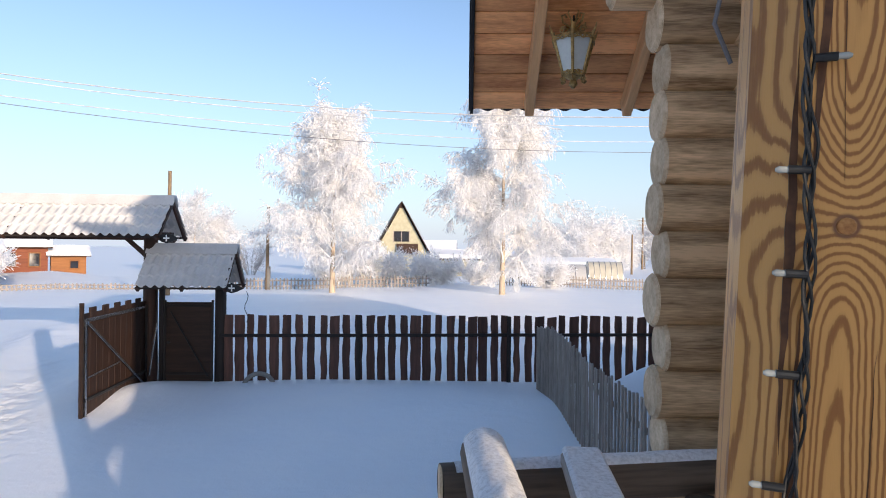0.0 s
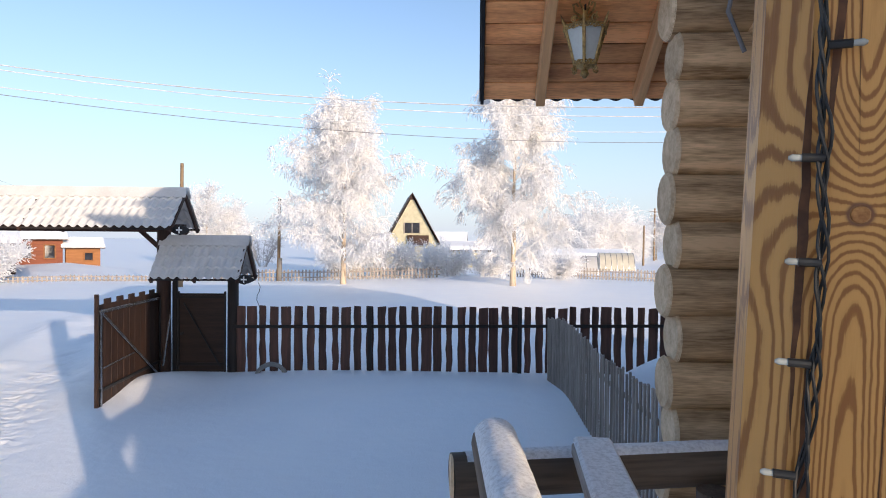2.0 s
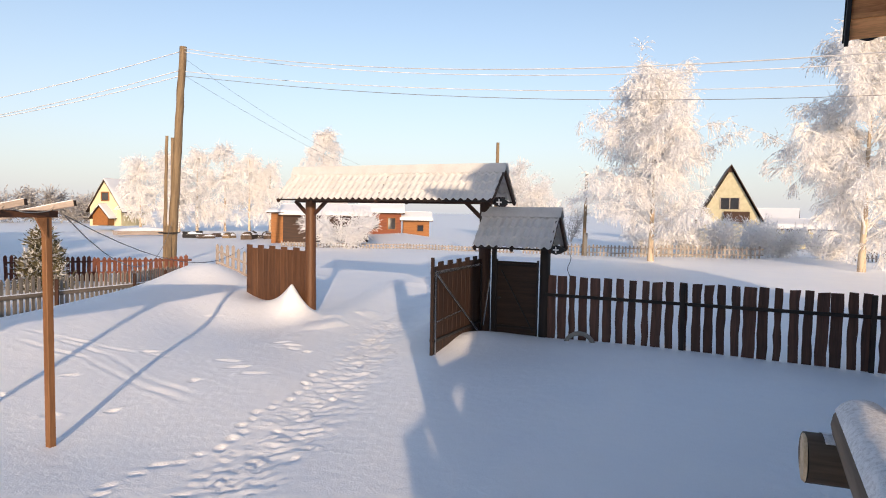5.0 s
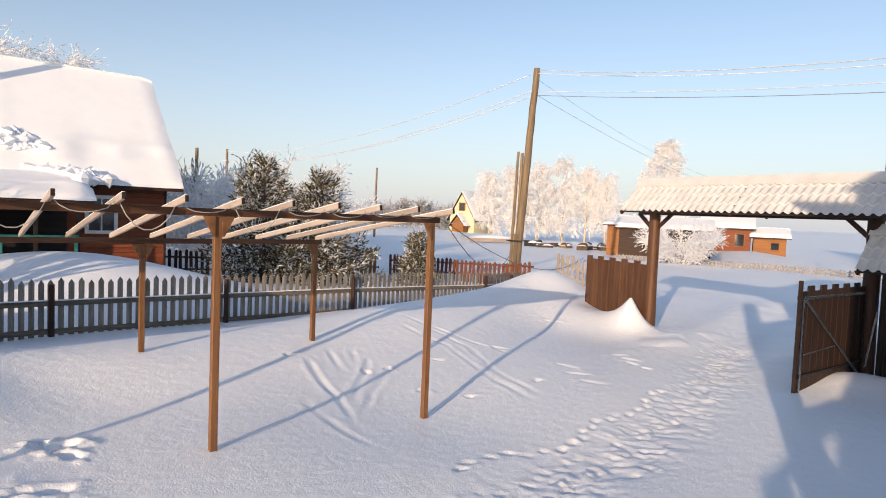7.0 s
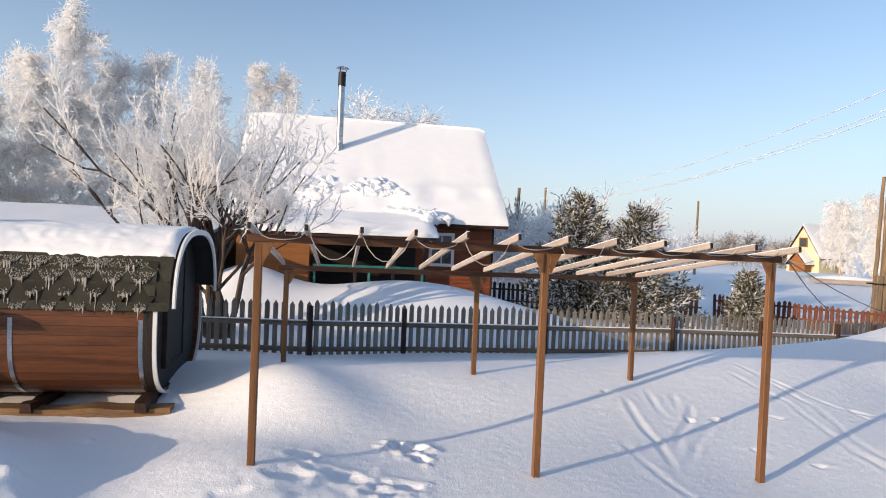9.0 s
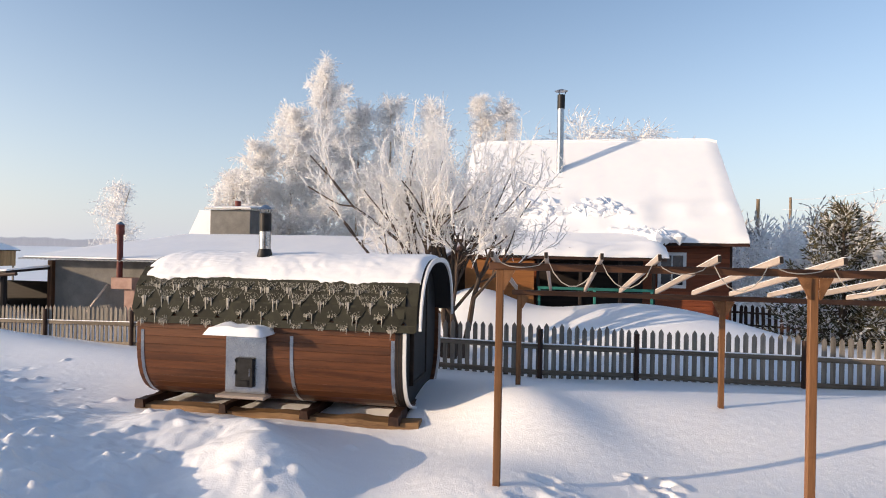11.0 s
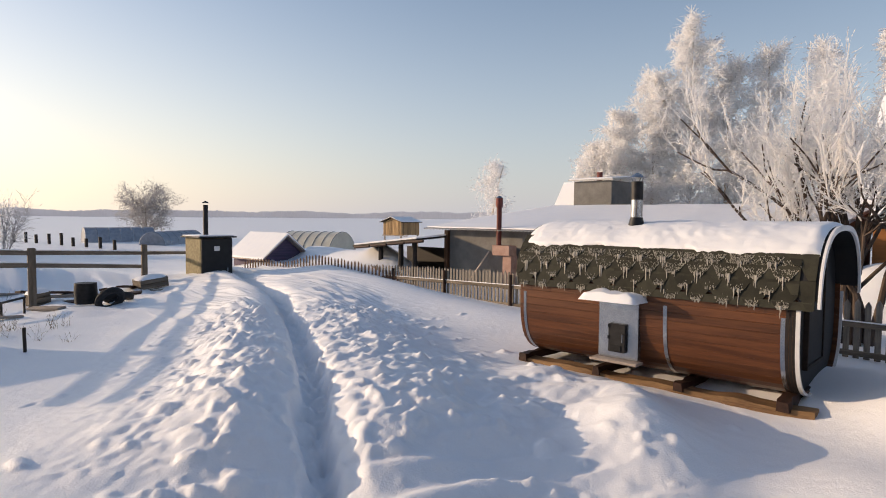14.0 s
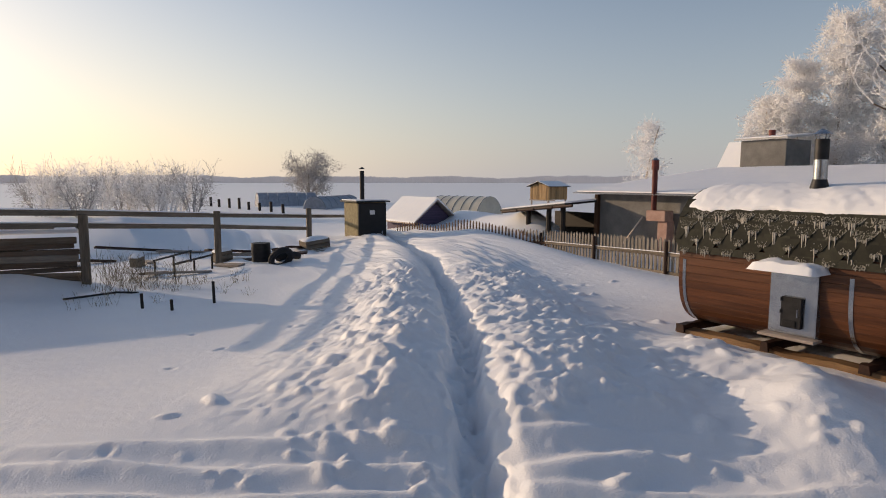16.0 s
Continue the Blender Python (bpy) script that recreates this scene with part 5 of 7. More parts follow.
# snow that slid off the upper roof and broke up on the lower one
rub, rr = Shape(), random.Random(31)
for k in range(460):
    t = rr.random()
    x = -7.4 + 5.5 * t + rr.gauss(0, 0.12)
    y = (0.45 if t < 0.72 else 0.45 - (t - 0.72) * 5.0) + rr.gauss(0, 0.17)
    if y < 0.3:
        z = 2.36 + (y + 2.6) * 0.233 + 0.2
    else:
        z = 2.80 + (y + 0.45) * 0.888 + 0.2
    q = rr.uniform(0.07, 0.20) if rr.random() < 0.75 else rr.uniform(0.2, 0.34)
    ring_ = [(q * rr.uniform(0.7, 1.2) * math.cos(a), q * rr.uniform(0.7, 1.2) * math.sin(a), q * rr.uniform(-0.1, 0.3)) for a in np.arange(0, 6.2, 1.047)]
    rub.add(ring_ + [(0, 0, q * rr.uniform(0.6, 1.0)), (0, 0, -q)], [(i, (i + 1) % 6, 6) for i in range(6)] + [((i + 1) % 6, i, 7) for i in range(6)], pose(x, y, z, rr.uniform(-20, 20), rr.uniform(-20, 20), 0))
tagged(part("snow_rubble", rub, SNOWCAP, house, "crumbled ledge of slid snow"), kind="stuff")
# near-black colour stands in for the shade inside the veranda
part("wall", Shape().box(-5.9, -0.12, -0.1, -2.6, -0.05, 2.6, 0.01), BLACKWOOD, house, "near-black panel for the shaded inside of the veranda")
for x in (-5.8, -4.6, -3.5, -2.6):
    beam("post", (x, -2.3, -0.1), (x, -2.3, 2.25), 0.09, 0.09, BLACKWOOD, house)
for z in (0.75, 1.42):
    beam("handrail", (-5.8, -2.36, z), (-2.6, -2.36, z), 0.05, 0.08, TEAL, house, "teal painted rail")
for x in (-5.75, -4.2, -2.65):
    beam("baluster", (x, -2.36, 0.2), (x, -2.36, 1.4), 0.07, 0.07, TEAL, house)

# ---- long low outbuilding ----
SHED = pose(-14.0, -18.0, 0, 0, 0, 98.75)
shed = thing("outbuilding", SHED, "long low grey rendered shed with a snowy low-pitched roof", "shed")
part("wall", Shape().box(0.12, 0, -0.1, 12.0, 7.0, 1.92, 0.01), CONCRETE, shed)
part("wall", Shape().prism([(0.0, 1.92), (7.0, 1.92), (7.0, 2.74)], 0.12, 12.0), CONCRETE, shed, "wedge of wall under the sloping roof")
beam("corner_post", (0.05, -0.05, -0.1), (0.05, -0.05, 1.9), 0.16, 0.16, BROWNWOOD, shed)
grid = [[(x, y, 1.95 + 0.113 * (y + 0.55) + 0.018 * math.sin(x * 2 * math.pi / 0.15)) for x in np.arange(-0.7, 12.2, 0.03)] for y in (-0.55, 7.4)]
part("roof", Shape().sheet(grid, 0.012), ROOFSHEET, shed, "wavy slate roof sheet", smooth=True)
part("snow_cover", roof_snow(-0.6, 12.1, -0.42, 1.98, 7.4, 2.86, 0.10, 15), SNOWCAP, shed, smooth=True)
flue = part("flue", Shape().tube([(2.75, -0.45, 1.45), (2.75, -0.45, 2.95)], 0.085, 14), REDPIPE, shed, "rust-red stove pipe", smooth=True)
part("collar", Shape().tube([(2.75, -0.45, 2.72), (2.75, -0.45, 3.02)], 0.115, 14), REDPIPE, flue, smooth=True)
part("cap", Shape().tube([(2.75, -0.45, 3.02), (2.75, -0.45, 3.10)], [0.12, 0.03], 14), STEEL, flue, smooth=True)
part("flue_base", Shape().box(2.6, -0.62, 1.12, 3.3, -0.2, 1.45, 0.01), BRICKPINK, shed, "pinkish brick flue block")
part("flue_base", Shape().box(2.95, -0.5, -0.1, 3.3, -0.15, 1.12, 0.01), BRICKPINK, shed)
beam("leaning_plank", (1.7, -0.6, 0.3), (2.05, -0.1, 1.2), 0.12, 0.03, PALEWOOD, shed)
lean = thing("lean_to", SHED @ pose(-4.3, -1.6, 0), "open lean-to of dark posts with a low snowy roof", "shed")
for x, y, h in ((2.2, 0.2, 1.25), (3.3, 0.2, 1.38), (4.0, 0.2, 1.45), (4.0, 2.2, 1.45)):
    log("post", (x, y, -0.7), (x, y, h), 0.11, 0.09, BLACKWOOD, lean, n=8)
SAG = pose(0, 0, 1.10, 0, -5.8, 0)
# dark panel added to make the space under the roof look unlit
part("back_wall", Shape().box(1.0, 2.7, -0.7, 4.3, 2.8, 1.15, 0.01), BLACKWOOD, lean, "dark panel added for the shade under the roof")
part("roof", Shape().prism([(-0.1, 0), (3.2, 0.16), (3.2, 0.24), (-0.1, 0.07)], 0.9, 4.4), BLACKWOOD, lean, "dark sagging boarded roof", SAG)
for k in range(1, 5):
    part("eave_log", Shape().tube([(0.1 + k * 0.95, -0.12, -0.03), (0.95 + k * 0.95, -0.1, -0.04)], 0.05, 8), DARKWOOD, lean, "", SAG, smooth=True)
part("snow_cover", roof_snow(0.95, 4.4, -0.02, 0.07, 3.2, 0.24, 0.07, 21, 40, 14), SNOWCAP, lean, "", SAG, smooth=True)
attic = thing("roof_hut", pose(-22.8, -19.4, 0.25, 0, 0, 98.75), "small grey panelled building rising behind the shed roof", "shed")
part("wall", Shape().box(0, 0, 0, 1.95, 2.0, 3.85, 0.01), CONCRETE, attic)
part("roof", Shape().prism([(-0.2, 3.86), (2.2, 4.06), (2.2, 4.12), (-0.2, 3.92)], -0.2, 2.1), ROOFSHEET, attic)
part("snow_cover", roof_snow(-0.15, 2.05, -0.15, 3.92, 2.2, 4.12, 0.06, 25, 16, 8), SNOWCAP, attic, smooth=True)
part("vent", Shape().tube([(0.9, 0.8, 3.9), (0.9, 0.8, 4.3)], 0.14, 10), REDPIPE, attic, smooth=True)
part("snow_roof", Shape().prism([(-0.2, 2.0), (3.2, 2.0), (1.6, 3.9), (1.2, 3.9)], -1.3, 0.0), SNOWCAP, attic, "steep snow-covered roof beside it")

# ---- the log house and its porch, where the camera stands ----
porch = thing("log_wall", pose(1.1, 3.35, 0), "corner of a wall of round brown logs with pale end grain", "log wall", kind="structure")
for i in range(17):
    z = 0.12 + 0.21 * i
    x0 = -0.02 + 0.03 * (i % 2) + frng.uniform(-0.012, 0.012)
    lg = log("log", (x0, 0, z), (3.4, 0, z), 0.121, 0.121, LOGWOOD, porch, n=18)
    part("log_end", Shape().tube([(x0 - 0.012, 0, z), (x0 + 0.004, 0, z)], [0.108, 0.124], 18), LOGEND, porch, smooth=False)
    log("log", (0.42, 0.32, z + 0.1), (0.42, -1.4, z + 0.1), 0.118, 0.118, LOGWOOD, porch, n=14)
log("log", (-0.22, 0, 3.68), (3.4, 0, 3.68), 0.125, 0.125, LOGWOOD, porch, n=18)
part("log_end", Shape().tube([(-0.234, 0, 3.68), (-0.216, 0, 3.68)], [0.105, 0.122], 18), LOGEND, porch)
# unseen bulk of the house, its height and corner set by the shade wanted
mass = thing("log_house", pose(4.0, 0, 0), "plain brown two-storey log house behind the porch, unseen and sized to shade the yard", "house", kind="structure")
part("wall", Shape().prism([(-1.6, -0.1), (7.0, -0.1), (7.0, 6.4), (-1.6, 6.4)], 0, 7.5), LOGWOOD, mass)
part("roof", Shape().prism([(-1.75, 6.4), (7.15, 6.4), (2.7, 7.4)], -0.1, 7.8), BLACK, mass)
# unseen outline, set up only to cast the sloping shadow edge in the yard
stair = thing("shadow_stair", pose(4.0, 0, 0), "unseen stair side and handrail shaped to cast the yard's shadow edge", "stair", kind="structure")
part("stair_wall", Shape().prism([(-4.06, -0.1), (-1.59, -0.1), (-1.59, 3.4), (-1.92, 3.19), (-3.12, 2.43), (-4.06, 2.43)][::-1], 0.0, 0.12), LOGWOOD, stair)
beam("handrail", (0.06, -2.40, 2.93), (0.06, -4.13, 2.55), 0.08, 0.09, LOGWOOD, stair)
beam("newel_post", (0.06, -3.94, -0.1), (0.06, -3.94, 2.62), 0.2, 0.2, LOGWOOD, stair)
# added out of view, sunward of the post, to shade it
pillar = solid("porch_pillar", Shape().tube([(0, 0, -0.1), (0, 0, 2.2), (0, 0, 4.4)], [0.20, 0.195, 0.19], 16), LOGWOOD, "unseen round log pillar added to keep the sun off the post", "post", kind="structure", m=pose(1.26, 0.34, 0), smooth=True)
POST = pose(0.655, 1.13, 2.35, 0, 0, -20) @ pose(0, 0, 0, 0, 2.3, 0) @ pose(0, 0, -2.35)
post = thing("porch_post", POST, "thick planed pine porch post with a knot", "post")
part("shaft", Shape().box(-0.15, -0.15, -0.1, 0.15, 0.15, 4.4, 0.035), POSTPINE, post, "flamed golden pine")
part("knot", Shape().tube([(-0.072, -0.149, 2.462), (-0.072, -0.1515, 2.462)], [0.0078, 0.0070], 16), KNOTDISC, post, "brown round knot", smooth=True)
for z0, z1, xc, wd in ((1.85, 2.40, -0.103, 0.012), (2.26, 2.62, -0.114, 0.009), (2.42, 3.3, -0.096, 0.012), (2.50, 3.3, -0.079, 0.0016), (2.49, 3.3, -0.040, 0.0016), (2.05, 2.36, -0.046, 0.0014), (1.9, 3.2, 0.012, 0.0018)):
    left, right = [], []
    for k in range(25):
        z = z0 + (z1 - z0) * k / 24
        w = wd * min(1.0, 3.0 * min(k, 24 - k) / 24) * (0.75 + 0.45 * noise.noise((z * 14, xc * 90, 1)))
        c = xc + 0.006 * noise.noise((z * 5, xc * 50, 3)) + 0.0015 * noise.noise((z * 40, 2, 3))
        left.append((c - w / 2, z))
        right.append((c + w / 2, z))
    part("crack", Shape().add([(x, -0.1506, z) for x, z in left + right] + [(x, -0.146, z) for x, z in left + right],
                              [(k, k + 25, k + 26, k + 1) for k in range(24)] + [(k, k + 1, k + 51, k + 50) for k in range(24)] + [(k + 25, k + 75, k + 76, k + 26) for k in range(24)]),
         KNOT, post, "dark drying crack")
lights = thing("string_lights", POST @ pose(-0.104, -0.155, 2.2), "black string of fairy lights running down the post", "string lights")
for k in range(4):
    pts = [(0.0026 * math.sin(1.6 * k + 78 * z + math.sin(7 * z + k)) + 0.006 * math.sin(11 * z + 0.35 * k) + 0.0012 * math.sin(23 * z + 2.2 * k), -0.005 + 0.0026 * math.cos(1.6 * k + 78 * z), z - 2.2) for z in np.arange(1.75, 3.25, 0.012)]
    part("cable", Shape().tube(pts, 0.0015, 6), PLASTIC, lights, smooth=True)
for z, sd in ((2.97, 1), (2.88, -1), (2.79, 1), (2.70, -1), (2.602, 1), (2.508, -1), (2.420, -1), (2.334, -1), (2.237, -1), (2.14, 1), (2.05, -1)):
    c = 0.006 * math.sin(11 * z)
    sock = part("socket", Shape().tube([(c + 0.002 * sd, -0.006, z - 2.2), (c + 0.019 * sd, -0.008, z - 2.2)], 0.0038, 9), PLASTIC, lights, "black bulb socket", smooth=True)
    part("bulb", Shape().tube([(c + 0.019 * sd, -0.008, z - 2.2), (c + 0.026 * sd, -0.0085, z - 2.2), (c + 0.029 * sd, -0.0085, z - 2.2)], [0.0028, 0.0032, 0.0015], 8), CLEAR, sock, "small milky bulb", smooth=True)
conduit = solid("conduit", Shape().tube([(1.24, 3.19, 3.9), (1.25, 3.18, 3.7), (1.30, 3.18, 3.55), (1.27, 3.17, 3.42), (1.34, 3.17, 3.25)], 0.010, 7), GREYCABLE, "grey flexible cable conduit on the logs", "cable", smooth=True)
# roof over the porch
roof = thing("porch_roof", pose(0.25, 4.6, 3.38), "boarded porch roof seen from below with pale rafters", "roof", kind="structure")
SL = math.degrees(math.atan(0.65))
for i in range(16):
    part("board", Shape().box(0, -0.072, 0, 3.3, 0.072, 0.022, 0.004), SOFFIT, roof, "", pose(0, 0, 0, -SL, 0, 0) @ pose(0, -0.07 - i * 0.15, 0.0))
for x in (0.36, 0.98, 1.6, 2.2):
    part("rafter", Shape().box(0, -0.028, -0.13, 2.9, 0.028, -0.004, 0.005), RAFTER, roof, "", pose(x, 0, 0, 0, 0, -90) @ pose(0.06, 0, 0.03, 0, -SL, 0))
top = Shape().sheet([[(x, y, 0.052 + 0.014 * math.sin(x * 2 * math.pi / 0.13)) for x in np.arange(-0.03, 3.6, 0.016)] for y in (-3.2, 0.05)], 0.008)
part("rake_board", Shape().box(-0.022, -3.2, -0.03, 0.0, 0.02, 0.06, 0.003), BLACK, roof, "dark edge flashing", pose(0, 0, 0, -SL, 0, 0))
part("roof_sheet", top, BLACK, roof, "dark corrugated roof sheet", pose(0, 0, 0, -SL, 0, 0))
# lantern
lan = thing("lantern", pose(0.81, 4.0, 3.39), "ornate aged-brass hanging lantern with frosted panes", "lantern")
def ring(r, z, n=6, turn=0.3):
    return [(r * math.cos(turn + 2 * math.pi * k / n), r * math.sin(turn + 2 * math.pi * k / n), z) for k in range(n)]


def curl(c, out, r, turns, z_sign):
    """A small cast scroll: a spiral in the plane of out and z, at c."""
    pts = []
    for k in range(13):
        a = k / 12 * turns * 2 * math.pi
        q = r * (1 - 0.75 * k / 12)
        pts.append(tuple(Vector(c) + Vector(out) * (q * math.cos(a)) + Vector((0, 0, z_sign * q * math.sin(a)))))
    return pts


R_LOW, R_TOP, Z_LOW, Z_TOP = 0.062, 0.122, 0.04, 0.25
lo6, hi6 = ring(R_LOW, Z_LOW), ring(R_TOP, Z_TOP)
for k in range(6):
    a, b, c, d = lo6[k], lo6[(k + 1) % 6], hi6[(k + 1) % 6], hi6[k]
    cen = Vector((sum(p[0] for p in (a, b, c, d)) / 4, sum(p[1] for p in (a, b, c, d)) / 4, 0)).normalized()
    inn_ = cen * 0.004
    part("pane", Shape().add([a, b, c, d] + [tuple(Vector(p) - inn_) for p in (a, b, c, d)], [(0, 1, 2, 3), (7, 6, 5, 4), (0, 4, 5, 1), (1, 5, 6, 2), (2, 6, 7, 3), (3, 7, 4, 0)]), MILKGLASS, lan, "frosted glass pane")
    part("bar", Shape().tube([a, d, (d[0] * 1.1, d[1] * 1.1, d[2] + 0.02), (d[0] * 1.22, d[1] * 1.22, d[2] + 0.06)], [0.008, 0.010, 0.008, 0.002], 6), BRASS, lan, smooth=True)
    side6 = (Vector(b) - Vector(a)).normalized()
    for q0, q1, zz, n6, rr6 in ((a, b, 0.010, 3, 0.014), (d, c, -0.012, 5, 0.017)):
        part("bar", Shape().tube([q0, q1], 0.007, 6), BRASS, lan, smooth=True)
        for e in range(n6):
            p = Vector(q0) + (Vector(q1) - Vector(q0)) * ((e + 0.5) / n6) + cen * 0.007 + Vector((0, 0, zz))
            part("filigree", Shape().tube(curl(p, side6, rr6, 1.3, 1 if e % 2 else -1), 0.0042, 5), BRASS, lan, "cast scroll work", smooth=True)
    mid_top = (Vector(c) + Vector(d)) / 2
    part("filigree", Shape().tube(curl(mid_top + cen * 0.004 + Vector((0, 0, 0.022)), side6, 0.022, 1.4, 1), 0.005, 5), BRASS, lan, "cast scroll work", smooth=True)
    part("filigree", Shape().tube(curl(Vector(a) * 1.05 + Vector((0, 0, -0.022)), Vector((a[0], a[1], 0)).normalized(), 0.016, 1.2, -1), 0.005, 5), BRASS, lan, "cast scroll work", smooth=True)
part("finial", Shape().tube([(0, 0, -0.03), (0, 0, -0.01), (0, 0, 0.015), (0, 0, 0.04)], [0.008, 0.026, 0.018, 0.058], 12), BRASS, lan, smooth=True)
part("hood", Shape().tube([(0, 0, 0.25), (0, 0, 0.275), (0, 0, 0.31), (0, 0, 0.345)], [0.115, 0.06, 0.018, 0.012], 12), BRASS, lan, smooth=True)
for k in range(4):
    a = 0.5 + k * math.pi / 2
    ca, sa = math.cos(a), math.sin(a)
    part("scroll", Shape().tube([(0.02 * ca, 0.02 * sa, 0.31), (0.075 * ca, 0.075 * sa, 0.33), (0.085 * ca, 0.085 * sa, 0.365), (0.06 * ca, 0.06 * sa, 0.375), (0.05 * ca, 0.05 * sa, 0.36)], 0.006, 5), BRASS, lan, smooth=True)
    part("scroll", Shape().tube([(0.012 * ca, 0.012 * sa, 0.345), (0.04 * ca, 0.04 * sa, 0.39), (0.03 * ca, 0.03 * sa, 0.42), (0.01 * ca, 0.01 * sa, 0.41)], 0.005, 5), BRASS, lan, smooth=True)
part("chain", Shape().tube([(0, 0, 0.345), (0, 0, 0.40), (0.004, 0, 0.44), (0, 0, 0.52)], 0.006, 5), IRON, lan)

# rail logs
rail = thing("porch_rail", pose(0.13, 2.8, 1.55), "snow-dusted log railing of the porch", "railing")
log("log", (0, 0, 0), (1.2, 0.25, 0), 0.085, 0.085, DARKLOG, rail, n=16)
log("log", (0.16, 0.0, 0.13), (0.25, -1.35, 0.11), 0.088, 0.088, DARKLOG, rail, n=16)
beam("plank", (0.53, 0.05, 0.10), (0.49, -0.75, 0.10), 0.15, 0.045, GREYWOOD, rail)


def half_cover(p, q, r, thick, seed, span=0.6):
    """A dusting of snow along the top of a log."""
    m, ln = along(p, q)
    nx, na = max(6, int(ln / 0.03)), 14
    grid = []
    for i in range(nx + 1):
        row = []
        for j in range(na + 1):
            a = math.pi * (0.5 - span / 2 + span * j / na)
            rim = min(1, 4 * min(j, na - j) / na) * min(1.0, 6 * min(i, nx - i) / nx + 0.3)
            rr = r + 0.002 + thick * rim * (0.7 + 0.5 * noise.noise((i * 0.3, j * 0.5, seed)))
            row.append((ln * i / nx, rr * math.cos(a), rr * math.sin(a)))
        grid.append(row)
    return Shape().sheet(grid), m


for p, q, r, th, span in (((0.05, 0.01, 0), (1.15, 0.24, 0), 0.085, 0.006, 0.42), ((0.16, 0.012, 0.13), (0.25, -1.3, 0.11), 0.088, 0.016, 0.66)):
    sh, m = half_cover(p, q, r, th, 4, span)
    part("snow_cover", sh, GRAINSNOW, rail, "grainy frost on the log", m, smooth=True)
part("log_end", Shape().tube([(-0.006, -0.001, 0), (0.004, 0, 0)], [0.078, 0.084], 16), LOGEND, rail)
part("snow_cover", Shape().box(0, -0.072, 0.0, 0.78, 0.072, 0.03, 0.012), GRAINSNOW, rail, "", along((0.53, 0.04, 0.123), (0.49, -0.74, 0.123))[0])
for x in (0.25, 1.0):
    log("upright", (x, 0.06, -1.75), (x, 0.06, -0.05), 0.07, 0.07, DARKLOG, rail, n=10)

# ---- trees with hoar frost ----
def strands(rg, starts, dirs, n, seg, droop, width):
    """Thin frosted twigs as small diamonds, each a chain that bends down."""
    P, D = starts.copy(), dirs.copy()
    V, F = [], []
    count = len(P)
    for k in range(n):
        D = D + np.array([0, 0, -droop]) + rg.normal(0, 0.14, D.shape)
        D /= np.linalg.norm(D, axis=1)[:, None]
        ln = seg * rg.uniform(0.7, 1.3, (count, 1))
        Q = P + D * ln
        side = np.cross(D, rg.normal(0, 1, D.shape))
        side /= np.linalg.norm(side, axis=1)[:, None] + 1e-9
        w = width * rg.uniform(0.6, 1.4, (count, 1)) * (1 - 0.4 * k / n)
        mid = P + D * ln * 0.5
        V.append(np.stack([P - D * ln * 0.15, mid + side * w, Q + D * ln * 0.15, mid - side * w], 1))
        P = Q
    V = np.concatenate(V).reshape(-1, 3)
    return V


def quads_mesh(name, V, mat):
    me = bpy.data.meshes.new(name)
    nq = len(V) // 4
    me.vertices.add(len(V))
    me.vertices.foreach_set("co", V.astype(np.float32).ravel())
    me.loops.add(nq * 4)
    me.loops.foreach_set("vertex_index", np.arange(nq * 4))
    me.polygons.add(nq)
    me.polygons.foreach_set("loop_start", np.arange(0, nq * 4, 4))
    me.update(calc_edges=True)
    me.materials.append(mat)
    return me


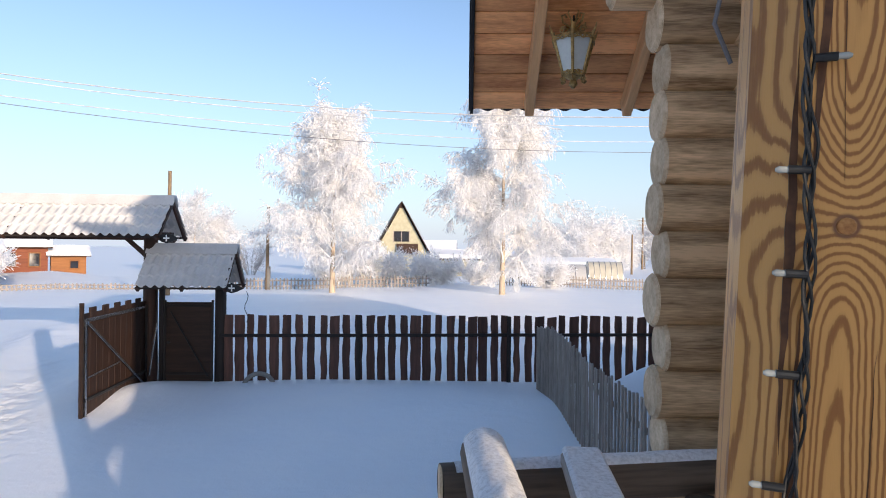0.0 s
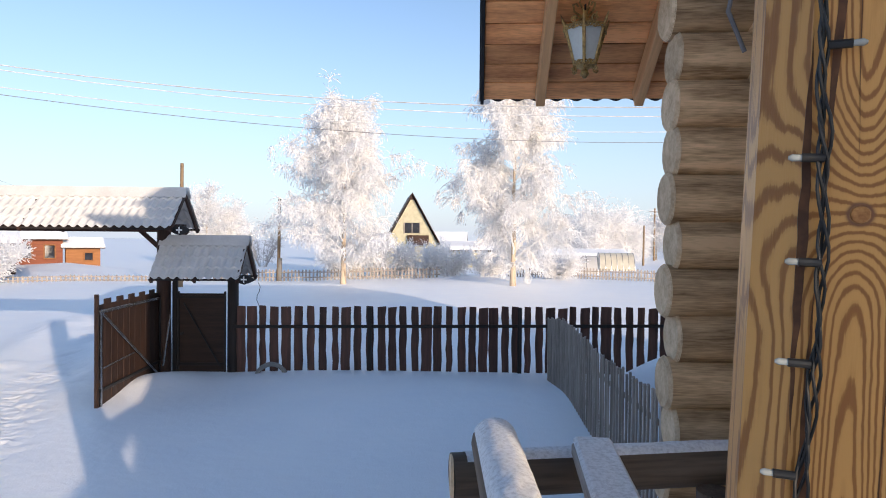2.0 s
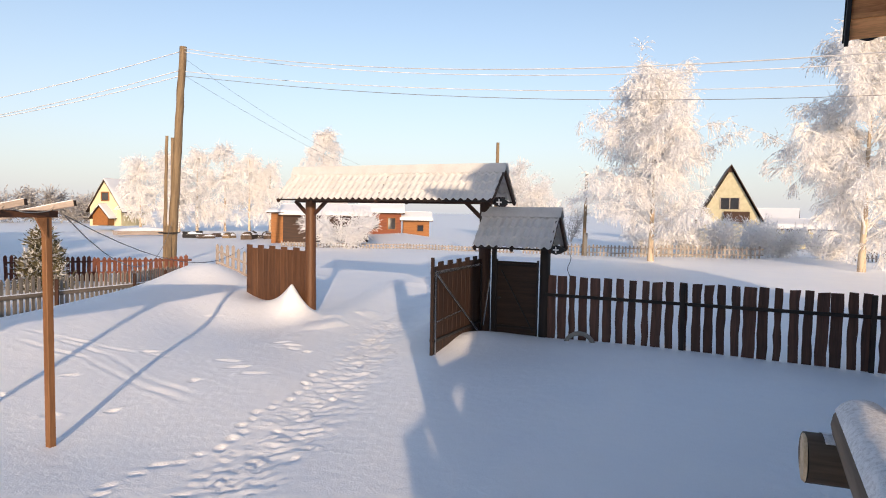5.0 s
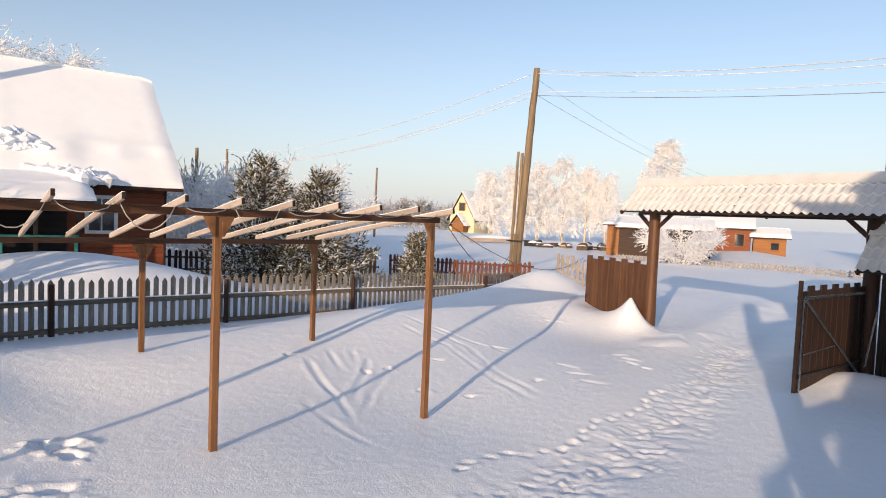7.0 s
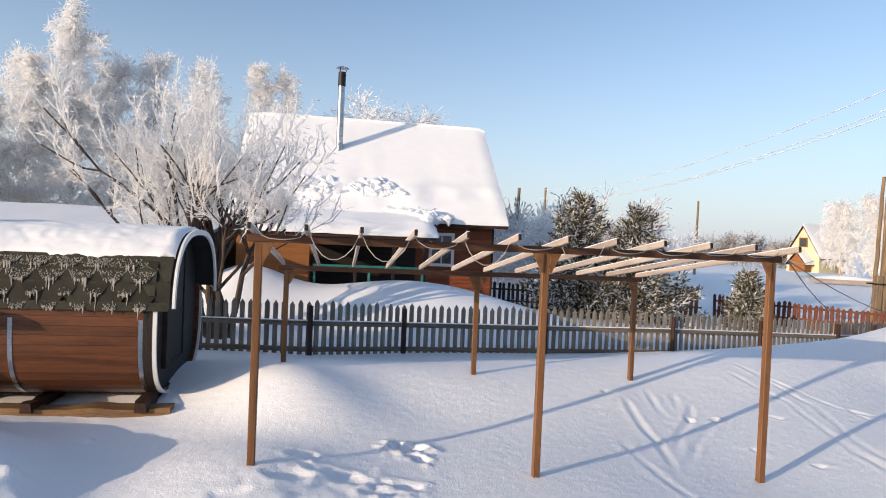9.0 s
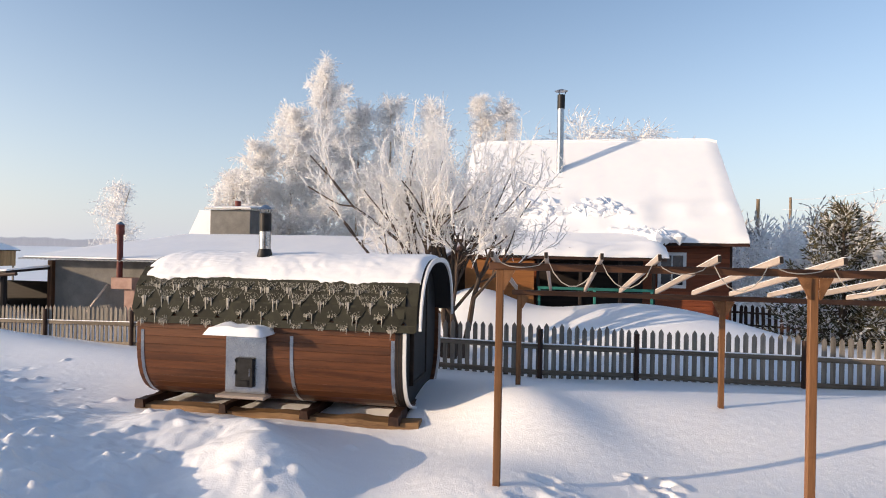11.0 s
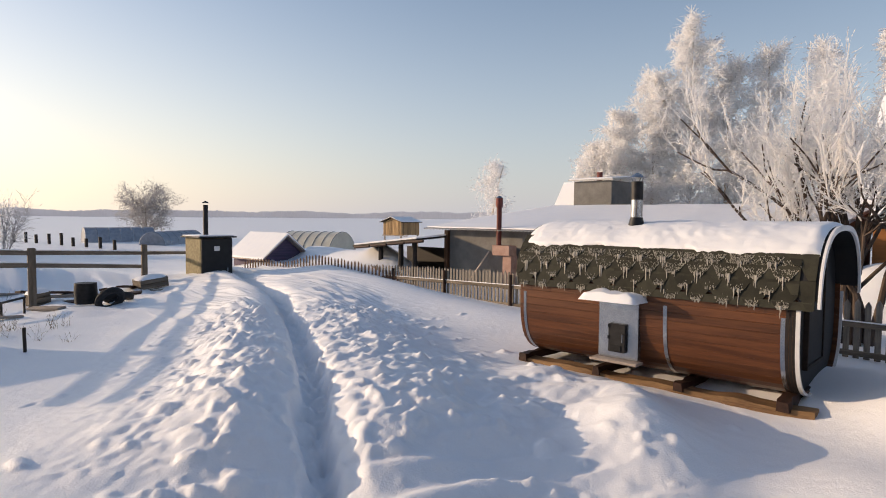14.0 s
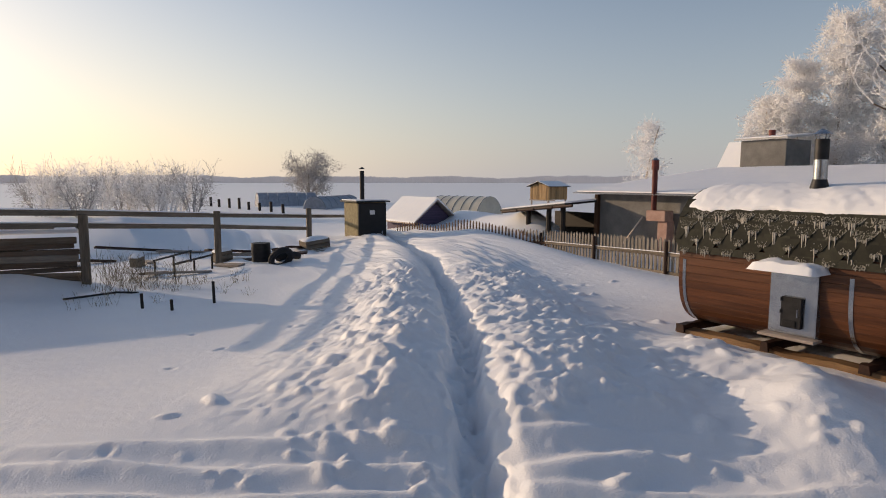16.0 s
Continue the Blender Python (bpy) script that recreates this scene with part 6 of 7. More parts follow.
def frost_tree(name, x, y, height, spread, label, seed, twigs=4000, limbs=34, low=0.22, droop=0.32, seg=0.2, width=0.022,
               trunk_r=0.13, bark=None, frost=None, lean=(0, 0), up=0.55, round_top=0.62, group="frosted trees", z=None, hang=5, column=False, clump=1):
    rg = np.random.default_rng(seed)
    base = gz(x, y) - 0.1 if z is None else z
    tree = thing(name, pose(x, y, base), label, "tree", group)
    tr = [(lean[0] * height * t ** 1.5 + 0.05 * rg.normal() * height * 0.1 * t, lean[1] * height * t ** 1.5 + 0.05 * rg.normal() * height * 0.1 * t, height * t * 0.97) for t in np.linspace(0, 1, 9)]
    part("trunk", Shape().tube(tr, [trunk_r * (1.25 if i == 0 else 1) * (1 - 0.93 * i / 8) + 0.008 for i in range(9)], 9), bark or BIRCH, tree, smooth=True)
    tr = np.array(tr)
    sh, S, D = Shape(), [], []
    for i in range(limbs):
        f = low + (0.97 - low) * (i + rg.uniform(0, 1)) / limbs
        k = f * 8
        p = tr[int(k)] + (tr[min(int(k) + 1, 8)] - tr[int(k)]) * (k - int(k))
        az = rg.uniform(0, 2 * math.pi)
        g = (f - low) / (1 - low)
        prof = min(1.0, 0.7 + 1.6 * g) * (1 - g) ** round_top if column else math.sin(math.pi * (0.26 + 0.60 * g)) ** 0.6
        ln = spread * ((0.08 if column else 0.25) + 0.9 * prof) * rg.uniform(0.65, 1.15)
        d = np.array([math.cos(az), math.sin(az), up + 0.5 * f + rg.normal() * 0.12])
        d /= np.linalg.norm(d)
        pts = [p]
        m = 6
        for j in range(m):
            d = d + np.array([0, 0, 0.05 if j < 3 else -0.22 * (droop > 0)]) + rg.normal(0, 0.10, 3)
            d /= np.linalg.norm(d)
            pts.append(pts[-1] + d * ln / m)
        r0 = trunk_r * 0.34 * (1 - 0.6 * f)
        sh.tube([tuple(q) for q in pts], [r0 * (1 - 0.85 * j / m) + 0.006 for j in range(m + 1)], 5, False)
        pts = np.array(pts)
        for b in range(5):
            t = rg.uniform(0.25, 1.0) * m
            q = pts[int(min(t, m - 0.01))] + (pts[int(min(t, m - 0.01)) + 1] - pts[int(min(t, m - 0.01))]) * (t % 1)
            e = d * 0.5 + rg.normal(0, 0.6, 3) + np.array([0, 0, 0.25])
            e /= np.linalg.norm(e)
            sub = [q]
            for j in range(4):
                e = e + np.array([0, 0, -0.12 * (droop > 0)]) + rg.normal(0, 0.15, 3)
                e /= np.linalg.norm(e)
                sub.append(sub[-1] + e * ln * 0.42 / 4)
            sh.tube([tuple(v) for v in sub], [r0 * 0.4 * (1 - 0.8 * j / 4) + 0.004 for j in range(5)], 4, False)
            sub = np.array(sub)
            cnt = max(1, int(twigs / limbs / 6))
            tt = rg.uniform(0, 3.99, cnt)
            S.append(sub[tt.astype(int)] + (sub[tt.astype(int) + 1] - sub[tt.astype(int)]) * (tt % 1)[:, None])
            D.append(rg.normal(0, 0.55, (cnt, 3)) + e * 0.6)
        cnt = max(1, int(twigs / limbs / 6))
        tt = rg.uniform(0.8, m - 0.01, cnt)
        S.append(pts[tt.astype(int)] + (pts[tt.astype(int) + 1] - pts[tt.astype(int)]) * (tt % 1)[:, None])
        D.append(rg.normal(0, 0.5, (cnt, 3)) + d * 0.7)
    tagged(part("branchwork", sh, frost or FROST, tree, "frosted branches", smooth=True), kind="stuff")
    S, D = np.concatenate(S), np.concatenate(D)
    if clump > 1:           # twigs grow in tufts with gaps between
        pick = rg.permutation(len(S))[:max(1, len(S) // clump)][rg.integers(0, max(1, len(S) // clump), len(S))]
        S, D = S[pick] + rg.normal(0, 0.035, S.shape), D[pick] + rg.normal(0, 0.38, D.shape)
    D /= np.linalg.norm(D, axis=1)[:, None]
    part("crown", quads_mesh("crown", strands(rg, S, D, hang, seg, droop, width), frost or FROST), None, tree, "white hoar-frosted twigs")
    return tree


frost_tree("birch_tree", -6.6, 31.5, 9.1, 4.7, "tall white hoar-frosted birch with drooping twigs", 1, 16000, 64, low=0.11, droop=0.32, hang=5, seg=0.135, width=0.028, up=0.62, column=True, clump=7, round_top=0.5)
frost_tree("birch_tree", 1.95, 31.0, 9.9, 4.3, "tall white hoar-frosted birch with drooping twigs", 2, 16500, 64, low=0.07, droop=0.32, hang=5, seg=0.135, width=0.028, up=0.7, column=True, clump=9, round_top=0.42)
for i, (px, py, h, s) in enumerate(((-61.9, 40.8, 7.8, 3.0), (-60.4, 43.0, 8.6, 3.0), (-58.6, 45.4, 9.3, 3.2), (-56.8, 47.7, 9.7, 3.3), (-55.1, 49.7, 8.8, 3.0), (-53.5, 51.3, 8.0, 3.0), (-57.9, 42.6, 7.0, 2.8))):
    frost_tree("birch_tree", px, py, h, s, "distant pale frosted birch beside the lane", 20 + i, 2300, 34, low=0.10, width=0.05, seg=0.24, hang=4, up=0.7, column=True, clump=7, round_top=0.5)
frost_tree("birch_tree", -41.2, 46.6, 10.4, 3.3, "wide white frosted birch behind the lane", 28, 4500, 44, low=0.12, width=0.045, seg=0.2, hang=4, up=0.62, column=True, clump=8, round_top=0.5)
for i, (px, py, h, s) in enumerate(((-26.8, 60.6, 6.8, 2.3), (-24.7, 61.5, 5.2, 1.9), (-28.6, 62.5, 4.6, 2.0))):
    frost_tree("tree", px, py, h, s, "rounded white frosted tree beyond the lane", 31 + i, 2600, 30, low=0.08, width=0.04, seg=0.16, droop=0.0)
for i, (px, py, h, s, n) in enumerate(((-28.3, -16.7, 12.2, 3.2, 4600), (-27.4, -18.2, 9.8, 3.1, 3800), (-26.5, -19.5, 8.0, 2.8, 2900), (-25.7, -20.5, 6.4, 2.4, 2200), (-29.0, -15.2, 10.2, 3.0, 3400),
                                      (-29.8, -13.7, 10.9, 2.6, 2600), (-30.7, -11.7, 10.6, 2.4, 2400), (-31.5, -9.2, 11.2, 1.9, 2400), (-31.8, -8.0, 10.9, 1.8, 2000))):
    frost_tree("birch_tree", px, py, h, s, "tall pinkish-white frosted birch behind the house", 40 + i, int(n * 2.1), 60, low=0.06, width=0.028, seg=0.125, droop=0.03, hang=4, up=1.25, column=True, clump=5, round_top=0.5)
def fruit_tree(x, y, seed):
    """Several dark stems that fork again and again into frosted twigs."""
    rg = np.random.default_rng(seed)
    t = thing("fruit_tree", pose(x, y, gz(x, y) - 0.1), "bare many-stemmed fruit tree furred with frost", "tree", "frosted trees")
    fine = Shape()
    S, D = [], []

    def grow(p, d, ln, r, depth, shape):
        pts = [p]
        for k in range(4):
            d = d + rg.normal(0, 0.12, 3) + np.array([0, 0, 0.05 + 0.05 * depth])
            d = d / np.linalg.norm(d)
            pts.append(pts[-1] + d * ln / 4)
        (shape if depth < 3 else fine).tube([tuple(q) for q in pts], [max(r, 0.0145) * (1 - 0.35 * k / 4) for k in range(5)], 7 if depth < 2 else 5, False)
        if depth >= 3:
            for q in pts[1:]:
                for j in range(2):
                    S.append(q + rg.normal(0, 0.03, 3))
                    D.append(d * 0.5 + rg.normal(0, 0.6, 3) + np.array([0, 0, 0.1]))
        if depth < 4:
            for j in range(3 if depth < 3 else 2):
                e = d + rg.normal(0, 0.46, 3) + np.array([0, 0, 0.02])
                grow(pts[int(rg.integers(2, 5))], e / np.linalg.norm(e), ln * rg.uniform(0.55, 0.8), r * 0.52, depth + 1, shape)

    for k, (az, tilt, ln) in enumerate(((0.2, 0.12, 2.2), (1.5, 0.03, 1.9), (2.7, 0.08, 2.2), (4.2, 0.22, 2.6), (4.9, 0.36, 2.6), (3.9, 0.34, 2.3), (4.6, 0.52, 2.4), (5.6, 0.2, 2.0), (5.1, 0.68, 2.1), (3.3, 0.06, 2.0))):
        stem = Shape()
        grow(np.array([0.18 * math.cos(az), 0.18 * math.sin(az), 0.0]), np.array([math.cos(az) * tilt, math.sin(az) * tilt, 1.0]), ln, 0.075, 0, stem)
        part("stem", stem, BARK, t, "dark forking stem", smooth=True)
    tagged(part("branchwork", fine, FROST, t, "frost-furred branches", smooth=True), kind="stuff")
    S, D = np.array(S), np.array(D)
    D /= np.linalg.norm(D, axis=1)[:, None]
    part("crown", quads_mesh("crown", strands(rg, S, D, 3, 0.10, 0.02, 0.0105), FROST), None, t, "white frosted twigs")


fruit_tree(-12.9, -4.35, 60)
frost_tree("tree", -30, -33.3, 6.6, 1.5, "lone leaning frosted tree behind the sheds", 61, 1300, 20, low=0.3, lean=(-0.07, 0.17), width=0.03, seg=0.14, droop=0.02, clump=4)
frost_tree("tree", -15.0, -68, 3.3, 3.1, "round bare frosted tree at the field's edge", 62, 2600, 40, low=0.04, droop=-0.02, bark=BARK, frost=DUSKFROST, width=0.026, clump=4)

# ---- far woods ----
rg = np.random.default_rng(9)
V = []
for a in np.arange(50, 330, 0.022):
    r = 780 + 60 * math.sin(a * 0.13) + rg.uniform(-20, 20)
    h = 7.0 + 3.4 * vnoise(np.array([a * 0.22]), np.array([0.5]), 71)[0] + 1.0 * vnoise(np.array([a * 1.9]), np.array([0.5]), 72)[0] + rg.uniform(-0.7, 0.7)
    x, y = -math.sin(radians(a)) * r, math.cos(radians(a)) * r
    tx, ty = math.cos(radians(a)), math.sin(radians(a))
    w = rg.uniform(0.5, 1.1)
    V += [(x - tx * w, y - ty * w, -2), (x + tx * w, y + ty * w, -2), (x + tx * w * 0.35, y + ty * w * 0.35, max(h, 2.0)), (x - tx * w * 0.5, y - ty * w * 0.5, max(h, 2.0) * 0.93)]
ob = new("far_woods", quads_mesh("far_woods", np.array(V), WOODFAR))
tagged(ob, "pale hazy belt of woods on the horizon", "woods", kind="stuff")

# ---- utility pole ----
pole = thing("utility_pole", pose(-19.5, 14.3, 0), "leaning weathered wooden utility pole with wires", "utility pole", "utility poles")
log("shaft", (0, -0.02, -0.2), (0.34, 0.32, 8.05), 0.17, 0.12, POLEWOOD, pole, n=12, wob=0.015, seed=3)
log("prop", (-0.02, -0.26, -0.2), (0.02, -0.12, 4.9), 0.07, 0.05, POLEWOOD, pole, n=10, wob=0.012, seed=5)
beam("footing_post", (0.12, -0.24, -0.3), (0.14, -0.2, 1.75), 0.2, 0.2, POLEWOOD, pole, "thick squared footing post", c=0.02)
for z in (0.55, 1.5):
    part("wire_band", Shape().tube([(0.06 + 0.3 * math.cos(a), -0.1 + 0.36 * math.sin(a), z) for a in np.arange(0, 6.4, 0.35)], 0.02, 5), IRON, pole, "wire lashing", smooth=True)

# ---- wires ----
def wire(name, p, q, sag, mat, r, label, parent=None, n=14):
    p, q = Vector(p), Vector(q)
    pts = [tuple(p + (q - p) * (i / n) + Vector((0, 0, -4 * sag * (i / n) * (1 - i / n)))) for i in range(n + 1)]
    sh = Shape().tube(pts, r, 5)
    return part(name, sh, mat, parent, label, smooth=True) if parent else solid(name, sh, mat, label, "wire", group="overhead wires", smooth=True)


TOPP = Vector((-19.2, 14.6, 8.0))
for dz, far, sag, r, mat in ((0.0, (15.24, 13.9, 5.97), 1.44, 0.013, CABLE), (-0.12, (15.3, 15.5, 6.0), 1.40, 0.011, CABLE), (-0.8, (15.47, 23.9, 6.93), 1.14, 0.012, CABLE), (-0.95, (15.5, 24.5, 6.6), 1.14, 0.009, GREYCABLE)):
    wire("wire", TOPP + Vector((0, 0, dz)), far, sag, mat, r, "overhead wire thick with frost", n=24)
for k, (dz, off) in enumerate(((-0.1, 0.0), (-0.75, 0.6), (-0.95, -0.5))):
    wire("wire", TOPP + Vector((0, 0, dz)), (-58, 10 + off, 7.4 + dz), 1.1, CABLE, 0.017, "overhead wire thick with frost")
wire("wire", TOPP + Vector((0, 0, -0.3)), (-28.9, 38.2, 5.6), 0.4, GREYCABLE, 0.005, "thin dark house cable")
wire("wire", TOPP + Vector((0, 0, -0.9)), (-28.6, 38.6, 5.0), 0.3, GREYCABLE, 0.006, "thin dark house cable")
pc = PERG @ Vector((2.6, -0.1, 2.28))
wire("wire", pc, (-19.4, 14.3, 1.9), 1.0, GREYCABLE, 0.007, "slack dark cable to the pole")
wire("wire", pc, (-13.0, 11.9, 1.35), 0.45, GREYCABLE, 0.006, "slack dark cable along the fence")

# ---- poles farther off ----
def far_pole(x, y, top, r, label, cross=False, stub=False):
    p = thing("utility_pole", pose(x, y, gz(x, y)), label, "utility pole", "utility poles")
    log("shaft", (0, 0, -0.2), (0.05, 0.02, top), r, r * 0.75, POLEWOOD, p, n=10)
    if cross:
        beam("cross_arm", (-0.8, 0, top - 0.5), (0.8, 0, top - 0.5), 0.1, 0.1, POLEWOOD, p)
        beam("cross_arm", (-0.55, 0, top - 1.1), (0.55, 0, top - 1.1), 0.1, 0.1, POLEWOOD, p)
    if stub:
        beam("stub", (0.12, -0.05, -0.2), (0.12, -0.05, 1.3), 0.16, 0.16, CONCRETE, p)


far_pole(-11.0, 34.7, 4.7, 0.10, "weathered pole with a concrete foot by the lane", stub=True)
far_pole(-13.95, 29.2, 5.9, 0.11, "pale pole standing behind the gate")
far_pole(25.8, 92, 7.6, 0.16, "distant pole with two cross arms", True)
far_pole(-55.3, 23.3, 6.6, 0.12, "thin distant wooden pole")
far_pole(-58, 10, 7.4, 0.13, "thin distant wooden pole")
far_pole(-44.6, 5.8, 6.2, 0.14, "pole behind the house")
far_pole(-24.3, 17.8, 5.5, 0.10, "pole beside the lane")
far_pole(18.5, 70, 4.5, 0.12, "short distant wooden pole")

# ---- houses across the lane ----
af = thing("a_frame_house", pose(-6.2, 60.3, 0, 0, 0, 10), "steep A-frame house with a yellow front and dark eaves", "house")
part("front_wall", Shape().prism([(-3.6, 0.2), (3.6, 0.2), (0, 6.7)], 0, 6.5, pose(0, 0, 0, 0, 0, 90)), YELLOWWALL, af)
for s2 in (-1, 1):
    prof = [(0, 6.95), (s2 * 3.85, 0.0), (s2 * 3.93, 0.0), (0, 7.08)]
    part("roof", Shape().prism(prof if s2 > 0 else prof[::-1], -0.45, 6.8, pose(0, 0, 0, 0, 0, 90)), DARKWOOD, af)
part("window", Shape().box(-0.75, -0.06, 3.15, 0.75, -0.01, 4.15, 0.01), GLASS, af)
for bx in ((-0.8, -0.72), (-0.04, 0.04), (0.72, 0.8)):
    part("frame", Shape().box(bx[0], -0.09, 3.1, bx[1], -0.01, 4.2, 0.008), GREYWOOD, af)
part("balcony", Shape().box(-0.45, -0.35, 1.95, 1.6, -0.02, 2.95, 0.02), DARKWOOD, af, "dark brown balcony boards")
part("gable_board", Shape().prism([(-0.3, 6.4), (0.3, 6.4), (0, 6.94)], -0.12, -0.02, pose(0, 0, 0, 0, 0, 90)), DARKWOOD, af)


def snow_house(name, x, y, turn, l, w, h, rise, wall, label, over=0.3, windows=(), z=None, thick=0.2):
    """A simple ridged house, ridge along its own x, front on -y."""
    b = gz(x, y) - 0.1 if z is None else z
    ho = thing(name, pose(x, y, b, 0, 0, turn), label, "house")
    part("wall", Shape().prism([(0, 0), (w, 0), (w, h), (w / 2, h + rise), (0, h)], 0, l), wall, ho)
    sl = rise / (w / 2)
    for s2 in (0, 1):
        y0, y1 = (-over, w / 2 + 0.02) if not s2 else (w + over, w / 2 - 0.02)
        z0, z1 = h - over * sl, h + rise
        prof = [(y0, z0), (y1, z1), (y1, z1 + 0.07), (y0, z0 + 0.07)]
        part("roof", Shape().prism(prof if not s2 else prof[::-1], -over, l + over), DARKWOOD, ho)
        part("snow_cover", roof_snow(-over, l + over, y0, z0 + 0.07, y1, z1 + 0.07, thick, int(x) % 50, 24, 10), SNOWCAP, ho, "snow on the roof", smooth=True)
    for (wx, wz, ww, wh) in windows:
        wi = part("window", Shape().box(wx, -0.05, wz, wx + ww, -0.005, wz + wh, 0.008), GLASS, ho)
        for bx in ((wx - 0.08, wz - 0.08, wx + ww + 0.08, wz), (wx - 0.08, wz + wh, wx + ww + 0.08, wz + wh + 0.08), (wx - 0.08, wz, wx, wz + wh), (wx + ww, wz, wx + ww + 0.08, wz + wh)):
            part("frame", Shape().box(bx[0], -0.08, bx[1], bx[2], 0, bx[3], 0.008), ORANGEWALL, wi, "ochre window frame")
    return ho


snow_house("cottage", -32.5, 41.5, 36, 3.4, 4.5, 2.3, 0.9, REDWALL, "low red-brown cottage with a snowy roof across the lane", windows=((0.8, 0.9, 0.7, 0.9), (2.3, 0.9, 0.6, 0.9)))
snow_house("shed", -29.6, 43.6, 36, 2.2, 2.4, 1.75, 0.45, ORANGEWALL, "small ochre plank shed beside the cottage", windows=((1.2, 0.8, 0.5, 0.5),))
snow_house("barn", -33.2, 33.3, 41, 6.2, 4.0, 2.2, 0.6, DARKWOOD, "dark low barn with a snowy roof")
snow_house("shed", -33.9, 32.8, 41, 0.9, 3.2, 2.3, 0.1, ORANGEWALL, "ochre end wall of a shed")
cream = snow_house("house", -62.5, 39.0, 118, 5.0, 3.4, 1.9, 2.9, CREAM, "cream gabled house with a snowy roof", z=0.4)
attic_pane = part("window", Shape().box(-0.04, 1.35, 2.7, 0.0, 2.05, 3.5, 0.01), GLASS, cream)
for b0, b1 in (((1.25, 2.6), (1.35, 3.6)), ((2.05, 2.6), (2.15, 3.6)), ((1.35, 2.6), (2.05, 2.7)), ((1.35, 3.5), (2.05, 3.6))):
    part("frame", Shape().box(-0.07, b0[0], b0[1], 0.0, b1[0], b1[1], 0.008), ORANGEWALL, attic_pane, "ochre window frame")
snow_house("porch_house", -62.6, 37.6, 118, 1.4, 1.6, 1.0, 1.0, ORANGEWALL, "small ochre gabled porch", z=0.5)
snow_house("farmhouse", -3.4, 59.5, 0, 7.0, 5.0, 1.7, 0.5, YELLOWWALL, "long low yellow house deep in snow", windows=((3.8, 0.7, 0.9, 0.7),), thick=0.35)
snow_house("farmhouse", -6.0, 76, 0, 4.6, 5.0, 2.6, 1.1, REDWALL, "brown house with a bare roof far behind", thick=0.02)
snow_house("farmhouse", 7.0, 66, 0, 9.0, 5.0, 0.9, 0.5, CONCRETE, "low sheds deep in snow", thick=0.4)


def greenhouse(x, y, turn, l, r, label, ribs=7, mat=None, z=None):
    g = thing("greenhouse", pose(x, y, gz(x, y) - 0.05 if z is None else z, 0, 0, turn), label, "greenhouse", "greenhouses")
    n = 14
    arc = [(r * math.cos(math.pi * i / n), r * 1.05 * math.sin(math.pi * i / n)) for i in range(n + 1)]
    inn = [(a * 0.985, b * 0.985) for a, b in arc]
    part("cover", Shape().prism(arc + inn[::-1], 0, l), mat or POLY, g, "milky arched sheet", smooth=True)
    for e in (0.0, l - 0.02):
        part("end_panel", Shape().prism([(a * 0.98, b * 0.98) for a, b in arc], e, e + 0.02), mat or POLY, g)
    for k in range(ribs):
        xx = l * k / (ribs - 1)
        part("rib", Shape().tube([(xx, a * 1.005, b * 1.005) for a, b in arc], 0.02, 5), STEEL, g, smooth=True)
    return g


greenhouse(4.3, 48.2, -5, 4.9, 1.35, "snow-dusted arched greenhouse across the lane", mat=ROOFSHEET)
greenhouse(10.8, 55.5, -5, 2.9, 1.5, "milky plastic arched greenhouse across the lane")
greenhouse(-14.4, -32.2, 120, 3.2, 1.5, "yellowed arched greenhouse in the kitchen garden", mat=POLY, z=-0.05)
greenhouse(-8.3, -60, 180, 5.4, 1.25, "low snow-covered arched greenhouse", mat=BLUESNOWROOF)
greenhouse(-12.0, -52.8, 230, 7.4, 1.05, "open-ended low greenhouse arch", mat=BLUESNOWROOF)


def far_fence(pts, h, gap, w, mat, label, group="far fences"):
    f = thing("fence", pose(pts[0][0], pts[0][1], 0), label, "fence", group)
    pk = picket_mesh(h, w, mat=mat, tip=0.06)
    x0, y0 = pts[0]
    for (ax, ay), (bx, by) in zip(pts, pts[1:]):
        n = int(math.hypot(bx - ax, by - ay) / gap)
        a = math.degrees(math.atan2(by - ay, bx - ax))
        for i in range(n):
            x, y = ax + (bx - ax) * i / n, ay + (by - ay) * i / n
            part("picket", pk, None, f, "", pose(x - x0, y - y0, gz(x, y) - 0.1 + frng.uniform(-0.03, 0.03), 0, -90 + frng.uniform(-2, 2), a))
        for k in (0.35, 0.75):
            beam("rail", (ax - x0, ay - y0, gz(ax, ay) + k * h - 0.1), (bx - x0, by - y0, gz(bx, by) + k * h - 0.1), 0.03, 0.06, mat, f)


far_fence([(2.2, 40.4), (12.5, 38.6)], 0.8, 0.19, 0.09, GREYWOOD, "low weathered picket fence before the greenhouses")
far_fence([(-14.5, 34.2), (-8.0, 35.6), (-2.0, 37.0)], 0.75, 0.2, 0.09, GREYWOOD, "low weathered picket fence behind the birch")
far_fence([(-30.0, 30.0), (-22.0, 33.0), (-15.0, 34.0)], 0.45, 0.22, 0.09, GREYWOOD, "low fence sunk in snow along the lane")
far_fence([(-21.9, 10.1), (-16.9, 13.2)], 0.9, 0.16, 0.11, REDFENCE, "red-brown picket fence beyond the yard")
# brighter orange puts the sunlight into this panel's colour
far_fence([(-22.6, 8.3), (-21.9, 9.6)], 1.15, 0.16, 0.12, ORANGEWALL, "red-brown picket fence panel coloured brighter as sunlit")
far_fence([(-22.2, 1.9), (-21.7, 4.4)], 1.0, 0.16, 0.1, DARKWOOD, "dark picket fence at the house's corner")
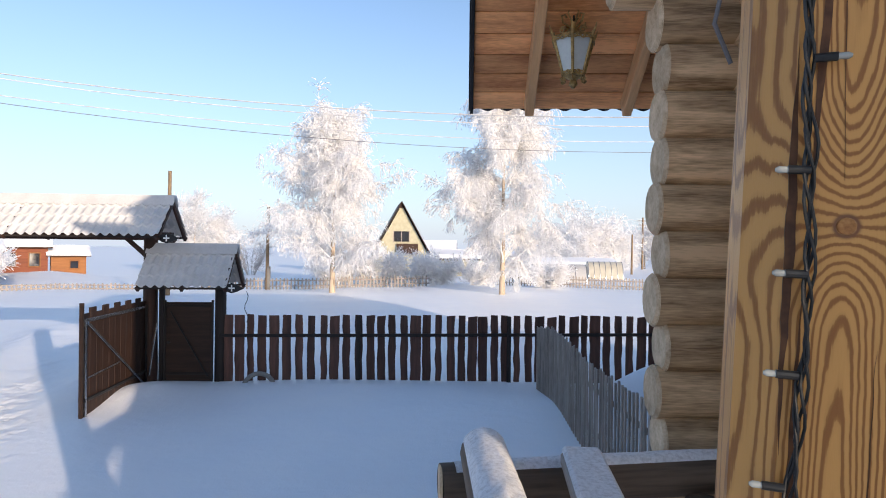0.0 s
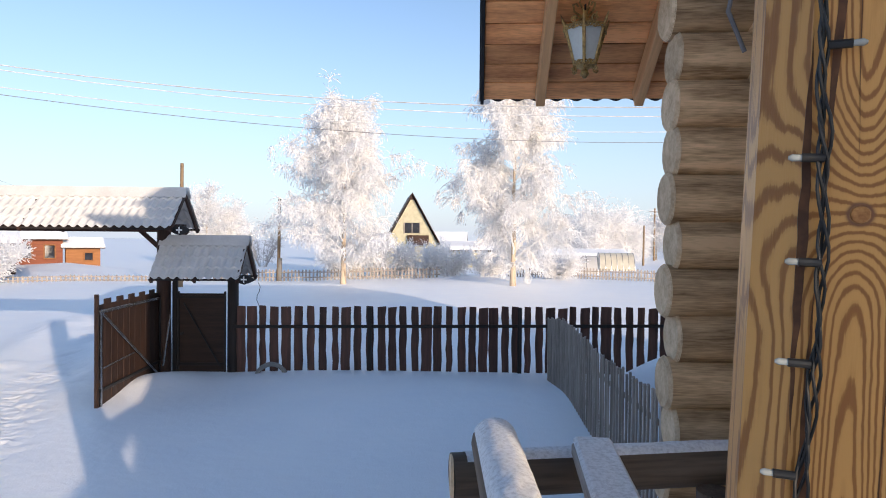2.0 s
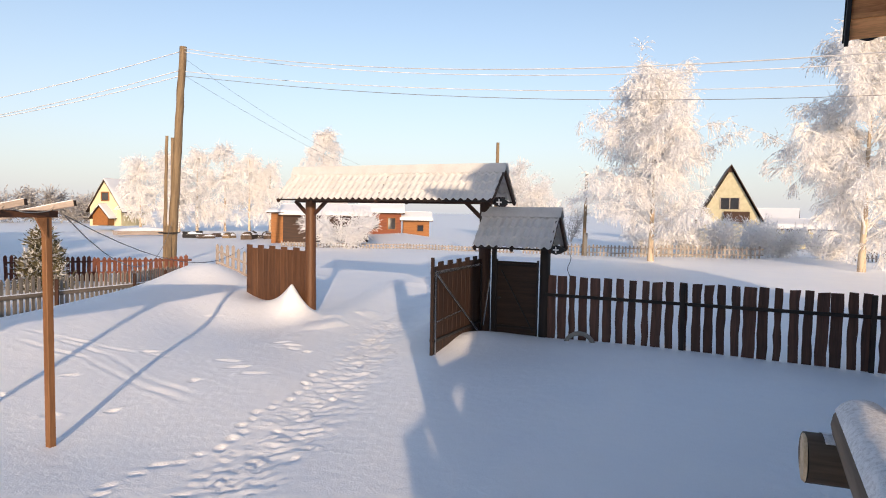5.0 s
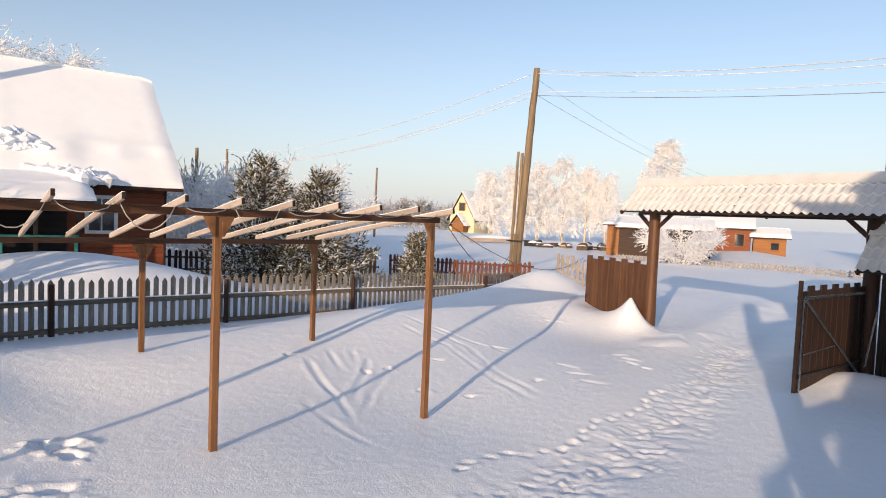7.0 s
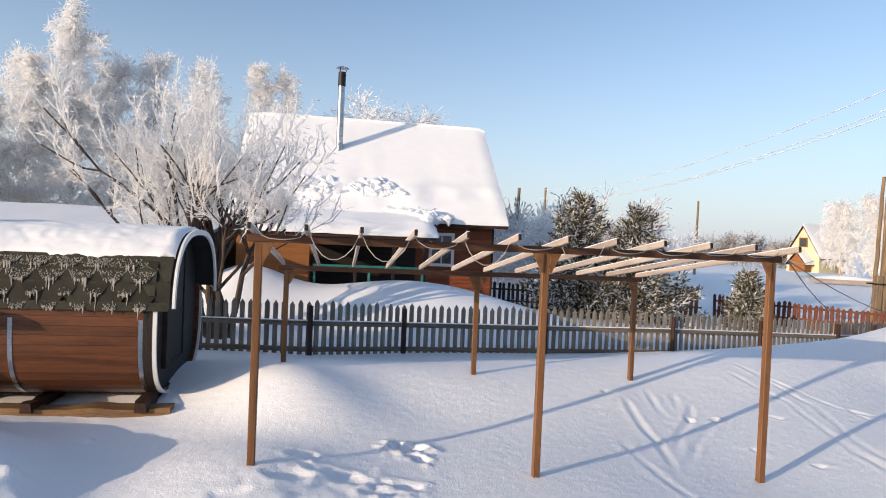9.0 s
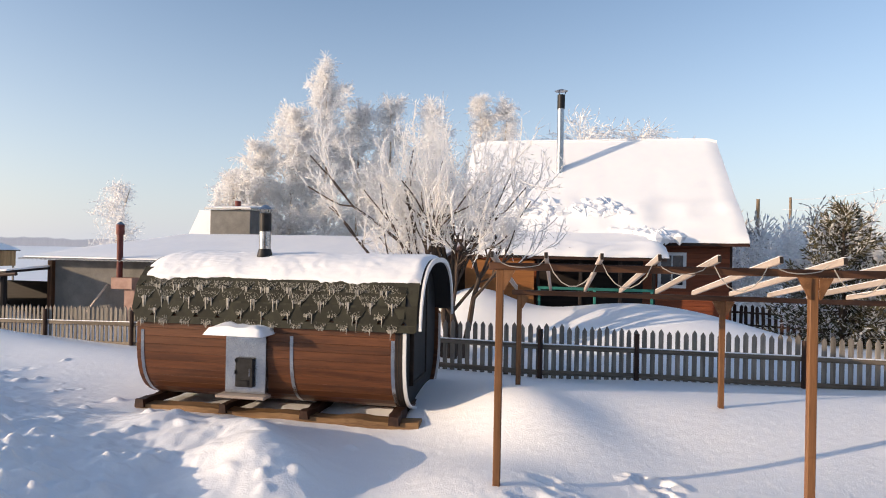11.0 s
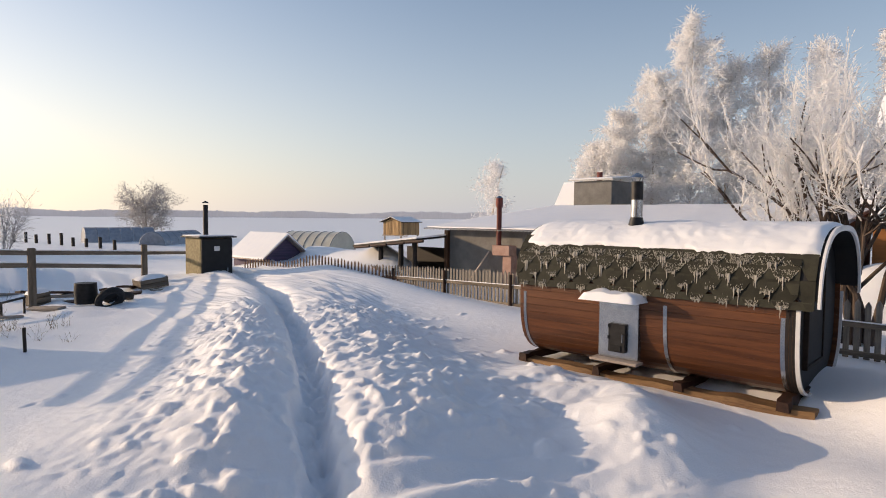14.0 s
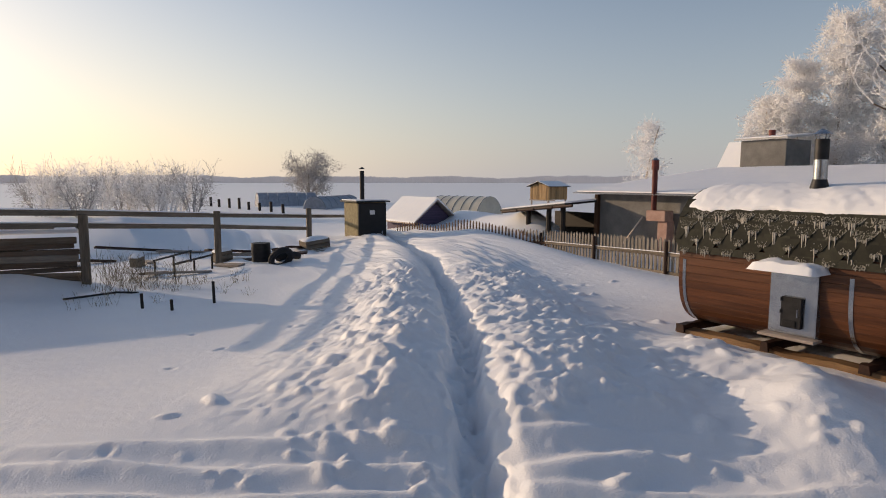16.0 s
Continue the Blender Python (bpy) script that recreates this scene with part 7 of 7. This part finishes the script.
far_fence([(-14.2, 12.0), (-12.1, 11.7)], 0.75, 0.24, 0.13, PALEWOOD, "short pale picket fence beside the gate")
far_fence([(-11.9, -17.0), (-9.0, -25.8)], 0.42, 0.16, 0.06, BROWNWOOD, "low brown picket fence of the kitchen garden")

# ---- spruces ----
def spruce(x, y, h, r, seed, label, tops=1):
    """Whorls of boughs that sag and turn up at the tips, with short side sprays; frost lies on part of them."""
    rg = np.random.default_rng(seed)
    t = thing("spruce_tree", pose(x, y, gz(x, y) - 0.1), label, "tree", "spruces")
    S, D, fine = [], [], Shape()
    for k in range(tops):
        ox, oy = (0, 0) if tops == 1 else ((-0.35, -0.85) if k == 0 else (0.3, 0.75))
        hh = h if k == 0 else h * 0.9
        part("trunk", Shape().tube([(ox, oy, 0), (ox, oy, hh * 0.97)], [0.11, 0.012], 8), BARK, t, smooth=True)
        for lv in range(19):
            f = lv / 19
            for b in range(int(11 - 5 * f)):
                az = rg.uniform(0, 2 * math.pi)
                ln = (r * (1 - f) ** 0.8 + 0.10) * rg.uniform(0.6, 1.15)
                d = np.array([math.cos(az), math.sin(az), 0.05 + 0.75 * f])
                p = np.array([ox, oy, hh * (0.05 + 0.93 * f) + rg.normal(0, 0.05)])
                pts = [p]
                for q in range(6):
                    d = d + np.array([0, 0, -0.16 if q < 3 else 0.30]) + rg.normal(0, 0.06, 3)
                    d = d / np.linalg.norm(d)
                    pts.append(pts[-1] + d * ln / 6)
                fine.tube([tuple(v) for v in pts], [0.018 * (1 - 0.75 * q / 6) + 0.003 for q in range(7)], 4, False)
                for q in range(1, 7):
                    for w in range(3 + int(4 * ln)):
                        S.append(pts[q] + rg.normal(0, 0.035, 3))
                        D.append((pts[q] - pts[q - 1]) / (ln / 6) * 0.9 + rg.normal(0, 0.5, 3) + np.array([0, 0, 0.12]))
    tagged(part("branchwork", fine, BARK, t, "brown boughs", smooth=True), kind="stuff")
    S, D = np.array(S), np.array(D)
    D /= np.linalg.norm(D, axis=1)[:, None]
    V = strands(rg, S, D, 2, 0.13, 0.02, 0.024).reshape(-1, 4, 3)
    pick = rg.uniform(0, 1, len(V)) < 0.34
    part("crown", quads_mesh("crown", V[~pick].reshape(-1, 3), NEEDLE), None, t, "olive-brown needled boughs")
    part("frost", quads_mesh("frost", V[pick].reshape(-1, 3) + np.array([0, 0, 0.012]), FROST), None, t, "frost on the boughs")


spruce(-19.2, 5.5, 4.0, 1.9, 70, "bushy twin-topped spruce dusted with frost", 2)
spruce(-18.8, 9.7, 1.75, 0.6, 71, "small young spruce dusted with snow", 1)

# ---- frosted shrubs and far trees ----
def shrub(x, y, h, w, seed, label, twigs=1500, frost=None, width=0.03, z=None, seg=0.16):
    rg = np.random.default_rng(seed)
    t = thing("shrub", pose(x, y, (gz(x, y) if z is None else z) - 0.05), label, "shrub", "frosted shrubs")
    sh, S, D = Shape(), [], []
    for i in range(16):
        az = rg.uniform(0, 6.28)
        d = np.array([math.cos(az) * w * 0.8, math.sin(az) * w * 0.8, h * rg.uniform(0.7, 1.0)])
        p0 = np.array([math.cos(az) * w * 0.2, math.sin(az) * w * 0.2, 0.0])
        pts = [p0 + d * k / 4 + np.array([0, 0, -0.06 * h * (k / 4) ** 2]) + rg.normal(0, 0.03, 3) * k for k in range(5)]
        sh.tube([tuple(p) for p in pts], [0.022 * (1 - 0.8 * k / 4) + 0.004 for k in range(5)], 4, False)
        cnt = twigs // 16
        tt = rg.uniform(0.6, 3.99, cnt)
        pts = np.array(pts)
        S.append(pts[tt.astype(int)] + (pts[tt.astype(int) + 1] - pts[tt.astype(int)]) * (tt % 1)[:, None])
        D.append(rg.normal(0, 0.6, (cnt, 3)) + d / np.linalg.norm(d) * 0.7)
    tagged(part("branchwork", sh, frost or FROST, t, "frosted stems", smooth=True), kind="stuff")
    S, D = np.concatenate(S), np.concatenate(D)
    D /= np.linalg.norm(D, axis=1)[:, None]
    part("crown", quads_mesh("crown", strands(rg, S, D, 4, seg, 0.05, width), frost or FROST), None, t, "white frosted twigs")


for i, (x, y, h, w) in enumerate(((-5.2, 38.2, 1.9, 1.5), (-3.4, 38.2, 2.2, 1.7), (-1.6, 38.4, 1.7, 1.3), (-8.0, 37.5, 1.8, 1.4), (0.8, 37.5, 1.6, 1.1), (-6.6, 37.8, 2.4, 1.4), (5.0, 37.2, 1.5, 1.0))):
    shrub(x, y, h, w, 80 + i, "rounded frost-white shrub by the lane")
# distance haze of this grove comes from the grey frost colour
for i, (x, y) in enumerate(((-119, 53), (-117, 58), (-114, 62), (-112, 66), (-111, 69), (-121, 49))):
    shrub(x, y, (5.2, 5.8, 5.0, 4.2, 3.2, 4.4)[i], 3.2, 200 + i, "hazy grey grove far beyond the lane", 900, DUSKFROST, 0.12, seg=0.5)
shrub(-25.6, 30.8, 2.4, 2.2, 90, "wide frosted bush before the cottages", 2200)
shrub(-23.0, 6.8, 4.3, 1.6, 91, "tall frosted shrub behind the spruce", 2200)
shrub(-19.1, 55, 3.9, 1.5, 92, "grey bare bush beyond the lane", 700, DUSKFROST, 0.016, seg=0.22)
shrub(-30.4, 36.1, 2.4, 2.0, 93, "frosted bush before the red cottage", 1500, None, 0.02)
for i, (x, y, h, w) in enumerate(((-29, 2.6, 4, 2.5), (-32, 5.0, 4.6, 2.8), (-30, 8.0, 3.6, 2.4), (-38, 10, 4, 3), (-40, 14, 3.4, 2.6))):
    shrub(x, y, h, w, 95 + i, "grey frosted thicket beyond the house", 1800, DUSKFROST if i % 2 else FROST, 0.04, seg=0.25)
for i, (x, y, h, s) in enumerate(((16.5, 84, 6, 3.2), (20, 85, 5.5, 3.0), (13, 88, 5, 3), (27, 95, 5.5, 3), (31, 92, 6, 3), (24, 100, 5, 3))):
    frost_tree("tree", x, y, h, s, "rounded far tree white with frost", 110 + i, 1600, 22, low=0.08, droop=0.05, width=0.07, seg=0.35)
for i, (x, y, h, s) in enumerate(((-33, -4, 9.0, 2.4), (-34, -1.6, 9.0, 2.0), (-36, 0.6, 8.0, 1.8))):
    frost_tree("tree", x, y, h, s, "frosted tree top behind the roof ridge", 130 + i, 1800, 22, width=0.04, droop=0.05)
for i in range(13):
    shrub(-2.0 + i * 0.78 + frng.uniform(-0.3, 0.3), -50 + frng.uniform(-1.5, 1.5), 4.0 + frng.uniform(-0.8, 0.6), 1.5, 150 + i, "tall pale frosted brush at the field", 460, FROST if i % 3 else DUSKFROST, 0.018, seg=0.26)

# ---- rail fence and woodpile by the trench ----
FAR = 1.22
OFF = Matrix.Translation((0.35, -0.27, 2.374)) @ Matrix.Scale(FAR, 4) @ Matrix.Translation((-0.35, 0.27, -2.374))
rails = thing("rail_fence", OFF @ pose(1.55, -13.2, 0), "grey rail fence of old posts and two long poles", "fence")
RP = [(2.95, -12.0, 1.88, 1.66, 1.8), (1.55, -13.2, 1.78, 1.55, 1.76), (-1.0, -16.2, 1.53, 1.26, 1.63), (-4.05, -19.8, 1.25, 0.86, 1.50), (-6.3, -22.7, 1.05, 0.6, 1.2)]
for x, y, za, zb, top in RP[1:4]:
    beam("post", (x - 1.55, y + 13.2, -0.1), (x - 1.55, y + 13.2, top), 0.15, 0.15, OLDRAIL, rails, c=0.012)
for k in (2, 3):
    for p, q in zip(RP, RP[1:]):
        if k == 3 and q[0] < -5:
            continue
        beam("rail", (p[0] - 1.45, p[1] + 13.25, p[k]), (q[0] - 1.45, q[1] + 13.25, q[k]), 0.06, 0.098, OLDRAIL, rails, c=0.012)
        part("snow_cover", Shape().box(0.1, -0.03, 0, math.dist(p[:2], q[:2]) - 0.1, 0.03, 0.025, 0.01), SNOWCAP, rails, "", along(Vector((p[0] - 1.45, p[1] + 13.25, p[k] + 0.05)), Vector((q[0] - 1.45, q[1] + 13.25, q[k] + 0.05)))[0])
pile = thing("plank_wall", OFF @ pose(2.15, -13.4, 0), "rough wall of stacked dark planks drifted with snow", "fence")
for i in range(9):
    z, x0 = 0.40 + i * 0.112, -0.45 + frng.uniform(-0.15, 0.1)
    for k in range(3):
        x1 = x0 + frng.uniform(1.2, 1.9)
        beam("plank", (x0, 0.12 * x0 + frng.uniform(-0.05, 0.05), z + 0.02 * x0 + frng.uniform(-0.03, 0.03)), (x1, 0.12 * x1 + frng.uniform(-0.05, 0.05), z + 0.02 * x1 + frng.uniform(-0.03, 0.03)),
             frng.uniform(0.05, 0.11), frng.uniform(0.07, 0.13), (OLDRAIL, OLDRAIL, FENCEWOOD, DARKLOG)[frng.randrange(4)], pile, c=0.012, roll=frng.uniform(-12, 12))
        x0 = x1 + frng.uniform(-0.1, 0.12)
part("snow_cover", roof_snow(-0.5, 4.3, -0.12, 1.38, 0.55, 1.50, 0.05, 33, 40, 8), SNOWCAP, pile, "ragged snow on the planks", smooth=True)

# ---- earth closet ----
WC = pose(-6.75, -23.3, -0.3, 0, 0, 190)
wc = thing("outhouse", WC, "black-doored chipboard outhouse with a stove pipe", "outhouse")
part("wall", Shape().box(0, 0.03, 0, 1.25, 1.2, 1.82, 0.01), OSB, wc, "yellowish chipboard walls")
part("door", Shape().box(0.02, -0.03, 0.02, 1.23, 0.03, 1.80, 0.008), BLACK, wc, "flat black door")
part("sign", Shape().box(0.5, -0.04, 1.35, 0.72, -0.03, 1.52, 0.004), WHITE, wc, "small white plate")
part("handle", Shape().box(1.0, -0.07, 0.55, 1.04, -0.03, 0.7, 0.004), STEEL, wc)
part("roof", Shape().box(-0.12, -0.12, 1.83, 1.37, 1.32, 1.88, 0.01), BLACK, wc)
part("snow_cover", Shape().box(-0.08, -0.05, 1.88, 1.3, 1.28, 1.93, 0.02), SNOWCAP, wc)
part("pipe", Shape().tube([(0.45, 0.5, 1.85), (0.45, 0.5, 3.05)], 0.09, 12), IRON, wc, "black stove pipe", smooth=True)
part("cowl", Shape().tube([(0.45, 0.5, 3.12), (0.45, 0.5, 3.2)], [0.14, 0.02], 12), IRON, wc, smooth=True)

# ---- kitchen garden sheds ----
hut = thing("hut", pose(-11.1, -25.8, -0.1, 0, 0, 10) @ Matrix.Scale(0.82, 4), "low gabled hut with a white roof and a purple front", "shed")
part("gable_wall", Shape().prism([(-1.15, 0), (1.15, 0), (1.15, 0.9), (0, 1.85), (-1.15, 0.9)], -3.2, 0, pose(0, 0, 0, 0, 0, 90)), PURPLE, hut)
for s2 in (-1, 1):
    prof = [(0, 1.92), (s2 * 1.55, 0.68), (s2 * 1.55, 0.75), (0, 2.0)]
    part("roof", Shape().prism(prof if s2 < 0 else prof[::-1], -3.4, 0.35, pose(0, 0, 0, 0, 0, 90)), PALEWOOD, hut)
    prof = [(0, 2.0), (s2 * 1.55, 0.75), (s2 * 1.5, 0.84), (0, 2.1)]
    part("snow_cover", Shape().prism(prof if s2 < 0 else prof[::-1], -3.4, 0.34, pose(0, 0, 0, 0, 0, 90)), SNOWCAP, hut)
coop = thing("plank_shed", pose(-24.4, -36.1, 0.45, 0, 0, 191) @ Matrix.Scale(0.76, 4), "small raised gabled shed of ochre vertical planks", "shed")
gable = [(0, 0.8), (2.4, 0.8), (2.4, 2.0), (1.2, 2.38), (0, 2.0)]
part("wall", Shape().prism(gable, 0.03, 2.4), SHEDPLANK, coop)
for k in range(13):
    y = 0.1 + k * 0.185
    h = 1.15 + 0.36 * (1 - abs(y - 1.2) / 1.2)
    part("plank", Shape().box(0, -0.012, -0.08, h, 0.012, 0.08, 0.004), SHEDPLANK, coop, "", pose(0.015, y, 0.8, 0, -90, 90))
    part("plank", Shape().box(0, -0.012, -0.08, 1.15, 0.012, 0.08, 0.004), SHEDPLANK, coop, "", pose(y, -0.012, 0.8, 0, -90, 0))
for s2 in (-1, 1):
    prof = [(1.2, 2.42), (1.2 + s2 * 1.45, 1.97), (1.2 + s2 * 1.45, 2.02), (1.2, 2.48)]
    part("roof", Shape().prism(prof if s2 < 0 else prof[::-1], -0.25, 2.6), BLACKWOOD, coop)
    prof = [(1.2, 2.48), (1.2 + s2 * 1.42, 2.03), (1.2 + s2 * 1.38, 2.07), (1.2, 2.53)]
    part("snow_cover", Shape().prism(prof if s2 < 0 else prof[::-1], -0.22, 2.58), SNOWCAP, coop)
for x, y in ((0.1, 0.1), (2.3, 0.1), (0.1, 2.3), (2.3, 2.3)):
    beam("post", (x, y, -0.9), (x, y, 0.82), 0.12, 0.12, GREYWOOD, coop)
beam("rail", (0.0, -0.8, 0.75), (0.0, 2.5, 0.75), 0.06, 0.1, GREYWOOD, coop)
for i in range(9):
    x, y = -3.8 - i * 0.6 + frng.uniform(-0.1, 0.1), -64 + i * 1.9
    solid("stake", Shape().tube([(0, 0, -0.2), (0.02, 0, frng.uniform(0.6, 1.0))], 0.12, 7), BLACKWOOD, "dark short post of a garden fence", "post", m=pose(x, y, gz(x, y)), group="garden posts")

# ---- things lying in the snow by the rail fence ----
def bench(p, q, h):
    x, y = p
    l = math.dist(p, q)
    b = thing("low_trestle", pose(x, y, gz(x, y) - 0.03, 0, 0, math.degrees(math.atan2(q[1] - y, q[0] - x))), "low dark iron trestle poking out of the snow", "trestle", "trestles")
    part("bar", Shape().tube([(0, 0, h), (l, 0, h + 0.02)], 0.032, 6), IRON, b)
    for k in (0.02, 0.5, 0.98):
        part("leg", Shape().tube([(l * k, 0, -0.3), (l * k, 0, h)], 0.028, 6), IRON, b)


bench((0.45, -18.9), (-0.6, -20.9), 0.34)
bench((0.0, -17.0), (-1.05, -18.6), 0.34)
drum = solid("drum", Shape().tube([(0, 0, 0), (0, 0, 0.2), (0, 0, 0.22), (0, 0, 0.55)], [0.27, 0.27, 0.285, 0.27], 18), IRON, "dark blue metal drum with snow on its lid", "drum", m=pose(-2.43, -19.0, gz(-2.43, -19) + 0.02), smooth=True)
def tyre(x, y, z, tilt, turn, label, r=0.30, thick=0.09):
    s = Shape()
    n, k = 20, 8
    v, f = [], []
    for i in range(n):
        a = 2 * math.pi * i / n
        for j in range(k):
            b = 2 * math.pi * j / k
            v.append(((r + thick * math.cos(b)) * math.cos(a), (r + thick * math.cos(b)) * math.sin(a), thick * math.sin(b)))
    for i in range(n):
        for j in range(k):
            f.append((i * k + j, ((i + 1) % n) * k + j, ((i + 1) % n) * k + (j + 1) % k, i * k + (j + 1) % k))
    solid("tyre", s.add(v, f), CONCRETE if "pale" in label else RUBBER, label, "tyre", m=pose(x, y, z, tilt, 0, turn), smooth=True, group="old tyres")


tyre(-2.9, -18.4, gz(-2.9, -18.4) + 0.16, 60, 20, "old tyre leaning in the snow")
tyre(-3.2, -18.9, gz(-3.2, -18.9) + 0.1, 20, 0, "old tyre half sunk in snow")
wp = GATE @ Vector((0.75, -0.3, 0))
tyre(wp.x, wp.y, gz(wp.x, wp.y) - 0.12, 82, 5, "pale tyre sunk in the snow at the fence", 0.27, 0.04)
for x, y, h in ((0.64, -12.7, 0.28), (-0.6, -12.7, 0.42), (0.15, -12.3, 0.2)):
    solid("stake", Shape().tube([(0, 0, -0.15), (0.01, 0.01, h)], 0.028, 6), BLACKWOOD, "short dark stake in the snow", "stake", m=pose(x, y, gz(x, y)), group="stakes in the snow")
solid("fallen_pole", Shape().tube([(0, 0, 0.0), (0.4, 0.12, 0.06), (0.9, 0.2, 0.03), (1.3, 0.5, 0.05)], 0.022, 7), BLACKWOOD, "dark bent pole lying on the snow", "pole", m=pose(0.75, -14.6, gz(0.9, -14.5) + 0.0), smooth=True)
for i, (x, y, l, tn) in enumerate(((-0.9, -17.6, 1.6, 20), (-1.9, -20.4, 2.2, 160), (-3.4, -21.0, 1.8, 10), (0.2, -18.5, 1.4, 70), (-1.2, -19.3, 1.2, 120), (-0.1, -23.8, 2.4, 15), (-1.6, -22.6, 1.5, 140), (-2.8, -22.4, 2.0, 30), (-4.6, -21.6, 2.2, 165), (-4.3, -22.4, 1.2, 60), (-2.2, -23.6, 2.6, 5), (1.6, -22.5, 2.0, 25), (0.7, -21.8, 1.0, 100), (-3.6, -23.4, 1.8, 80))):
    solid("plank", Shape().box(0, -0.12, 0, l, 0.12, 0.06, 0.01), DARKWOOD if i % 2 else GREYWOOD, "old plank lying on a snowy heap", "plank", m=pose(x, y, gz(x, y) - 0.01, 5 + 4 * (i % 3), -4 - 3 * (i % 2), tn), group="loose planks")
tufts = []
for i in range(60):
    x, y = ((frng.gauss(1.15, 0.25), frng.gauss(-16.0, 0.4)), (frng.gauss(0.35, 0.4), frng.gauss(-15.4, 0.5)), (frng.uniform(-1.6, 1.8), frng.uniform(-16.4, -12.6)))[i % 3]
    rgw = np.random.default_rng(300 + i)
    nst = 9
    S = rgw.normal(0, 0.06, (nst, 3)) * np.array([1, 1, 0])
    D = np.stack([rgw.normal(0, 0.35, nst), rgw.normal(0, 0.35, nst), np.ones(nst)], 1)
    D /= np.linalg.norm(D, axis=1)[:, None]
    tufts.append(strands(rgw, S, D, 4, frng.uniform(0.11, 0.22) if i % 3 < 2 else frng.uniform(0.05, 0.1), 0.02, 0.005) + np.array([x, y, gz(x, y) - 0.02]))
tagged(new("dry_weeds", quads_mesh("dry_weeds", np.concatenate(tufts), WEED)), "tufts of dry weed stalks in the snow", "weeds", kind="stuff")
# snow-covered heaps of scrap beyond the lane
for i, (x, y, r, l, mt) in enumerate(((-43.0, 33.0, 0.38, 1.5, RUBBER), (-41.9, 33.4, 0.3, 1.3, BARK), (-43.4, 36.2, 0.3, 1.6, BARK), (-41.6, 35.5, 0.34, 1.1, POLEWOOD), (-38.2, 34.6, 0.45, 1.9, BARK), (-37.4, 35.8, 0.4, 2.1, BARK), (-36.9, 36.9, 0.36, 1.6, POLEWOOD), (-39.0, 36.0, 0.3, 1.4, BARK))):
    g = thing("stump", pose(x, y, gz(x, y) - 0.22, 0, 0, 50 + 17 * i), "snow-capped log lying beyond the lane", "log", "scrap beyond the lane")
    part("bole", Shape().tube([(-l / 2, -0.1, r * 0.8), (0, 0, r * 0.85), (l / 2, 0.12, r * 0.9)], [r, r * 0.95, r * 1.05], 12), mt, g, smooth=True)
    top = [[(-l * 0.6 + l * 1.2 * a / 8, -r + 2 * r * b / 6, r * 1.25 + r * 0.55 * max(0.0, math.sin(math.pi * a / 8) * math.sin(math.pi * b / 6)) ** 0.7 * (1 + 0.5 * noise.noise((a * 0.6 + i, b * 0.6, 2)))) for a in range(9)] for b in range(7)]
    part("snow_cover", Shape().sheet(top), SNOWCAP, g, smooth=True)
hull = thing("boat", pose(-47.0, 31.4, gz(-47, 31.4) + 0.1, 0, 0, 75), "low snow-covered punt lying beyond the lane", "boat")
part("hull", Shape().prism([(-0.5, 0.0), (0.5, 0.0), (0.75, 0.35), (-0.75, 0.35)], -2.2, 2.2), PALEWOOD, hull)
top = [[(-2.2 + 4.4 * a / 16, -0.75 + 1.5 * b / 6, 0.33 + 0.3 * max(0.0, math.sin(math.pi * a / 16) * math.sin(math.pi * b / 6)) ** 0.4) for a in range(17)] for b in range(7)]
part("snow_cover", Shape().sheet(top), SNOWCAP, hull, smooth=True)

for i, (x, y, w, h, tn) in enumerate(((-1.7, -20.9, 0.5, 0.45, 20), (0.9, -20.6, 0.35, 0.4, 60), (-5.2, -22.6, 0.9, 0.5, 10))):
    box = thing("crate", pose(x, y, gz(x, y) - 0.08, 0, 6, tn), "old dark crate with snow on top by the rail fence", "crate", "crates in the snow")
    for k in range(3):
        part("slat", Shape().box(0, -0.01, 0.02 + k * h / 3, w, 0.01, 0.02 + (k + 0.85) * h / 3, 0.004), OLDRAIL, box)
        part("slat", Shape().box(0, w * 0.7 - 0.01, 0.02 + k * h / 3, w, w * 0.7 + 0.01, 0.02 + (k + 0.85) * h / 3, 0.004), OLDRAIL, box)
    for e in (0, w - 0.02):
        part("side", Shape().box(e, 0, 0, e + 0.02, w * 0.7, h, 0.004), OLDRAIL, box)
    top = [[(-0.03 + (w + 0.06) * a / 8, -0.03 + (w * 0.7 + 0.06) * b / 6, h - 0.02 + 0.12 * (max(0, math.sin(math.pi * a / 8) * math.sin(math.pi * b / 6)) ** 0.4)) for a in range(9)] for b in range(7)]
    part("snow_cover", Shape().sheet(top), SNOWCAP, box, smooth=True)
